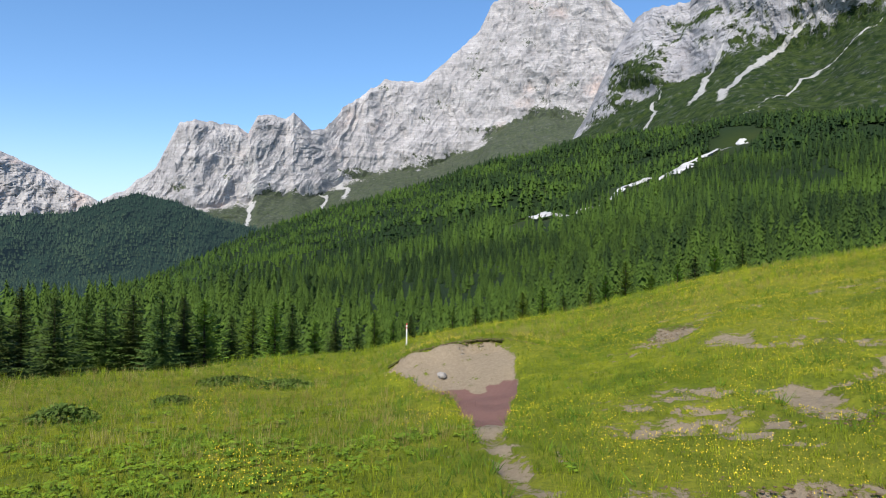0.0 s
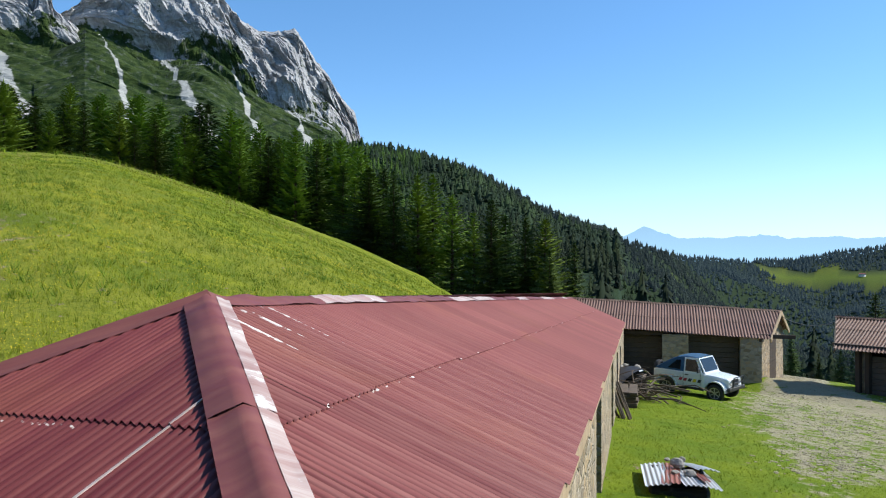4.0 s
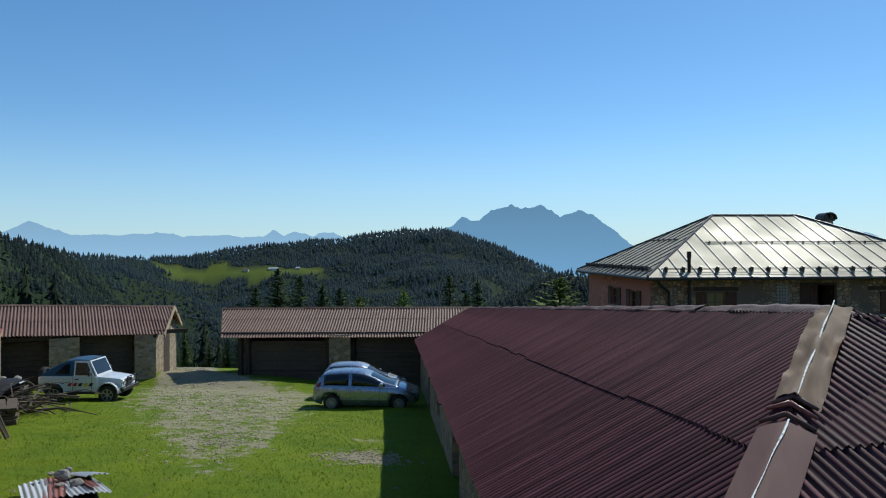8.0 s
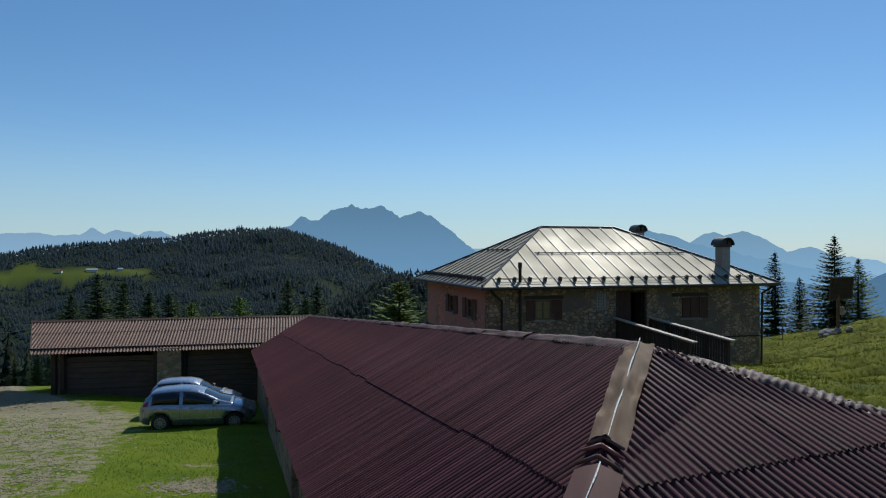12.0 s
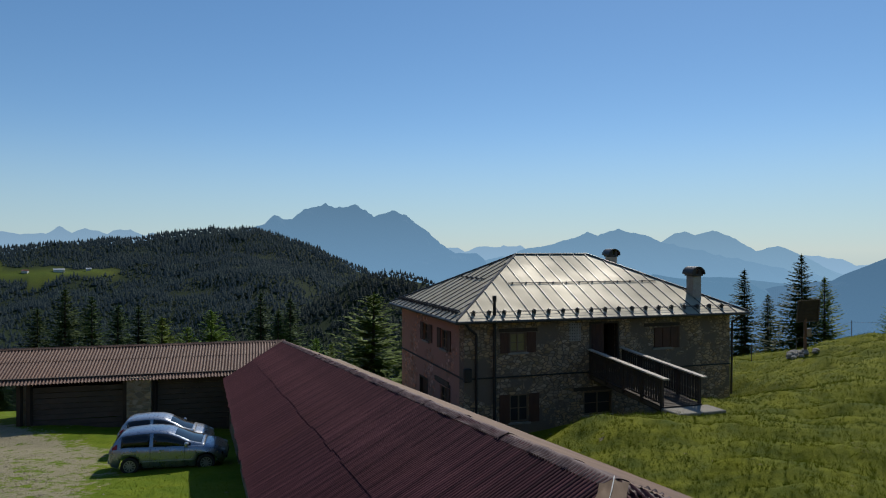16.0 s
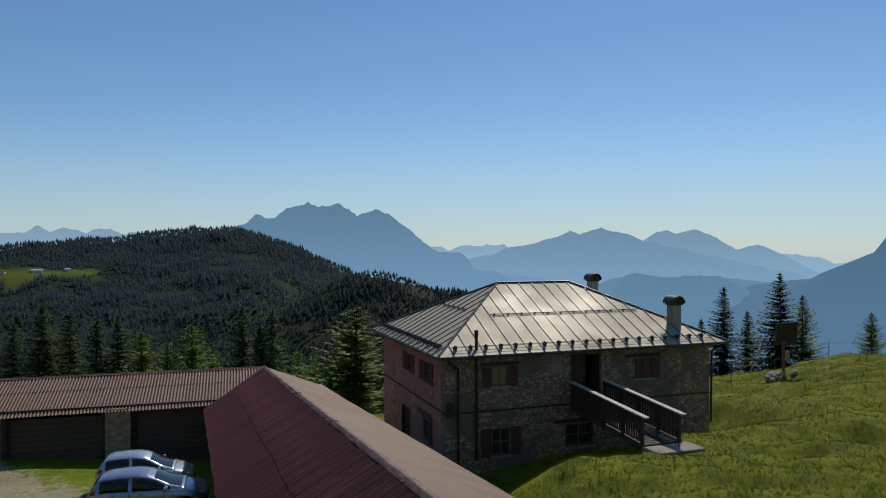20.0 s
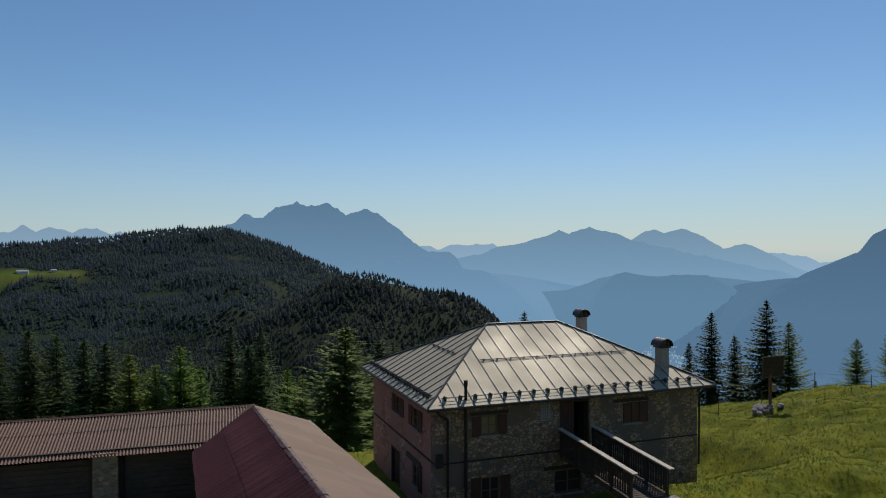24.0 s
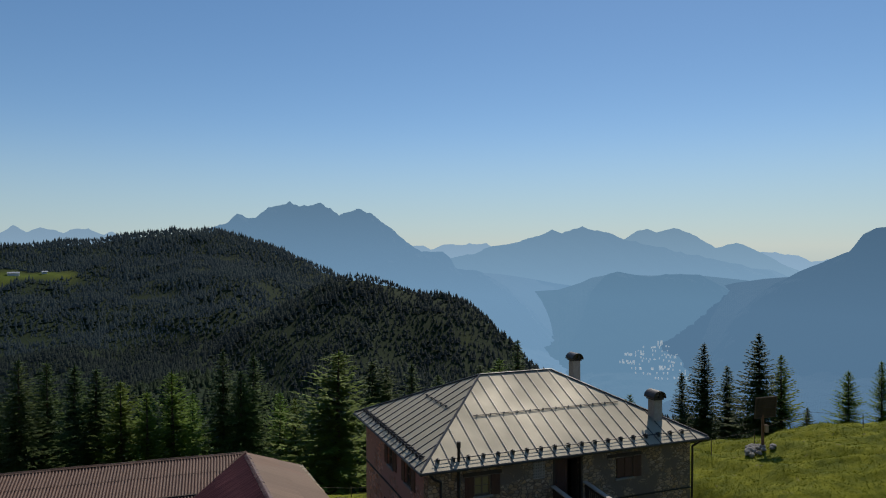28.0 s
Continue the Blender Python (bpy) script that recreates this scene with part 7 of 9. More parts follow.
woods("near_woods", "dense green larch and spruce wood on the slope", -40, 112, edge_r, 200, 3.1, 5.5, 11, 100, 1, WOODS, treeline, 0.15, None, True)
woods("middle_woods", "dense conifer wood on the mountain flank", -40, 112, 200, 430, 4.1, 5.5, 10.5, 30, 2, WOODS, treeline, 0.08)
woods("far_woods", "distant conifer wood on the mountain flank", -40, 112, 430, 870, 5.0, 6, 10, 8, 3, WOODS, treeline)
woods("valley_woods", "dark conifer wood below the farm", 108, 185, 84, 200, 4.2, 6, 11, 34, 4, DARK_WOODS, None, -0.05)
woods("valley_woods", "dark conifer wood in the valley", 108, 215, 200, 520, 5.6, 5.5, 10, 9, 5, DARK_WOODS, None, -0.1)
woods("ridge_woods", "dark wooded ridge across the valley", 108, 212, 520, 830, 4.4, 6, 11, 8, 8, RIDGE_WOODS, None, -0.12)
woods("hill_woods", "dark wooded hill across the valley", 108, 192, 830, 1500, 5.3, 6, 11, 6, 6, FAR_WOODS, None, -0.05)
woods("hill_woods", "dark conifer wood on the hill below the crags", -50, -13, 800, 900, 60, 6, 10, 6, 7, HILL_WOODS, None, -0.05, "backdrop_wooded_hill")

# ---- walls and timbers of the two sheds ----
LC, LD = (BF - CR).xy.length, (DR - AF).xy.length
c_in = -CFRONT
# shed behind the cars: a runs from the free end towards the barn
def cpt(a, off):
    return along(CR, -cd, a, CFRONT, off)


def dpt(a, off):
    return along(DR, -dd, a, DFRONT, off)


ctop, dtop = CR.z - 1.12, DR.z - 1.10
wall_run(barn_c, cpt(6.5, 2.55), cpt(7.6, 2.55), (ctop, ctop), 0.5, STONE, (), -0.5, "stone_pier")
board_wall(barn_c, cpt(2.1, 2.45), cpt(6.5, 2.45), (ctop - 0.35, ctop - 0.35), SHED_WOOD, 0.26, 0.2, seed=41)
board_wall(barn_c, cpt(7.6, 2.45), cpt(11.2, 2.45), (ctop, ctop), SHED_WOOD, 0.26, 0.2, seed=42)
wall_run(barn_c, cpt(LC - 0.6, -2.5), cpt(0.4, -2.5), (ctop, ctop), 0.6, STONE, (), 0.5)
wall_run(barn_c, cpt(0.45, -2.5), cpt(1.75, 2.5), (ctop, ctop), 0.6, STONE, (), 0.45)
for a in (1.8, 2.2, 6.4, 7.7):
    p = cpt(a, 2.62)
    beam(barn_c, (p[0], p[1], float(land(*p)) - 0.2), (p[0], p[1], ctop + 0.1), 0.2, 0.2, DARK_WOOD, "post")
beam(barn_c, V3(cpt(0.75, 2.75), ctop + 0.02), V3(cpt(LC - 2.4, 2.75), ctop + 0.02), 0.16, 0.2, DARK_WOOD, "wall_plate")
wall_run(barn_d, dpt(2.4, 2.45), dpt(1.4, 2.45), (dtop, dtop), 0.5, STONE, (), -0.5, "stone_pier")
wall_run(barn_d, dpt(6.2, 2.45), dpt(4.9, 2.45), (dtop, dtop), 0.5, STONE, (), -0.5, "stone_pier")
board_wall(barn_d, dpt(2.4, 2.1), dpt(4.9, 2.1), (dtop - 0.1, dtop - 0.1), SHED_WOOD, 0.26, 0.2, seed=43)
board_wall(barn_d, dpt(6.2, 2.0), dpt(9.0, 2.0), (dtop - 0.2, dtop - 0.2), SHED_WOOD, 0.26, 0.2, seed=44)
wall_run(barn_d, dpt(-0.4, -2.5), dpt(LD + 3, -2.5), (dtop, dtop), 0.6, STONE, (), -0.5)


def gable(f):
    """Plan point on the skewed gable end, from its front corner to its back corner."""
    return dpt(1.4 - 1.9 * f, 2.45 - 4.95 * f)


wall_run(barn_d, gable(0.005), gable(0.38), (dtop, dtop + 0.75), 0.6, STONE, (), 0.45, "gable_wall")
wall_run(barn_d, gable(0.66), gable(0.995), (dtop + 0.7, dtop), 0.6, STONE, (), 0.45, "gable_wall")
board_wall(barn_d, gable(0.38), gable(0.66), (dtop + 0.7, dtop + 0.7), DARK_WOOD, 0.24, 0.2, seed=45)
for e0, e1, t in ((DE0, DE1, DR), (DB0, DB1, DR)):
    beam(barn_d, e0 - Z * 0.05, t - Z * 0.05, 0.06, 0.22, PALE_WOOD, "bargeboard")
    beam(barn_d, e0 - Z * 0.14 - DD * 0.5 + (t - e0) * 0.03, t - Z * 0.14 - DD * 0.5, 0.12, 0.16, DARK_WOOD, "rafter")
beam(barn_d, V3(dpt(0.6, -1.2), dtop - 0.2), V3(dpt(-0.9, -2.6), dtop - 0.5), 0.1, 0.1, OLD_WOOD, "strut")
for e0, t in ((CE0, CR), (CB0, CR)):
    beam(barn_c, e0 - Z * 0.05, t - Z * 0.05, 0.06, 0.2, OLD_WOOD, "bargeboard")
beam(barn_d, V3(dpt(-0.2, 2.65), dtop + 0.02), V3(dpt(LD - 2.6, 2.65), dtop + 0.02), 0.16, 0.2, DARK_WOOD, "wall_plate")
beam(barn_a, AS0 + (AA - AS0) * 0.02 - Z * 0.06, AN0 - Z * 0.03, 0.05, 0.07, DARK_WOOD, "fascia")
# rafter ends and pale eave board of the long barn
beam(barn_a, AS0 - Z * 0.05 + ASIDE * -0.02, AS1 - AD * 3.2 - Z * 0.05, 0.05, 0.12, PALE_WOOD, "eave_board")
k = 1.0
while k < LA - 3.2:
    p = AA + AD * k + ASIDE * 2.2 - Z * 0.98
    beam(barn_a, p, p + ASIDE * 0.85 - Z * 0.34, 0.09, 0.12, OLD_WOOD, "rafter_end")
    k += 1.1
for a0 in (8.9, 14.4, 19.8):
    p = along(AA, ad, LA - 3.6 - a0, ASIDE, 2.62)
    zg = float(land(*p))
    beam(barn_a, (p[0], p[1], zg - 0.2), (p[0], p[1], AF.z + (LA - (LA - 3.6 - a0)) * 0.058 - 1.2), 0.16, 0.16, OLD_WOOD, "post")
# firewood stacked inside the openings
for a0, w in ((8.0, 1.8), (13.5, 1.8), (19.0, 1.6)):
    stack = empty("firewood_stack", label="split firewood stacked in a barn opening", category="firewood", group="firewood in the barn openings")
    rg = random.Random(int(a0 * 10))
    for row in range(9):
        for col in range(int(w / 0.17)):
            p = along(AA, ad, LA - 3.6 - a0 - 0.1 - col * 0.17, ASIDE, 2.0)
            zg = float(land(*p)) + row * 0.15
            n = rg.choice((3, 4, 5))
            c0 = Vector((p[0], p[1], zg + 0.08))
            bm = tube(bmesh.new(), c0, c0 + ASIDE * (0.42 + rg.uniform(-0.03, 0.04)), 0.085, n=n)
            part("log", bm, PALE_WOOD, stack)

# ---- vehicles ----
def loft(rings, closed_ring=False, caps=True):
    bm = bmesh.new()
    vs = [[bm.verts.new(p) for p in r] for r in rings]
    n = len(rings[0])
    for a, b in zip(vs, vs[1:]):
        for i in range(n if closed_ring else n - 1):
            bm.faces.new((a[i], a[(i + 1) % n], b[(i + 1) % n], b[i]))
    if caps:
        for r in (vs[0], vs[-1]):
            try:
                bm.faces.new(r)
            except ValueError:
                pass
    return bm


def wheel(parent, x, y, r, w, m, spokes=10, name="wheel"):
    side = 1 if y > 0 else -1
    bm = bmesh.new()
    prof = [(r * 0.66, -w / 2), (r * 0.93, -w / 2), (r, -w / 2 + 0.03), (r, w / 2 - 0.03), (r * 0.93, w / 2), (r * 0.66, w / 2)]
    rings = [[(q * math.cos(t), h, q * math.sin(t)) for q, h in prof] for t in (2 * math.pi * k / 24 for k in range(24))]
    vs = [[bm.verts.new(p) for p in rr] for rr in rings]
    for k in range(24):
        a, b = vs[k], vs[(k + 1) % 24]
        for i in range(len(prof)):
            bm.faces.new((a[i], a[(i + 1) % 6], b[(i + 1) % 6], b[i]))
    bmesh.ops.transform(bm, matrix=m @ Matrix.Translation((x, y, r)), verts=bm.verts)
    tyre = part(name, bm, RUBBER, parent, smooth_shade=True)
    bm = bmesh.new()
    tube(bm, (0, -side * 0.02, 0), (0, side * w * 0.40, 0), r * 0.66, r * 0.62, 24)
    bmesh.ops.transform(bm, matrix=m @ Matrix.Translation((x, y, r)), verts=bm.verts)
    part("wheel_disc", bm, BLACK_PLASTIC, tyre)
    bm = bmesh.new()
    for k in range(spokes):
        t = 2 * math.pi * k / spokes
        mm = Matrix.Rotation(t, 4, "Y")
        box(bm, (-0.02, min(side * w * 0.38, side * w * 0.47), r * 0.12), (0.02, max(side * w * 0.38, side * w * 0.47), r * 0.62), mm)
    tube(bm, (0, side * w * 0.38, 0), (0, side * w * 0.5, 0), r * 0.16, r * 0.12, 12)
    for k in range(24):
        t0, t1 = 2 * math.pi * k / 24, 2 * math.pi * (k + 1) / 24
        q = [(r * s * math.cos(t), side * w * 0.47, r * s * math.sin(t)) for s, t in ((0.58, t0), (0.66, t0), (0.66, t1), (0.58, t1))]
        bm.faces.new([bm.verts.new(p) for p in q])
    bmesh.ops.transform(bm, matrix=m @ Matrix.Translation((x, y, r)), verts=bm.verts)
    part("rim", bm, ALLOY, tyre)
    return tyre


def lerp_tab(tab, x, c):
    return float(np.interp(x, [t[0] for t in tab], [t[c] for t in tab]))


def hatchback(m, paint, label, doors=5):
    """A small hatchback: x forwards from the rear axle's middle, y to its left, z up."""
    car = empty("hatchback_car", label=label, category="car", group="parked cars")
    X0, X1, WB = -0.70, 3.33, 2.51
    # rear to front: x, sill z, belt z, half width, height of the upper body line
    tab = [(-0.70, 0.42, 0.80, 0.66), (-0.62, 0.28, 0.88, 0.76), (-0.35, 0.22, 0.93, 0.82), (0.0, 0.20, 0.95, 0.835), (0.8, 0.19, 0.93, 0.845), (1.6, 0.19, 0.90, 0.845), (2.1, 0.19, 0.89, 0.84), (2.45, 0.20, 0.87, 0.83), (2.80, 0.22, 0.79, 0.80), (3.03, 0.26, 0.69, 0.72), (3.15, 0.34, 0.59, 0.60), (3.19, 0.42, 0.53, 0.52)]
    xs = [X0 + (3.19 - X0) * k / 48 for k in range(49)]
    rings = []
    for x in xs:
        zs, zb, hw = (lerp_tab(tab, x, c) for c in (1, 2, 3))
        arch = 0
        for ax in (0.0, WB):
            dx = abs(x - ax)
            if dx < 0.36:
                arch = max(arch, math.sqrt(0.36 ** 2 - dx ** 2) + 0.30)
        lo = max(zs, arch)
        half = [(hw * 0.90, lo), (hw * 0.985, max(lo, zs + 0.12) + 0.001), (hw * 1.0, max(lo + 0.002, zs + (zb - zs) * 0.45)), (hw * 0.995, max(lo + 0.003, zs + (zb - zs) * 0.72)), (hw * 0.965, zb - 0.02), (hw * 0.93, zb + 0.015), (hw * 0.60, zb + 0.045), (0.0, zb + 0.06)]
        rings.append([(x, y, z) for y, z in half] + [(x, -y, z) for y, z in half[-2::-1]])
    body = part("body", (lambda b: (bmesh.ops.transform(b, matrix=m, verts=b.verts), b)[1])(loft(rings)), paint, car, smooth_shade=True)
    # cabin: x, roof z, half width at belt, half width at roof
    cab = [(-0.60, 0.98, 0.73, 0.66), (-0.50, 1.15, 0.76, 0.62), (-0.36, 1.30, 0.78, 0.58), (-0.15, 1.36, 0.785, 0.575), (0.4, 1.405, 0.79, 0.58), (0.9, 1.405, 0.79, 0.585), (1.2, 1.36, 0.785, 0.58), (1.55, 1.23, 0.78, 0.59), (1.95, 1.04, 0.77, 0.63), (2.45, 0.92, 0.74, 0.68)]

    def cabin_pt(x, s):
        """s = 0 at the belt, 1 at the roof rail."""
        zb = lerp_tab(tab, x, 2) - 0.02
        zr, hb, hr = (lerp_tab(cab, x, c) for c in (1, 2, 3))
        zr = max(zr, zb + 0.02)
        return hb + (hr - hb) * s ** 1.3, zb + (zr - zb) * s
    rings = []
    cx = [-0.60 + 3.05 * k / 36 for k in range(37)]
    for x in cx:
        half = [cabin_pt(x, s) for s in (0, 0.35, 0.7, 0.92)]
        y1, z1 = cabin_pt(x, 1.0)
        half += [(y1 * 0.93, z1 + 0.005), (y1 * 0.55, z1 + 0.03), (0, z1 + 0.04)]
        rings.append([(x, y, z) for y, z in half] + [(x, -y, z) for y, z in half[-2::-1]])
    bm = loft(rings)
    bmesh.ops.transform(bm, matrix=m, verts=bm.verts)
    part("cabin", bm, paint, car, smooth_shade=True)
    # side glass
    for sgn in (1, -1):
        for x0, x1, name in ((-0.30, 0.62, "rear_window"), (0.74, 1.98, "front_window")):
            cols = []
            for k in range(9):
                x = x0 + (x1 - x0) * k / 8
                lo, hi = 0.06, 0.90
                if x > 1.5:
                    hi = 0.90 - (x - 1.5) * 0.35
                cols.append([(x, sgn * (cabin_pt(x, s)[0] + 0.012), cabin_pt(x, s)[1]) for s in (lo, (lo + hi) / 2, hi)])
            bm = loft(cols, caps=False)
            e = bmesh.ops.extrude_face_region(bm, geom=list(bm.faces))
            bmesh.ops.translate(bm, vec=(0, -sgn * 0.02, 0), verts=[v for v in e["geom"] if isinstance(v, bmesh.types.BMVert)])
            bmesh.ops.transform(bm, matrix=m, verts=bm.verts)
            part(name, bm, CAR_GLASS, car, smooth_shade=True)
        # door gaps, handles, mirror, trim
        for x in (0.66, 1.78) if doors == 5 else (1.78,):
            bm = boxes(((x - 0.006, sgn * 0.832 - 0.012, 0.30), (x + 0.006, sgn * 0.832 + 0.012, 0.90)))
            bmesh.ops.transform(bm, matrix=m, verts=bm.verts)
            part("door_gap", bm, BLACK_PLASTIC, car)
        for x in (0.05, 0.95) if doors == 5 else (0.95,):
            bm = boxes(((x, sgn * 0.835 - 0.02, 0.80), (x + 0.17, sgn * 0.835 + 0.02, 0.835)), bevel=0.008)
            bmesh.ops.transform(bm, matrix=m, verts=bm.verts)
            part("door_handle", bm, paint, car)
        bm = boxes(((1.78, sgn * 0.90 - 0.1, 0.93), (1.92, sgn * 0.90 + 0.1, 1.07)), bevel=0.035)
        bmesh.ops.transform(bm, matrix=m, verts=bm.verts)
        part("wing_mirror", bm, PALE_PAINT, car)
        bm = boxes(((0.4, sgn * 0.845 - 0.012, 0.42), (2.1, sgn * 0.845 + 0.012, 0.46)), bevel=0.006)
        bmesh.ops.transform(bm, matrix=m, verts=bm.verts)
        part("side_trim", bm, paint, car)
        # rear lamp high on the pillar, head lamp
        rr = [[(x, sgn * (cabin_pt(max(x, -0.58), s)[0] + 0.016), cabin_pt(max(x, -0.58), s)[1]) for s in (0.02, 0.5)] for x in (-0.585, -0.5, -0.42)]
        bm = loft(rr, caps=False)
        bmesh.ops.transform(bm, matrix=m, verts=bm.verts)
        part("rear_lamp", bm, RED_LAMP, car)
        bm = bmesh.new()
        bmesh.ops.create_uvsphere(bm, u_segments=12, v_segments=8, radius=1)
        bmesh.ops.transform(bm, matrix=m @ Matrix.Translation((2.93, sgn * 0.60, 0.66)) @ Matrix.Rotation(radians(-24 * sgn), 4, "Z") @ Matrix.Diagonal((0.26, 0.12, 0.085, 1)), verts=bm.verts)
        part("head_lamp", bm, CLEAR_LAMP, car, smooth_shade=True)
        for ax in (0.0, WB):
            wheel(car, ax, sgn * 0.74, 0.30, 0.19, m)
    # windscreen and tailgate glass
    for xa, xb, name in ((1.42, 2.32, "windscreen"), (-0.585, -0.38, "tailgate_window")):
        rr = []
        for k in range(6):
            x = xa + (xb - xa) * k / 5
            y1, z1 = cabin_pt(x, 1.0)
            rr.append([(x + (0.012 if xa > 0 else -0.012), y, z1 + 0.012 + dz) for y, dz in ((y1 * 0.9, 0.0), (y1 * 0.5, 0.028), (0, 0.036), (-y1 * 0.5, 0.028), (-y1 * 0.9, 0.0))])
        bm = loft(rr, caps=False)
        bmesh.ops.transform(bm, matrix=m, verts=bm.verts)
        part(name, bm, CAR_GLASS, car, smooth_shade=True)
    for lo, hi, name, mt in (((3.06, -0.5, 0.34), (3.21, 0.5, 0.44), "front_grille", BLACK_PLASTIC), ((-0.74, -0.62, 0.36), (-0.60, 0.62, 0.52), "rear_bumper", paint), ((-0.725, -0.26, 0.60), (-0.70, 0.26, 0.71), "number_plate", WHITE_POST), ((0.2, -0.7, 0.16), (2.3, 0.7, 0.24), "underbody", BLACK_PLASTIC)):
        bm = boxes((lo, hi), bevel=0.02 if name != "number_plate" else 0)
        bmesh.ops.transform(bm, matrix=m, verts=bm.verts)
        part(name, bm, mt, car)
    bm = tube(bmesh.new(), (-0.1, 0, 1.38), (-0.3, 0, 1.6), 0.006, n=5)
    bmesh.ops.transform(bm, matrix=m, verts=bm.verts)
    part("aerial", bm, BLACK_PLASTIC, car)
    return car


def on_ground(p, q, lift=0.0):
    """Axes for a vehicle whose rear and front wheels stand at p and q."""
    zp, zq = float(land(*p)), float(land(*q))
    a, b = Vector((*p, zp + lift)), Vector((*q, zq + lift))
    x = (b - a).normalized()
    y = Z.cross(x).normalized()
    w = x.cross(y)
    m = Matrix((x, y, w)).transposed().to_4x4()
    m.translation = a
    return m


CH = Vector((-0.950, -0.310)).normalized()
CP = Vector((-CH.y, CH.x))
if CP.x < 0:
    CP = -CP
# middle of the rear axle lies half a track behind the near wheel
c0 = Vector((12.35, -22.65)) + CP * 0.78
hatchback(on_ground(c0, c0 + CH * 2.46) @ Matrix.Diagonal((0.98, 1.0, 0.97, 1)), SILVER, "silver-blue five-door hatchback parked nose to the barn")
c1 = c0 + CP * 3.4 - CH * 0.5
hatchback(on_ground(c1, c1 + CH * 2.51) @ Matrix.Diagonal((0.90, 0.97, 1.02, 1)), PALE_PAINT, "pale silver hatchback parked beside the other car", 3)


def jeep(m):
    j = empty("off_road_vehicle", label="small white off-road vehicle with a blue canvas top", category="car", group="parked cars")

    def put(name, bm, mat, parent=j, label="", sh=False):
        bmesh.ops.transform(bm, matrix=m, verts=bm.verts)
        return part(name, bm, mat, parent, label, sh)
    m = m @ Matrix.Translation((-0.12, 0, 0)) @ Matrix.Scale(0.99, 4)
    WB = 2.03
    tab = [(-0.62, 0.52, 0.98, 0.70), (-0.55, 0.45, 1.02, 0.72), (0.0, 0.45, 1.04, 0.73), (1.3, 0.42, 1.04, 0.73), (1.55, 0.42, 1.03, 0.72), (1.62, 0.45, 1.00, 0.66), (2.0, 0.52, 0.97, 0.60), (2.45, 0.54, 0.91, 0.56), (2.50, 0.58, 0.86, 0.54)]
    rings = []
    for k in range(41):
        x = -0.62 + 3.12 * k / 40
        zs, zb, hw = (lerp_tab(tab, x, c) for c in (1, 2, 3))
        arch = 0
        for ax in (0.0, WB):
            dx = abs(x - ax)
            if dx < 0.42:
                arch = max(arch, min(0.80, 0.36 + math.sqrt(max(0, 0.42 ** 2 - dx ** 2)) + 0.04))
        lo = min(max(zs, arch), zb - 0.08)
        half = [(hw * 0.98, lo), (hw, lo + (zb - lo) * 0.4), (hw, zb - 0.05), (hw * 0.96, zb), (hw * 0.5, zb + 0.025), (0, zb + 0.03)]
        rings.append([(x, y, z) for y, z in half] + [(x, -y, z) for y, z in half[-2::-1]])
    put("body", loft(rings), WHITE_PAINT, sh=False)
    for sgn in (1, -1):
        for ax, mat in ((0.0, WHITE_PAINT), (WB, WHITE_PAINT)):
            wheel(j, ax, sgn * 0.68, 0.34, 0.20, m, 6)
            rr = []
            for k in range(13):
                t = math.pi * k / 12
                c, s = math.cos(t), math.sin(t)
                rr.append([(ax - 0.44 * c, sgn * y, 0.40 + 0.44 * s * (0.95 if s else 1)) for y in (0.56, 0.80)] + [(ax - 0.40 * c, sgn * y, 0.40 + 0.40 * s * 0.95) for y in (0.80, 0.56)])
            put("fender_flare", loft(rr, True), mat)
        # door, window, mirror, stripes
        put("door_gap", boxes(((0.70, sgn * 0.735 - 0.006, 0.48), (0.712, sgn * 0.735 + 0.006, 1.02)), ((1.42, sgn * 0.735 - 0.006, 0.55), (1.432, sgn * 0.735 + 0.006, 1.02))), BLACK_PLASTIC)
        put("door_handle", boxes(((0.78, sgn * 0.74 - 0.015, 0.90), (0.93, sgn * 0.74 + 0.015, 0.94)), bevel=0.006), BLACK_PLASTIC)
        pr = [(0.72, 1.03), (1.50, 1.03), (1.24, 1.60), (0.72, 1.60)]
        bm = prism(bmesh.new(), pr, 0.04, Matrix.Translation((0, sgn * 0.70 - 0.02, 0)))
        for v in bm.verts:
            v.co.y -= sgn * 0.10 * (v.co.z - 1.03) / 0.57
        put("door_frame", bm, WHITE_PAINT)
        bm = prism(bmesh.new(), [(0.78, 1.07), (1.42, 1.07), (1.20, 1.54), (0.78, 1.54)], 0.05, Matrix.Translation((0, sgn * 0.70 - 0.025, 0)))
        for v in bm.verts:
            v.co.y -= sgn * 0.10 * (v.co.z - 1.03) / 0.57
        put("side_window", bm, CAR_GLASS)
        bm = prism(bmesh.new(), [(-0.56, 1.03), (0.70, 1.03), (0.70, 1.60), (0.40, 1.58)], 0.05, Matrix.Translation((0, sgn * 0.69 - 0.025, 0)))
        for v in bm.verts:
            v.co.y -= sgn * 0.10 * (v.co.z - 1.03) / 0.57
        put("canvas_side", bm, CANVAS)
        bm = prism(bmesh.new(), [(0.0, 1.10), (0.56, 1.10), (0.56, 1.48), (0.38, 1.46)], 0.06, Matrix.Translation((0, sgn * 0.69 - 0.03, 0)))
        for v in bm.verts:
            v.co.y -= sgn * 0.10 * (v.co.z - 1.03) / 0.57
        put("canvas_window", bm, CAR_GLASS)
        put("wing_mirror", boxes(((1.36, sgn * 0.84 - 0.08, 1.06), (1.42, sgn * 0.84 + 0.08, 1.24)), bevel=0.02), BLACK_PLASTIC)
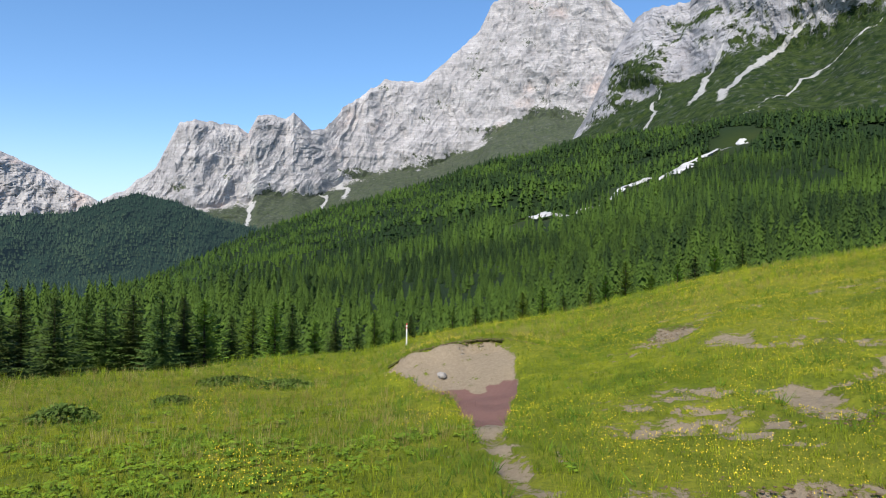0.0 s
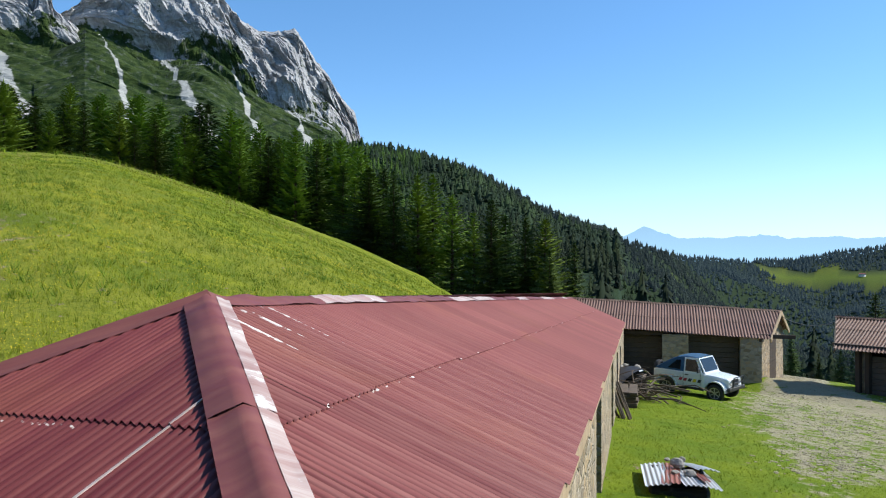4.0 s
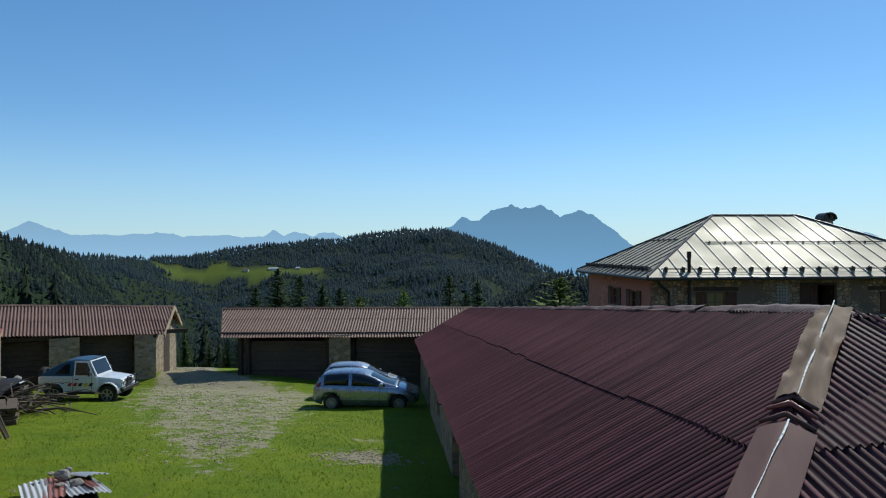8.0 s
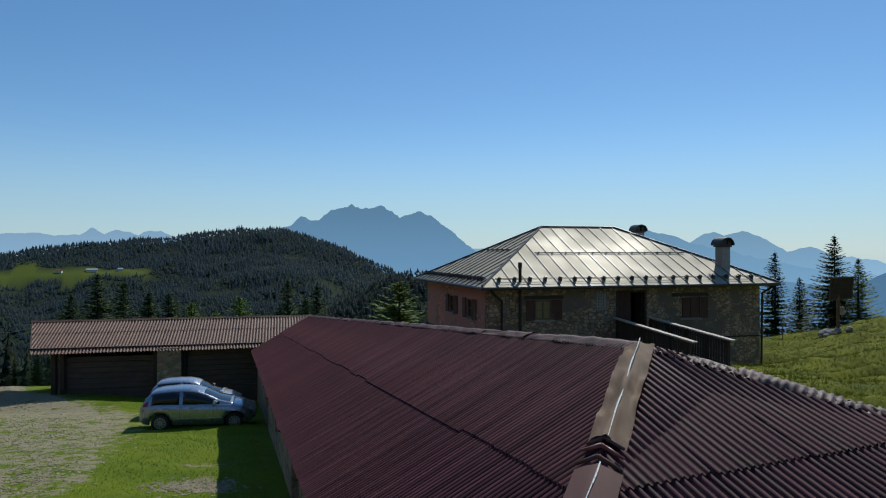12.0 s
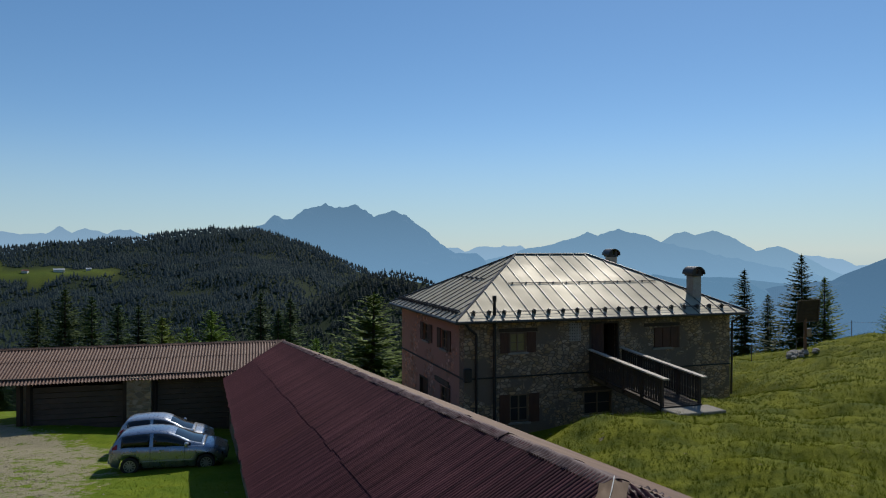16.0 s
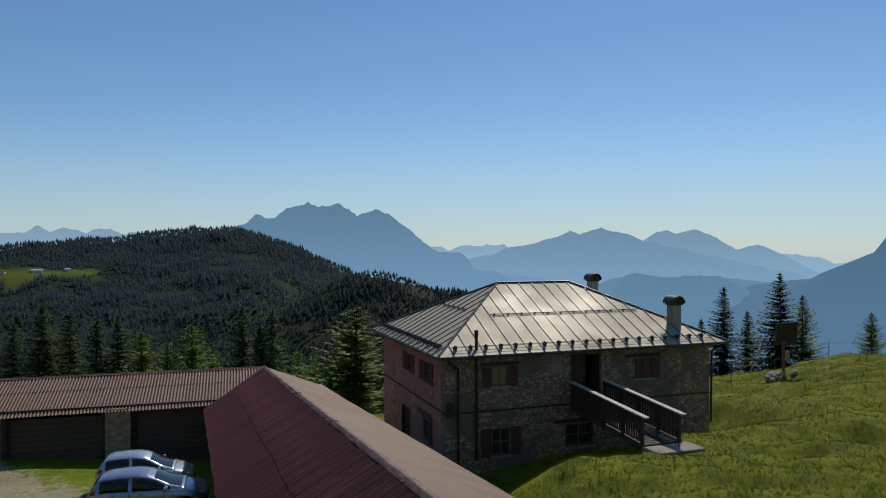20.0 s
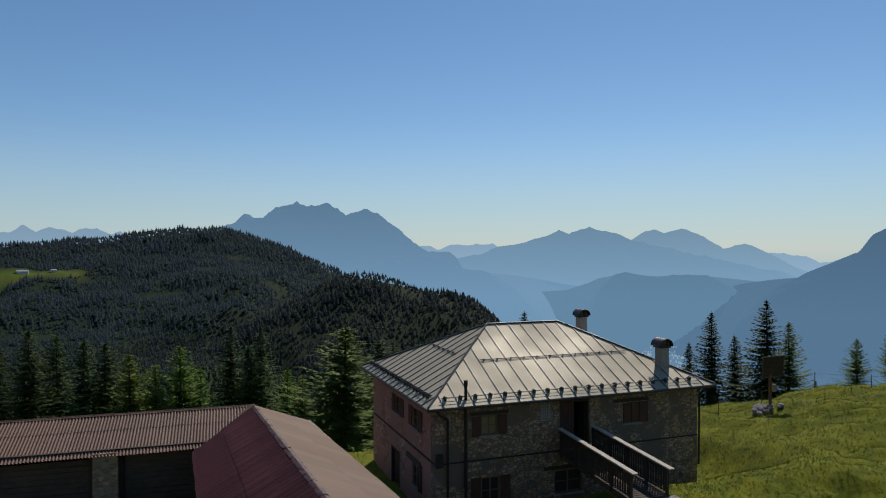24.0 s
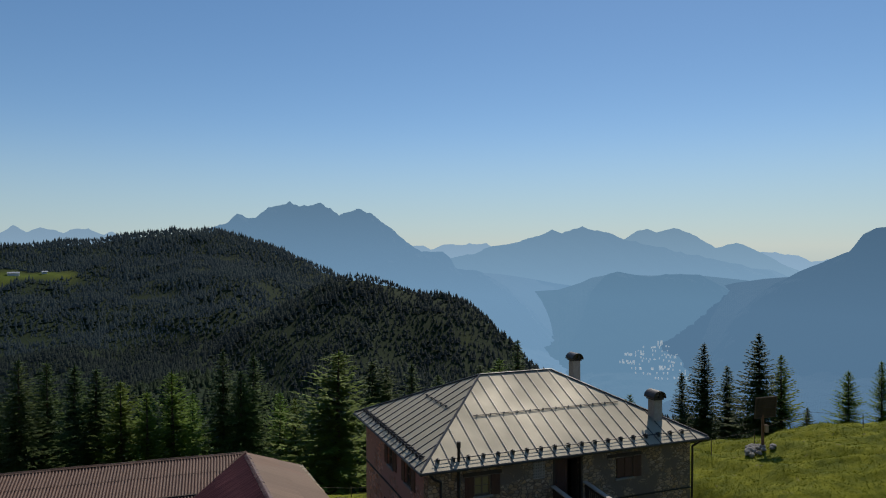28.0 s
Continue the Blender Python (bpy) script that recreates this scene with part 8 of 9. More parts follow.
        for k, mt in enumerate((STRIPE_RED, STRIPE_RED, STRIPE_BLACK, STRIPE_YELLOW, STRIPE_BLACK)):
            x = 0.50 + 0.20 * k
            bm = prism(bmesh.new(), [(x, 0.66), (x + 0.13, 0.66), (x + 0.19, 0.78), (x + 0.06, 0.78)], 0.012, Matrix.Translation((0, sgn * 0.735 - 0.006, 0)))
            put("stripe", bm, mt)
        put("head_lamp", tube(bmesh.new(), (2.46, sgn * 0.38, 0.76), (2.53, sgn * 0.38, 0.76), 0.09, 0.085, 14), CLEAR_LAMP)
        put("rear_lamp", boxes(((-0.645, sgn * 0.58 - 0.06, 0.62), (-0.61, sgn * 0.58 + 0.06, 0.78)), bevel=0.01), RED_LAMP)
        put("sill", boxes(((0.48, sgn * 0.70 - 0.05, 0.36), (1.56, sgn * 0.70 + 0.05, 0.46)), bevel=0.015), BLACK_PLASTIC)
    # canvas roof, sloping to the tail
    rr = []
    for x, z, hw in ((-0.58, 1.03, 0.68), (-0.2, 1.28, 0.65), (0.2, 1.50, 0.61), (0.42, 1.60, 0.59), (0.8, 1.645, 0.585), (1.24, 1.62, 0.585)):
        rr.append([(x, hw, z - 0.02), (x, hw * 0.9, z + 0.015), (x, 0, z + 0.035), (x, -hw * 0.9, z + 0.015), (x, -hw, z - 0.02)])
    bm = loft(rr, caps=False)
    e = bmesh.ops.extrude_face_region(bm, geom=list(bm.faces))
    bmesh.ops.translate(bm, vec=(0, 0, -0.03), verts=[v for v in e["geom"] if isinstance(v, bmesh.types.BMVert)])
    put("canvas_roof", bm, CANVAS, label="blue canvas roof")
    bm = prism(bmesh.new(), [(1.25, 1.60), (1.30, 1.62), (1.58, 1.04), (1.53, 1.03)], 1.26, Matrix.Translation((0, -0.63, 0)))
    put("windscreen_frame", bm, WHITE_PAINT)
    bm = prism(bmesh.new(), [(1.30, 1.56), (1.318, 1.57), (1.56, 1.09), (1.542, 1.08)], 1.10, Matrix.Translation((0.012, -0.55, 0.012)))
    put("windscreen", bm, CAR_GLASS)
    put("front_bumper", boxes(((2.50, -0.70, 0.46), (2.62, 0.70, 0.60)), bevel=0.02), BLACK_PLASTIC)
    put("rear_bumper", boxes(((-0.74, -0.66, 0.46), (-0.63, 0.66, 0.58)), bevel=0.02), BLACK_PLASTIC)
    bm = bmesh.new()
    for y in (-0.42, 0.42):
        tube(bm, (2.60, y, 0.50), (2.66, y, 0.98), 0.022, n=6)
    for z in (0.78, 0.98):
        tube(bm, (2.64, -0.42, z), (2.64, 0.42, z), 0.022, n=6)
    put("bull_bar", bm, BLACK_PLASTIC)
    put("front_grille", boxes(((2.495, -0.28, 0.62), (2.515, 0.28, 0.88))), BLACK_PLASTIC)
    put("chassis", boxes(((-0.5, -0.5, 0.34), (2.4, 0.5, 0.50))), BLACK_PLASTIC)
    sm = m @ Matrix.Translation((-0.78, 0.05, 0.92)) @ Matrix.Rotation(radians(90), 4, "Z") @ Matrix.Translation((0, 0, -0.33))
    wheel(j, 0, 0.0001, 0.33, 0.20, sm, 6, "spare_wheel")
    return j


jp, jq = Vector((22.6, -20.1)), Vector((20.7, -20.8))
jd = (jq - jp).normalized()
jeep(on_ground(jp + Vector((-jd.y, jd.x)) * -0.68 if Vector((-jd.y, jd.x)).y > 0 else jp + Vector((-jd.y, jd.x)) * 0.68, jp + jd * 2.03 + Vector((-jd.y, jd.x)) * (-0.68 if Vector((-jd.y, jd.x)).y > 0 else 0.68)))

# ---- small things round the courtyard and on the meadow ----
def stone_mesh(seed, flat=0.7):
    bm = bmesh.new()
    bmesh.ops.create_icosphere(bm, subdivisions=2, radius=1)
    for v in bm.verts:
        n = 1 + 0.28 * noise.noise(v.co * 1.3 + Vector((seed * 3.1, seed, 0))) + 0.12 * noise.noise(v.co * 3.2 + Vector((0, seed, 0)))
        v.co = Vector((v.co.x, v.co.y * 0.82, v.co.z * flat)) * n
    me = bpy.data.meshes.new("stone")
    bm.to_mesh(me)
    bm.free()
    me.materials.append(STONES)
    return me


STONE_MESHES = [stone_mesh(i, (0.7, 0.55, 0.85, 0.4)[i]) for i in range(4)]


def stone(x, y, z, size, k=0, name="stone", label="grey field stone on the grass", parent=None, group=""):
    ob = new(name, STONE_MESHES[k % 4])
    ob.matrix_world = Matrix.Translation((x, y, z)) @ Matrix.Rotation(x * 3 + y * 5, 4, "Z") @ Matrix.Scale(size, 4)
    if parent:
        ob.parent = parent
        return ob
    return tagged(ob, label, "stone", group)


def wavy_sheet(w, l, mat, waves, parent, m, bend=0.0, name="sheet"):
    vv, ff = [], []
    n = waves * 6
    for i in range(n + 1):
        for j in range(5):
            x, y = w * (i / n - 0.5), l * (j / 4 - 0.5)
            vv.append((x, y, 0.024 * math.cos(2 * math.pi * waves * i / n) - bend * (x / w * 2) ** 2 - bend * 0.4 * (y / l * 2) ** 2))
    for i in range(n):
        for j in range(4):
            ff.append((i * 5 + j, i * 5 + 5 + j, i * 5 + 6 + j, i * 5 + 1 + j))
    ob = new(name, mesh_from(name, vv, ff, mat, True))
    ob.parent = parent
    ob.matrix_local = m
    return ob


# heap under corrugated sheets, weighed down with stones
px, py = 9.75, -8.75
pz = float(land(px, py))
heap = empty("covered_heap", label="low heap under rusty corrugated sheets on the grass", category="heap")
pm = Matrix.Translation((px, py, pz)) @ Matrix.Rotation(radians(51), 4, "Z") @ Matrix.Diagonal((0.68, 1.15, 0.52, 1))
bm = boxes(((-0.72, -0.62, -0.1), (0.72, 0.62, 0.34)), bevel=0.08)
bmesh.ops.transform(bm, matrix=pm, verts=bm.verts)
part("heap_core", bm, BLACK, heap)
wavy_sheet(0.62, 1.5, GALV, 5, heap, pm @ pose(0.55, 0.02, 0.43, 4, 6, 2), 0.03)
wavy_sheet(0.45, 1.5, RUSTY, 4, heap, pm @ pose(0.15, -0.02, 0.47, 4, 2, -2), 0.02)
wavy_sheet(0.9, 1.45, GALV, 8, heap, pm @ pose(-0.42, 0.06, 0.46, 4, -7, 4), 0.06)
wavy_sheet(0.22, 1.2, RUSTY, 2, heap, pm @ pose(-0.5, 0.0, 0.515, 4, -8, 6), 0.02)
wavy_sheet(0.6, 0.9, GALV, 5, heap, pm @ pose(-0.55, -0.42, 0.5, 6, -9, 14), 0.05)
for dx, dy, s, k in ((-0.05, -0.35, 0.14, 0), (-0.3, 0.15, 0.12, 1), (0.05, 0.1, 0.08, 3), (-0.2, -0.62, 0.07, 2), (0.2, -0.55, 0.06, 1)):
    p = pm @ Vector((dx, dy, 0.54 + s * 0.3))
    stone(p.x, p.y, p.z, s, k, "stone", "grey stone weighing down a metal sheet", None, "stones on the covered heap")
p = pm @ Vector((-1.05, 0.75, 0))
stone(p.x, p.y, float(land(p.x, p.y)) + 0.05, 0.17, 3)

# stack of old boards, brushwood and scrap along the barn
rg = random.Random(8)
stack = empty("board_stack", label="stack of weathered grey boards beside the barn", category="boards")
bx, by = 19.2, -15.1
for row in range(7):
    for c in range(3):
        zz = float(land(bx, by)) + row * 0.085 - 0.02
        bm = boxes(((-0.85 + rg.uniform(-0.1, 0.1), -0.42 + c * 0.29, zz), (0.85 + rg.uniform(-0.15, 0.15), -0.16 + c * 0.29, zz + 0.07)))
        bmesh.ops.transform(bm, matrix=Matrix.Translation((bx, by, 0)) @ Matrix.Rotation(radians(-40 + rg.uniform(-4, 4)), 4, "Z"), verts=bm.verts)
        part("board", bm, OLD_WOOD, stack)
brush = empty("brushwood_heap", label="tangled heap of brushwood and bent poles", category="brushwood")
for i in range(110):
    t = rg.uniform(0, 6.28)
    c = Vector((21.2 + rg.gauss(0, 0.9), -16.9 + rg.gauss(0, 0.7), 0))
    c.z = float(land(c.x, c.y)) + abs(rg.gauss(0.35, 0.28))
    d = Vector((math.cos(t), math.sin(t), rg.uniform(-0.25, 0.35))) * rg.uniform(0.5, 1.1)
    mid = c + Vector((rg.uniform(-0.15, 0.15), rg.uniform(-0.15, 0.15), rg.uniform(0, 0.2)))
    r = rg.uniform(0.012, 0.03)
    bm = tube(bmesh.new(), c - d, mid, r, r, 5)
    tube(bm, mid, c + d, r, r * 0.5, 5)
    part("stick", bm, OLD_WOOD, brush)
scrap = empty("scrap_sheets", label="bent metal sheets held down with stones", category="scrap")
sz = float(land(22.6, -17.8))
wavy_sheet(1.5, 1.3, GALV, 9, scrap, pose(22.3, -17.6, sz + 0.95, 10, 8, 40), 0.15)
wavy_sheet(1.3, 1.6, IRON, 1, scrap, pose(21.6, -16.6, sz + 1.05, -12, 10, 20), 0.22)
bm = boxes(((21.6, -18.2, sz - 0.1), (23.0, -16.8, sz + 0.72)), bevel=0.15)
part("scrap_core", bm, BLACK, scrap)
for i in range(9):
    stone(22.2 + rg.uniform(-0.7, 0.6), -17.5 + rg.uniform(-0.5, 0.5), sz + 1.02 + rg.uniform(-0.03, 0.05), rg.uniform(0.08, 0.16), i, "stone", "grey stone on the scrap sheets", None, "stones on the scrap")
lean = empty("leaning_poles", label="bundle of grey poles leaning on the barn wall", category="poles")
for i in range(16):
    b0 = Vector((16.9 + rg.uniform(-0.5, 0.5), -13.1 + rg.uniform(-0.4, 0.3), 0))
    b0.z = float(land(b0.x, b0.y))
    top = Vector((b0.x, b0.y, 0)) - ASIDE * rg.uniform(0.35, 0.6) + ad * rg.uniform(-0.3, 0.3)
    top.z = b0.z + rg.uniform(0.9, 1.5)
    part("pole", tube(bmesh.new(), b0, top, 0.035, 0.025, 6), OLD_WOOD, lean)

# meadow posts
def marker(x, y, h, tall_red):
    z = float(land(x, y))
    ob = empty("marker_post", label="thin wooden marker post, red and white at the top" if tall_red else "thin pale wooden fence post", category="post")
    part("post", tube(bmesh.new(), (x, y, z - 0.2), (x, y, z + h * 0.78), 0.045, 0.04, 8), WHITE_POST, ob)
    part("post_top", tube(bmesh.new(), (x, y, z + h * 0.78), (x, y, z + h), 0.046, 0.046, 8), RED_PAINT if tall_red else WHITE_POST, ob)
    if tall_red:
        part("white_band", tube(bmesh.new(), (x, y, z + h * 0.84), (x, y, z + h * 0.92), 0.05, 0.05, 8), WHITE_POST, ob)
    return ob


marker(-2.18, 39.0, 1.25, True)
marker(45.1, 7.2, 1.2, False)

# board on a post, with a ring of stones
sx, sy = -18.0, -42.25
sz = float(land(sx, sy))
sign = empty("board_on_post", label="dark slatted board on a wooden post among stones", category="sign")
part("post", boxes(((sx - 0.07, sy - 0.07, sz - 0.3), (sx + 0.07, sy + 0.07, sz + 2.9)), bevel=0.01), BROWN_WOOD, sign)
bm = boxes(((-0.75, -0.03, -0.65), (0.55, 0.03, 0.65)))
sgm = Matrix.Translation((sx, sy + 0.14, sz + 2.55)) @ Matrix.Rotation(radians(8), 4, "Z") @ Matrix.Rotation(radians(-14), 4, "X") @ Matrix.Rotation(radians(4), 4, "Y")
bmesh.ops.transform(bm, matrix=sgm, verts=bm.verts)
panel = part("panel", bm, DARK_WOOD, sign, "dark board")
for k in range(6):
    bm = boxes(((-0.73, 0.032, -0.62 + k * 0.21), (0.53, 0.05, -0.62 + k * 0.21 + 0.18)))
    bmesh.ops.transform(bm, matrix=sgm, verts=bm.verts)
    part("slat", bm, DARK_WOOD, panel)
bm = boxes(((-0.75, 0.05, -0.68), (0.55, 0.07, -0.62)), ((-0.75, 0.05, 0.62), (0.55, 0.07, 0.68)), ((-0.78, 0.05, -0.68), (-0.72, 0.07, 0.68)), ((0.52, 0.05, -0.68), (0.58, 0.07, 0.68)))
bmesh.ops.transform(bm, matrix=sgm, verts=bm.verts)
part("panel_frame", bm, OLD_WOOD, panel)
part("post_box", boxes(((sx - 0.28, sy + 0.05, sz + 1.05), (sx - 0.06, sy + 0.2, sz + 1.5)), bevel=0.02), PALE_WOOD, sign)
for i in range(22):
    t = rg.uniform(0, 6.28)
    q = rg.uniform(0.15, 0.8)
    x, y = sx + 0.35 + q * math.cos(t) * 1.2, sy + 0.1 + q * math.sin(t)
    stone(x, y, float(land(x, y)) + 0.12 * rg.random() + 0.08, rg.uniform(0.14, 0.26), i, "stone", "pale stone at the foot of the post", None, "stones round the post")
# turf hanging over the edge of the undercut bank
rg = random.Random(17)
vv, ff = [], []
for k in range(47):
    x = -2.1 + 4.0 * k / 46
    y = 24.50 - 0.2 * float(vnoise(x * 2.0, 0.0, 16)) + rg.uniform(-0.05, 0.05)
    zt = float(land(x, y + 0.25)) + 0.03
    d = rg.uniform(-0.08, 0.07)
    vv += [(x, y + 0.5, zt - 0.06), (x, y + 0.15, zt - 0.03), (x + rg.uniform(-0.03, 0.03), y - d, zt - 0.07), (x, y - d + 0.06, zt - 0.10 - rg.uniform(0, 0.05)), (x, y + 0.25, zt - 0.3)]
for k in range(46):
    for j in range(4):
        ff.append((5 * k + j, 5 * k + 5 + j, 5 * k + 6 + j, 5 * k + 1 + j))
tagged(new("turf_edge", mesh_from("turf_edge", vv, ff, TURF)), "ragged turf edge hanging over the bare bank", "turf", kind="structure")
# wire fence along the brow
fence = empty("wire_fence", label="thin wire fence on slender posts along the brow", category="fence")
pts = [Vector((r * math.sin(radians(a)), r * math.cos(radians(a)), 0)) for a, r in ((199.5, 45.5), (202.5, 47.5), (206, 50), (209.5, 50), (213, 47), (216, 43))]
for p in pts:
    p.z = float(land(p.x, p.y))
    part("fence_post", tube(bmesh.new(), p - Z * 0.2, p + Z * 1.0, 0.025, 0.02, 6), OLD_WOOD, fence)
for p, q in zip(pts, pts[1:]):
    part("wire", tube(bmesh.new(), p + Z * 0.9, q + Z * 0.9, 0.007, n=4), OLD_WOOD, fence)
fence = empty("wire_fence", label="wire fence below the lawn beside the house", category="fence")
pts = [Vector((r * math.sin(radians(a)), r * math.cos(radians(a)), 0)) for a, r in ((164, 51), (167.5, 51), (171, 51), (174, 51))]
for p in pts:
    p.z = float(land(p.x, p.y))
    part("fence_post", tube(bmesh.new(), p - Z * 0.2, p + Z * 1.05, 0.04, 0.035, 6), OLD_WOOD, fence)
for p, q in zip(pts, pts[1:]):
    part("wire", tube(bmesh.new(), p + Z * 0.95, q + Z * 0.95, 0.015, n=4), OLD_WOOD, fence)
# cable between the sheds
cable = empty("cable", label="sagging cable slung between the two sheds", category="cable")
p, q = DR + Z * -0.25, CR + Z * -0.2
last = p
for k in range(1, 9):
    c = p.lerp(q, k / 8) - Z * (0.35 * 4 * (k / 8) * (1 - k / 8))
    part("cable_length", tube(bmesh.new(), last, c, 0.016, n=5), STONES, cable)
    last = c

# stones of the track, and stray stones
def loose_stones(name, label, n, centres, smin, smax, seed, mat=None):
    rs = random.Random(seed)
    vv, ff = [], []
    base = [(v.co.copy()) for v in STONE_MESHES[3].vertices]
    bm = bmesh.new()
    bmesh.ops.create_icosphere(bm, subdivisions=1, radius=1)
    tv = [v.co.copy() for v in bm.verts]
    tf = [[v.index for v in f.verts] for f in bm.faces]
    bm.free()
    for i in range(n):
        cx, cy, rx, ry, tn = rs.choice(centres)
        u, w = rs.gauss(0, 0.55) * rx, rs.gauss(0, 0.55) * ry
        x, y = cx + u * math.cos(radians(tn)) - w * math.sin(radians(tn)), cy + u * math.sin(radians(tn)) + w * math.cos(radians(tn))
        z = float(land(x, y)) + 0.005
        s, t = rs.uniform(smin, smax), rs.uniform(0, 6.28)
        b = len(vv)
        for c in tv:
            k = s * rs.uniform(0.8, 1.2)
            vv.append((x + k * (c.x * math.cos(t) - 0.7 * c.y * math.sin(t)), y + k * (c.x * math.sin(t) + 0.7 * c.y * math.cos(t)), z + 0.28 * k * c.z))
        ff += [[b + j for j in f] for f in tf]
    return tagged(new(name, mesh_from(name, vv, ff, mat or STONES)), label, "stones", kind="stuff")


loose_stones("track_stones", "worn flat stones in the courtyard track", 2200, [(23.0, -28.6, 2.8, 1.6, 40), (18.0, -23.5, 3.6, 3.0, -50), (15.2, -20.0, 3.6, 2.2, -58), (11.2, -14.6, 2.6, 1.0, -60), (6.8, -13.9, 0.8, 0.6, 0), (29, -35.5, 1.4, 3.0, 40)], 0.025, 0.075, 3, TRACK_STONE)
loose_stones("meadow_stones", "small stones and clods in bare ground", 160, [(7.6, 24.2, 0.6, 2.4, -38), (9.0, 4.9, 1.6, 0.5, 30), (18.8, 5.7, 2.0, 0.3, 8), (0.3, 26.5, 1.8, 3.2, 0)], 0.015, 0.05, 4)
loose_stones("earth_clods", "brown clods of earth along the terraced scars", 1800, [(10.7, 7.0, 0.5, 1.3, -40), (8.2, 5.6, 2.2, 0.7, -30), (4.6, 9.6, 2.0, 0.5, -10), (16.6, 4.6, 0.7, 1.4, 30), (18.8, 5.7, 2.4, 0.5, 8), (13.5, 6.6, 0.8, 0.5, 50), (16.5, 16.8, 0.9, 0.5, -30), (7.8, 12.0, 1.6, 0.5, -20), (7.6, 24.2, 0.6, 2.4, -38), (0.4, 24.6, 2.2, 0.15, 0)], 0.015, 0.055, 9, CLOD)
stone(-0.2, 22.6, float(land(-0.2, 22.6)) + 0.0, 0.16, 0, "stone", "white stone lying on the bare earth")


def shrub(x, y, r, h, seed):
    rs = random.Random(seed)
    vv, ff = [], []
    z0 = float(land(x, y))
    for i in range(900):
        t, q = rs.uniform(0, 6.28), rs.random() ** 0.5
        a = Vector((x + r * q * math.cos(t), y + r * q * math.sin(t), z0 + h * (1 - q * q) * rs.uniform(0.35, 1.05)))
        d = Vector((rs.uniform(-1, 1), rs.uniform(-1, 1), rs.uniform(-0.2, 1))).normalized() * rs.uniform(0.05, 0.11)
        s = d.orthogonal().normalized() * rs.uniform(0.03, 0.06)
        b = len(vv)
        vv += [tuple(a - s), tuple(a + s), tuple(a + d + s * 0.4), tuple(a + d - s * 0.4)]
        ff.append((b, b + 1, b + 2, b + 3))
    return tagged(new("shrub", mesh_from("shrub", vv, ff, SHRUB)), "low dark green shrub in the long grass", "shrub", "shrubs in the meadow")


for x, y, r, h, k in ((-10.3, 18.6, 0.95, 0.42, 1), (-8.9, 22.6, 0.7, 0.2, 2), (-8.8, 28.2, 1.4, 0.24, 3), (-6.2, 26.4, 1.2, 0.22, 4)):
    shrub(x, y, r, h, k)


# far farmhouses on the pasture and a village in the valley
def hut(x, y, w, d, h, turn, name, label, roof_mat):
    z = float(land(x, y))
    ob = empty(name, label=label, category="house", group="houses on the far pasture")
    m = Matrix.Translation((x, y, z)) @ Matrix.Rotation(radians(turn), 4, "Z")
    bm = boxes(((-w / 2, -d / 2, -2), (w / 2, d / 2, h)))
    bmesh.ops.transform(bm, matrix=m, verts=bm.verts)
    part("wall", bm, WHITE_POST, ob)
    bm = prism(bmesh.new(), [(-d / 2 - 0.6, h), (d / 2 + 0.6, h), (0, h + d * 0.28)], w + 1.2, Matrix.Translation((-w / 2 - 0.6, 0, 0)) @ Matrix(((0, 1, 0, 0), (1, 0, 0, 0), (0, 0, 1, 0), (0, 0, 0, 1))))
    bmesh.ops.transform(bm, matrix=m, verts=bm.verts)
    part("roof", bm, roof_mat, ob)


hut(664, -1018, 15, 7, 3, 30, "farmhouse", "small far farmhouse on the green pasture", GALV)
hut(628, -1036, 7, 5, 2.5, 40, "farmhouse", "tiny pale far hut on the pasture", GALV)
hut(700, -992, 8, 5, 2.5, 10, "farmhouse", "small far barn on the green pasture", RUSTY)


def village():
    """Pale houses of a village, far down in the valley."""
    gx, gy, gz = GRIDS["backdrop_valley_hills"]
    rs = random.Random(12)
    bm = bmesh.new()
    az = np.degrees(np.arctan2(gx, gy)) % 360
    el = np.degrees(np.arctan2(gz - 12.9, np.hypot(gx, gy)))
    spots = np.argwhere((az > 192.5) & (az < 201.5) & (el > -10.4) & (el < -7.3) & (np.abs(az - 197) / 5 + np.abs(el + 9) / 2 < 1.1))
    for i in range(260):
        t, a = spots[rs.randrange(len(spots))]
        c = Vector((gx[t, a] * 0.997, gy[t, a] * 0.997, gz[t, a] + 1))
        w, h = rs.uniform(2.0, 4.5), rs.uniform(2, 3.5)
        mt = Matrix.Translation(c) @ Matrix.Rotation(rs.uniform(0, 3), 4, "Z")
        box(bm, (-w / 2, -1.8, -6), (w / 2, 1.8, h), mt)
        prism(bm, [(-2.2, h), (2.2, h), (0, h + 1.2)], w + 1, mt @ Matrix.Translation((-w / 2 - 0.5, 0, 0)) @ Matrix(((0, 1, 0, 0), (1, 0, 0, 0), (0, 0, 1, 0), (0, 0, 0, 1))))
    me = bpy.data.meshes.new("valley_village")
    bm.to_mesh(me)
    bm.free()
    me.materials.append(FAR_VILLAGE)
    tagged(new("valley_village", me), "tiny pale houses of a hazy valley village", "village", kind="stuff")


village()

# unidentified low dark thing on the grass beside the house, built as a box
bx, by = 7.4, -44.2
bz0 = float(land(bx, by))
trough = empty("dark_box", label="unidentified low dark box on the grass beside the house", category="trough")
part("basin", boxes(((bx - 0.55, by - 0.35, bz0 - 0.1), (bx + 0.55, by + 0.35, bz0 + 0.55)), bevel=0.05), DARK_WOOD, trough)
part("rim", boxes(((bx - 0.6, by - 0.4, bz0 + 0.55), (bx + 0.6, by + 0.4, bz0 + 0.6))), OLD_WOOD, trough)

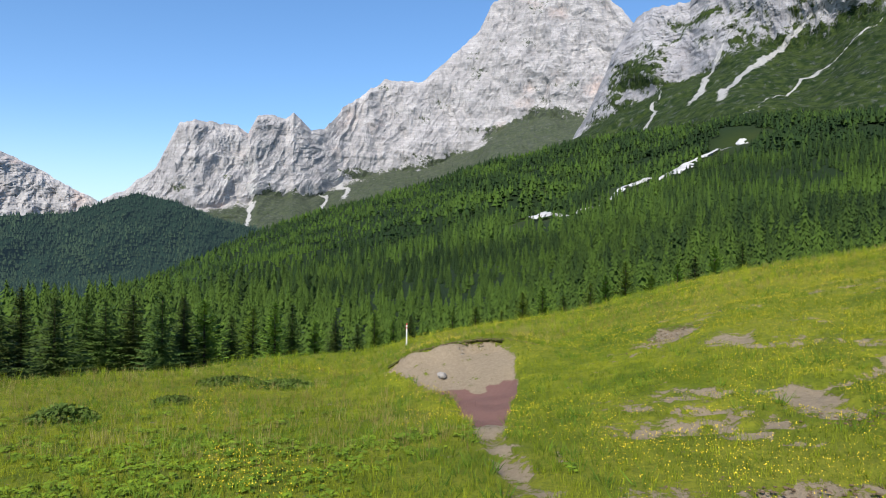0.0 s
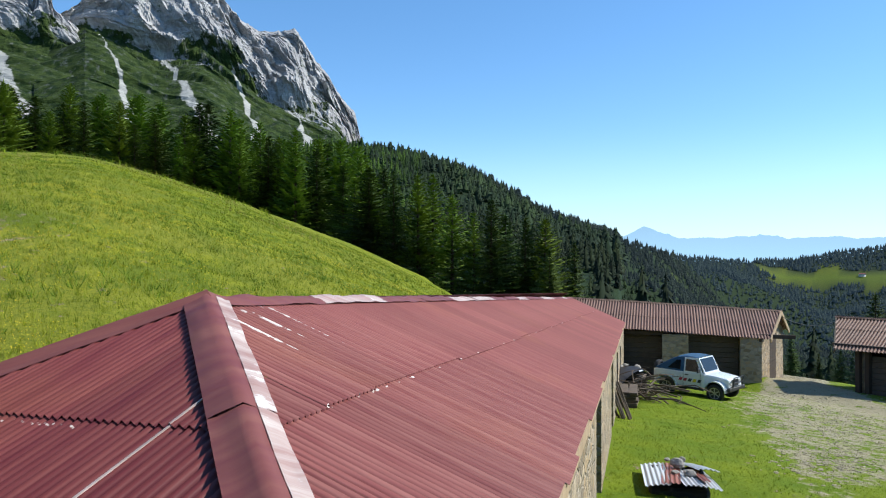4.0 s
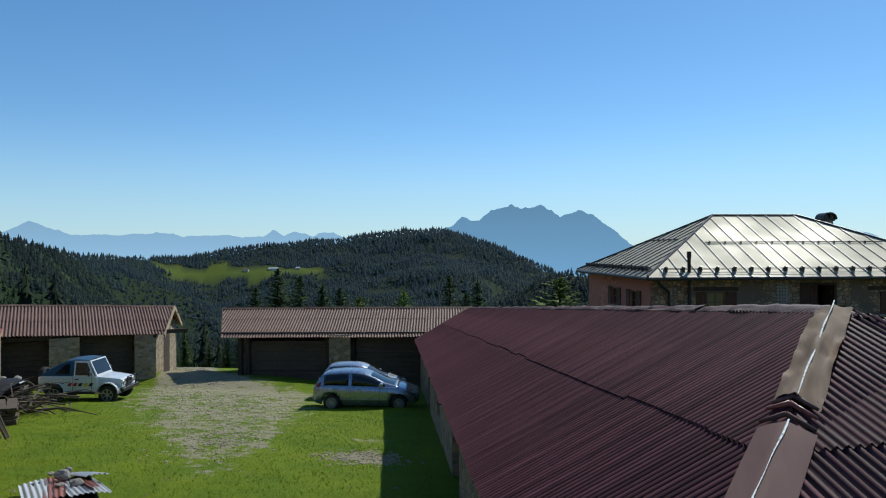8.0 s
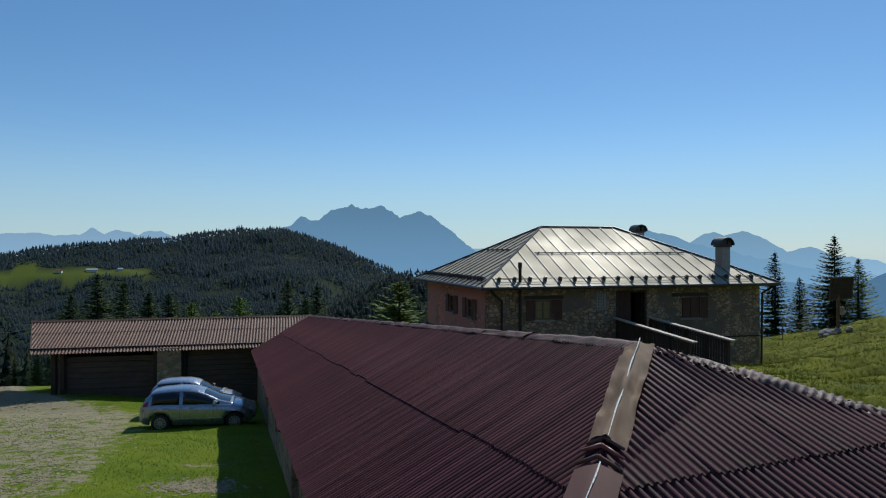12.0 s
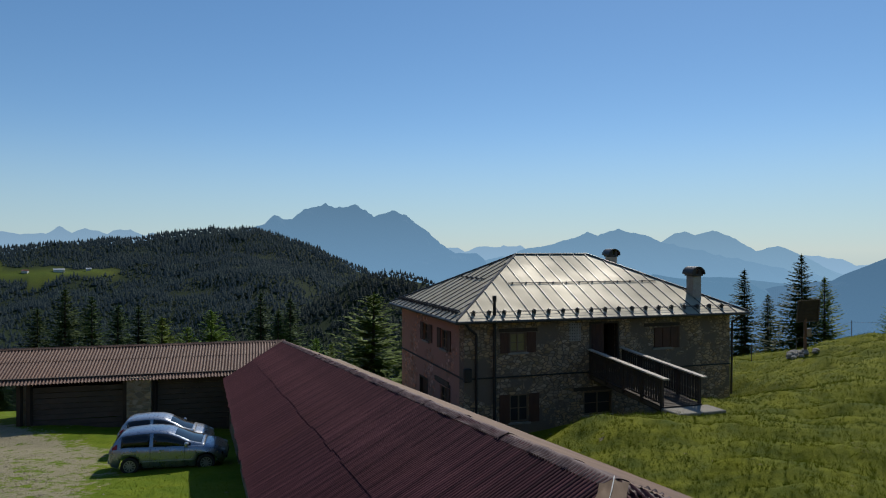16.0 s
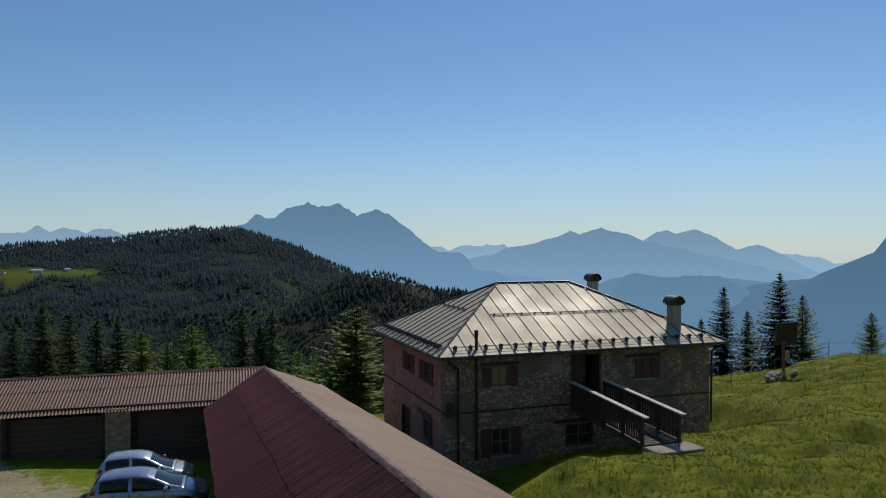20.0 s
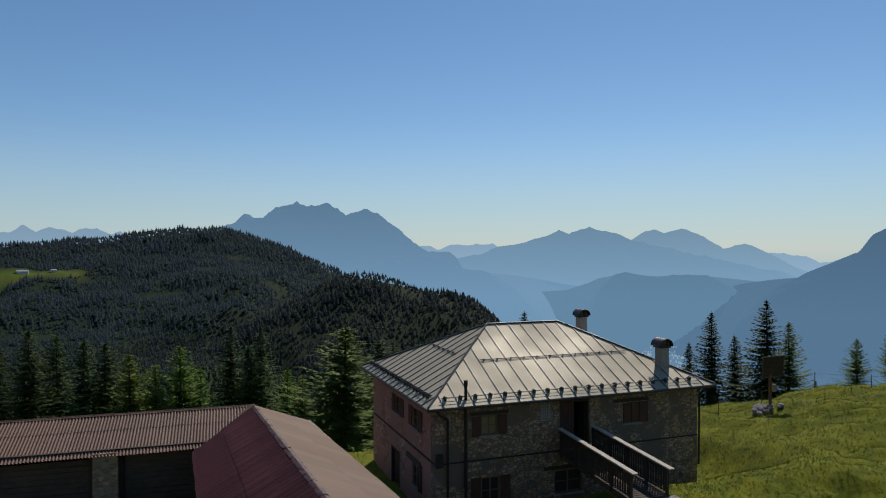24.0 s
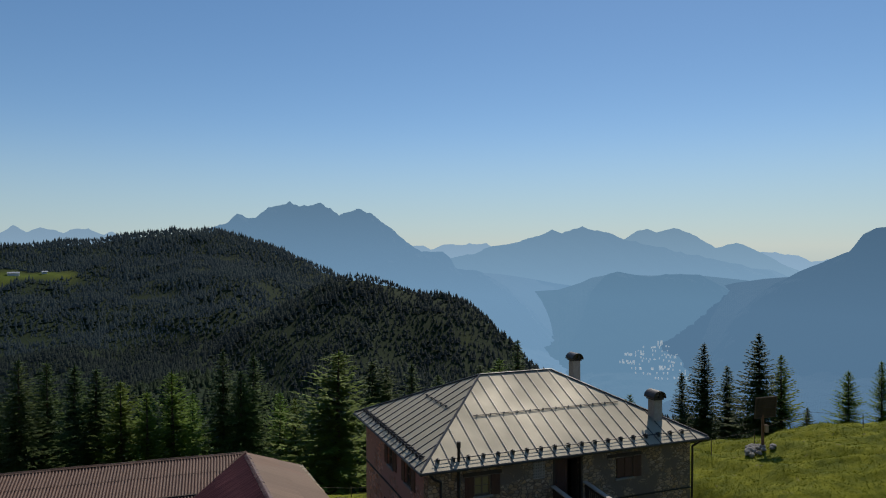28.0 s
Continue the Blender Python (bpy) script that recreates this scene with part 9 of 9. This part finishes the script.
# ---- grass, herbs and flowers ----
def scatter(name, label, n, az0, az1, r0, r1, seed, template, mat, smin, smax, test=None, lift=0.0, uneven=0.2):
    """Small plants in one mesh. template: vertices and triangles of one plant, about a metre high."""
    rs = np.random.RandomState(seed)
    az = np.radians(rs.uniform(az0, az1, n))
    r = r0 + (r1 - r0) * rs.uniform(0, 1, n) ** 0.8
    x, y = r * np.sin(az), r * np.cos(az)
    if test is not None:
        ok = test(x, y, rs)
        x, y = x[ok], y[ok]
    n = len(x)
    z = land(x, y) + lift
    tv, tf = template
    th, s = rs.uniform(0, 6.283, n), rs.uniform(smin, smax, n)
    c, sn = np.cos(th)[:, None], np.sin(th)[:, None]
    jit = rs.uniform(1 - uneven, 1 + uneven, (n, len(tv)))
    X = (tv[:, 0] * c - tv[:, 1] * sn) * s[:, None] * jit + x[:, None]
    Y = (tv[:, 0] * sn + tv[:, 1] * c) * s[:, None] * jit + y[:, None]
    ZZ = tv[:, 2] * s[:, None] * jit + z[:, None]
    v = np.stack([X, Y, ZZ], -1).reshape(-1, 3).astype(np.float32)
    f = (tf[None] + (np.arange(n) * len(tv))[:, None, None]).reshape(-1, 3).astype(np.int32)
    me = bpy.data.meshes.new(name)
    me.vertices.add(len(v))
    me.vertices.foreach_set("co", v.ravel())
    me.loops.add(f.size)
    me.loops.foreach_set("vertex_index", f.ravel())
    me.polygons.add(len(f))
    me.polygons.foreach_set("loop_start", np.arange(0, f.size, 3, dtype=np.int32))
    me.materials.append(mat)
    me.update(calc_edges=True)
    return tagged(new(name, me), label, "plants", kind="stuff")


def tuft(blades, spread, width, seed):
    rg = random.Random(seed)
    vv, ff = [], []
    for i in range(blades):
        t = rg.uniform(0, 6.28)
        o = rg.uniform(0, spread * 0.4)
        lx, ly = math.cos(t), math.sin(t)
        h = rg.uniform(0.6, 1.0)
        out = spread * rg.uniform(0.3, 1.0)
        b = len(vv)
        vv += [(o * lx - width * ly, o * ly + width * lx, -0.05), (o * lx + width * ly, o * ly - width * lx, -0.05), ((o + out) * lx, (o + out) * ly, h)]
        ff.append((b, b + 1, b + 2))
    return np.array(vv), np.array(ff)


def leafy(leaves, seed):
    rg = random.Random(seed)
    vv, ff = [], []
    for i in range(leaves):
        t = rg.uniform(0, 6.28)
        d, z = rg.uniform(0.2, 0.9), rg.uniform(0.25, 0.6)
        lx, ly = math.cos(t), math.sin(t)
        w = rg.uniform(0.2, 0.34)
        b = len(vv)
        vv += [(d * lx * 0.3, d * ly * 0.3, z * 0.8), (d * lx - w * ly, d * ly + w * lx, z + 0.08), (d * lx + w * ly, d * ly - w * lx, z + 0.05), ((d + 0.3) * lx, (d + 0.3) * ly, z - 0.05)]
        ff += [(b, b + 1, b + 2), (b + 1, b + 3, b + 2)]
    return np.array(vv), np.array(ff)


def on_meadow(x, y, rs):
    az = az_of(x, y)
    bare = bare_soil(x, y) + rs.uniform(-0.12, 0.12, len(x))
    # no grass under the long barn
    ax, ay = x - AA.x, y - AA.y
    u, s = ax * ad.x + ay * ad.y, ax * ASIDE.x + ay * ASIDE.y
    return (bare < 0.42) & ~((u > -4.5) & (u < 48) & (np.abs(s) < 3.2)) & (np.hypot(x, y) < table(az, BROW, 1) * 1.25)


def on_lawn(x, y, rs):
    q = (x - BO[0]) * BE[0] + (y - BO[1]) * BE[1]
    ax, ay = x - AA.x, y - AA.y
    s = ax * ASIDE.x + ay * ASIDE.y
    dx, dy = x - AF.x, y - AF.y
    inside_d = dx * DFRONT.x + dy * DFRONT.y
    cx, cy = x - BF.x, y - BF.y
    inside_c = cx * CFRONT.x + cy * CFRONT.y
    stony = track_mask(x, y)
    return (q > 3.3) & (s > 3.1) & (inside_d > 2.7) & (inside_c > 2.9) & (stony + rs.uniform(-0.3, 0.3, len(x)) < 0.5)


def on_bank(x, y, rs):
    q = (x - BO[0]) * BE[0] + (y - BO[1]) * BE[1]
    hu, hv = house_uv(x, y)
    return (q < -4.2) & ~((hu > -0.2) & (hu < 14.3) & (hv > 0) & (hv < 11))


scatter("meadow_grass", "long flowering meadow grass", 150000, -38, 116, 8.5, 58, 21, tuft(5, 0.7, 0.025, 1), GRASS, 0.06, 0.22, on_meadow)
scatter("tall_grass", "tall pale seeding grasses along the brow", 6000, -38, 100, 30, 64, 22, tuft(9, 0.4, 0.016, 2), GRASS, 0.3, 0.6, lambda x, y, rs: on_meadow(x, y, rs) & (np.hypot(x, y) > 0.72 * table(az_of(x, y), BROW, 1)))
scatter("broad_herbs", "broad-leaved green herbs in the meadow", 1700, -38, 10, 9, 22, 23, leafy(9, 3), HERB, 0.08, 0.18, lambda x, y, rs: on_meadow(x, y, rs) & (fbm(x * 0.35, y * 0.35, 3, 71) - 0.07 * (np.hypot(x, y) - 13) - 0.05 * (az_of(x, y) + 12) + rs.uniform(-0.5, 0.5, len(x)) > 0.1))
scatter("yellow_flowers", "small yellow meadow flowers", 230000, -20, 112, 9, 45, 24, (np.array([(-0.5, -0.5, 1), (0.5, -0.5, 1), (0.5, 0.5, 1.1), (-0.5, 0.5, 1.1)]) * np.array([1, 1, 11.0]), np.array([(0, 1, 2), (0, 2, 3)])), FLOWER, 0.009, 0.015,
        lambda x, y, rs: on_meadow(x, y, rs) & (fbm(x * 0.25, y * 0.25, 3, 61) - 0.35 * (1 - smooth(-8, 8, az_of(x, y))) + 0.5 * smooth(8, 25, az_of(x, y)) * (1 - smooth(70, 90, az_of(x, y))) + rs.uniform(-0.6, 0.6, len(x)) > 0.55), 0.0, 0.0)
scatter("courtyard_grass", "short green courtyard grass", 60000, 100, 165, 9, 40, 25, tuft(5, 0.7, 0.03, 4), LAWN, 0.03, 0.08, on_lawn)
scatter("bank_grass", "short rough grass on the bank by the house", 80000, 165, 235, 9, 52, 26, tuft(6, 0.7, 0.03, 5), BANK_GRASS, 0.06, 0.17, on_bank)
scatter("grass_clumps", "taller dark green grass clumps in the meadow", 15000, -38, 112, 9, 52, 27, tuft(12, 0.9, 0.02, 6), DARK_TUFT, 0.10, 0.32, lambda x, y, rs: on_meadow(x, y, rs) & (fbm(x * 0.45, y * 0.45, 3, 83) + rs.uniform(-0.4, 0.4, len(x)) > 0.22))
scatter("seed_heads", "brown seeding grasses in the long grass", 15000, -38, 104, 12, 60, 28, tuft(7, 0.35, 0.012, 7), SEED_GRASS, 0.25, 0.5, lambda x, y, rs: on_meadow(x, y, rs) & ((np.hypot(x, y) > 0.6 * table(az_of(x, y), BROW, 1)) | (az_of(x, y) < 2)) & (fbm(x * 0.12, y * 0.12, 3, 37) + rs.uniform(-0.3, 0.3, len(x)) > 0.05))
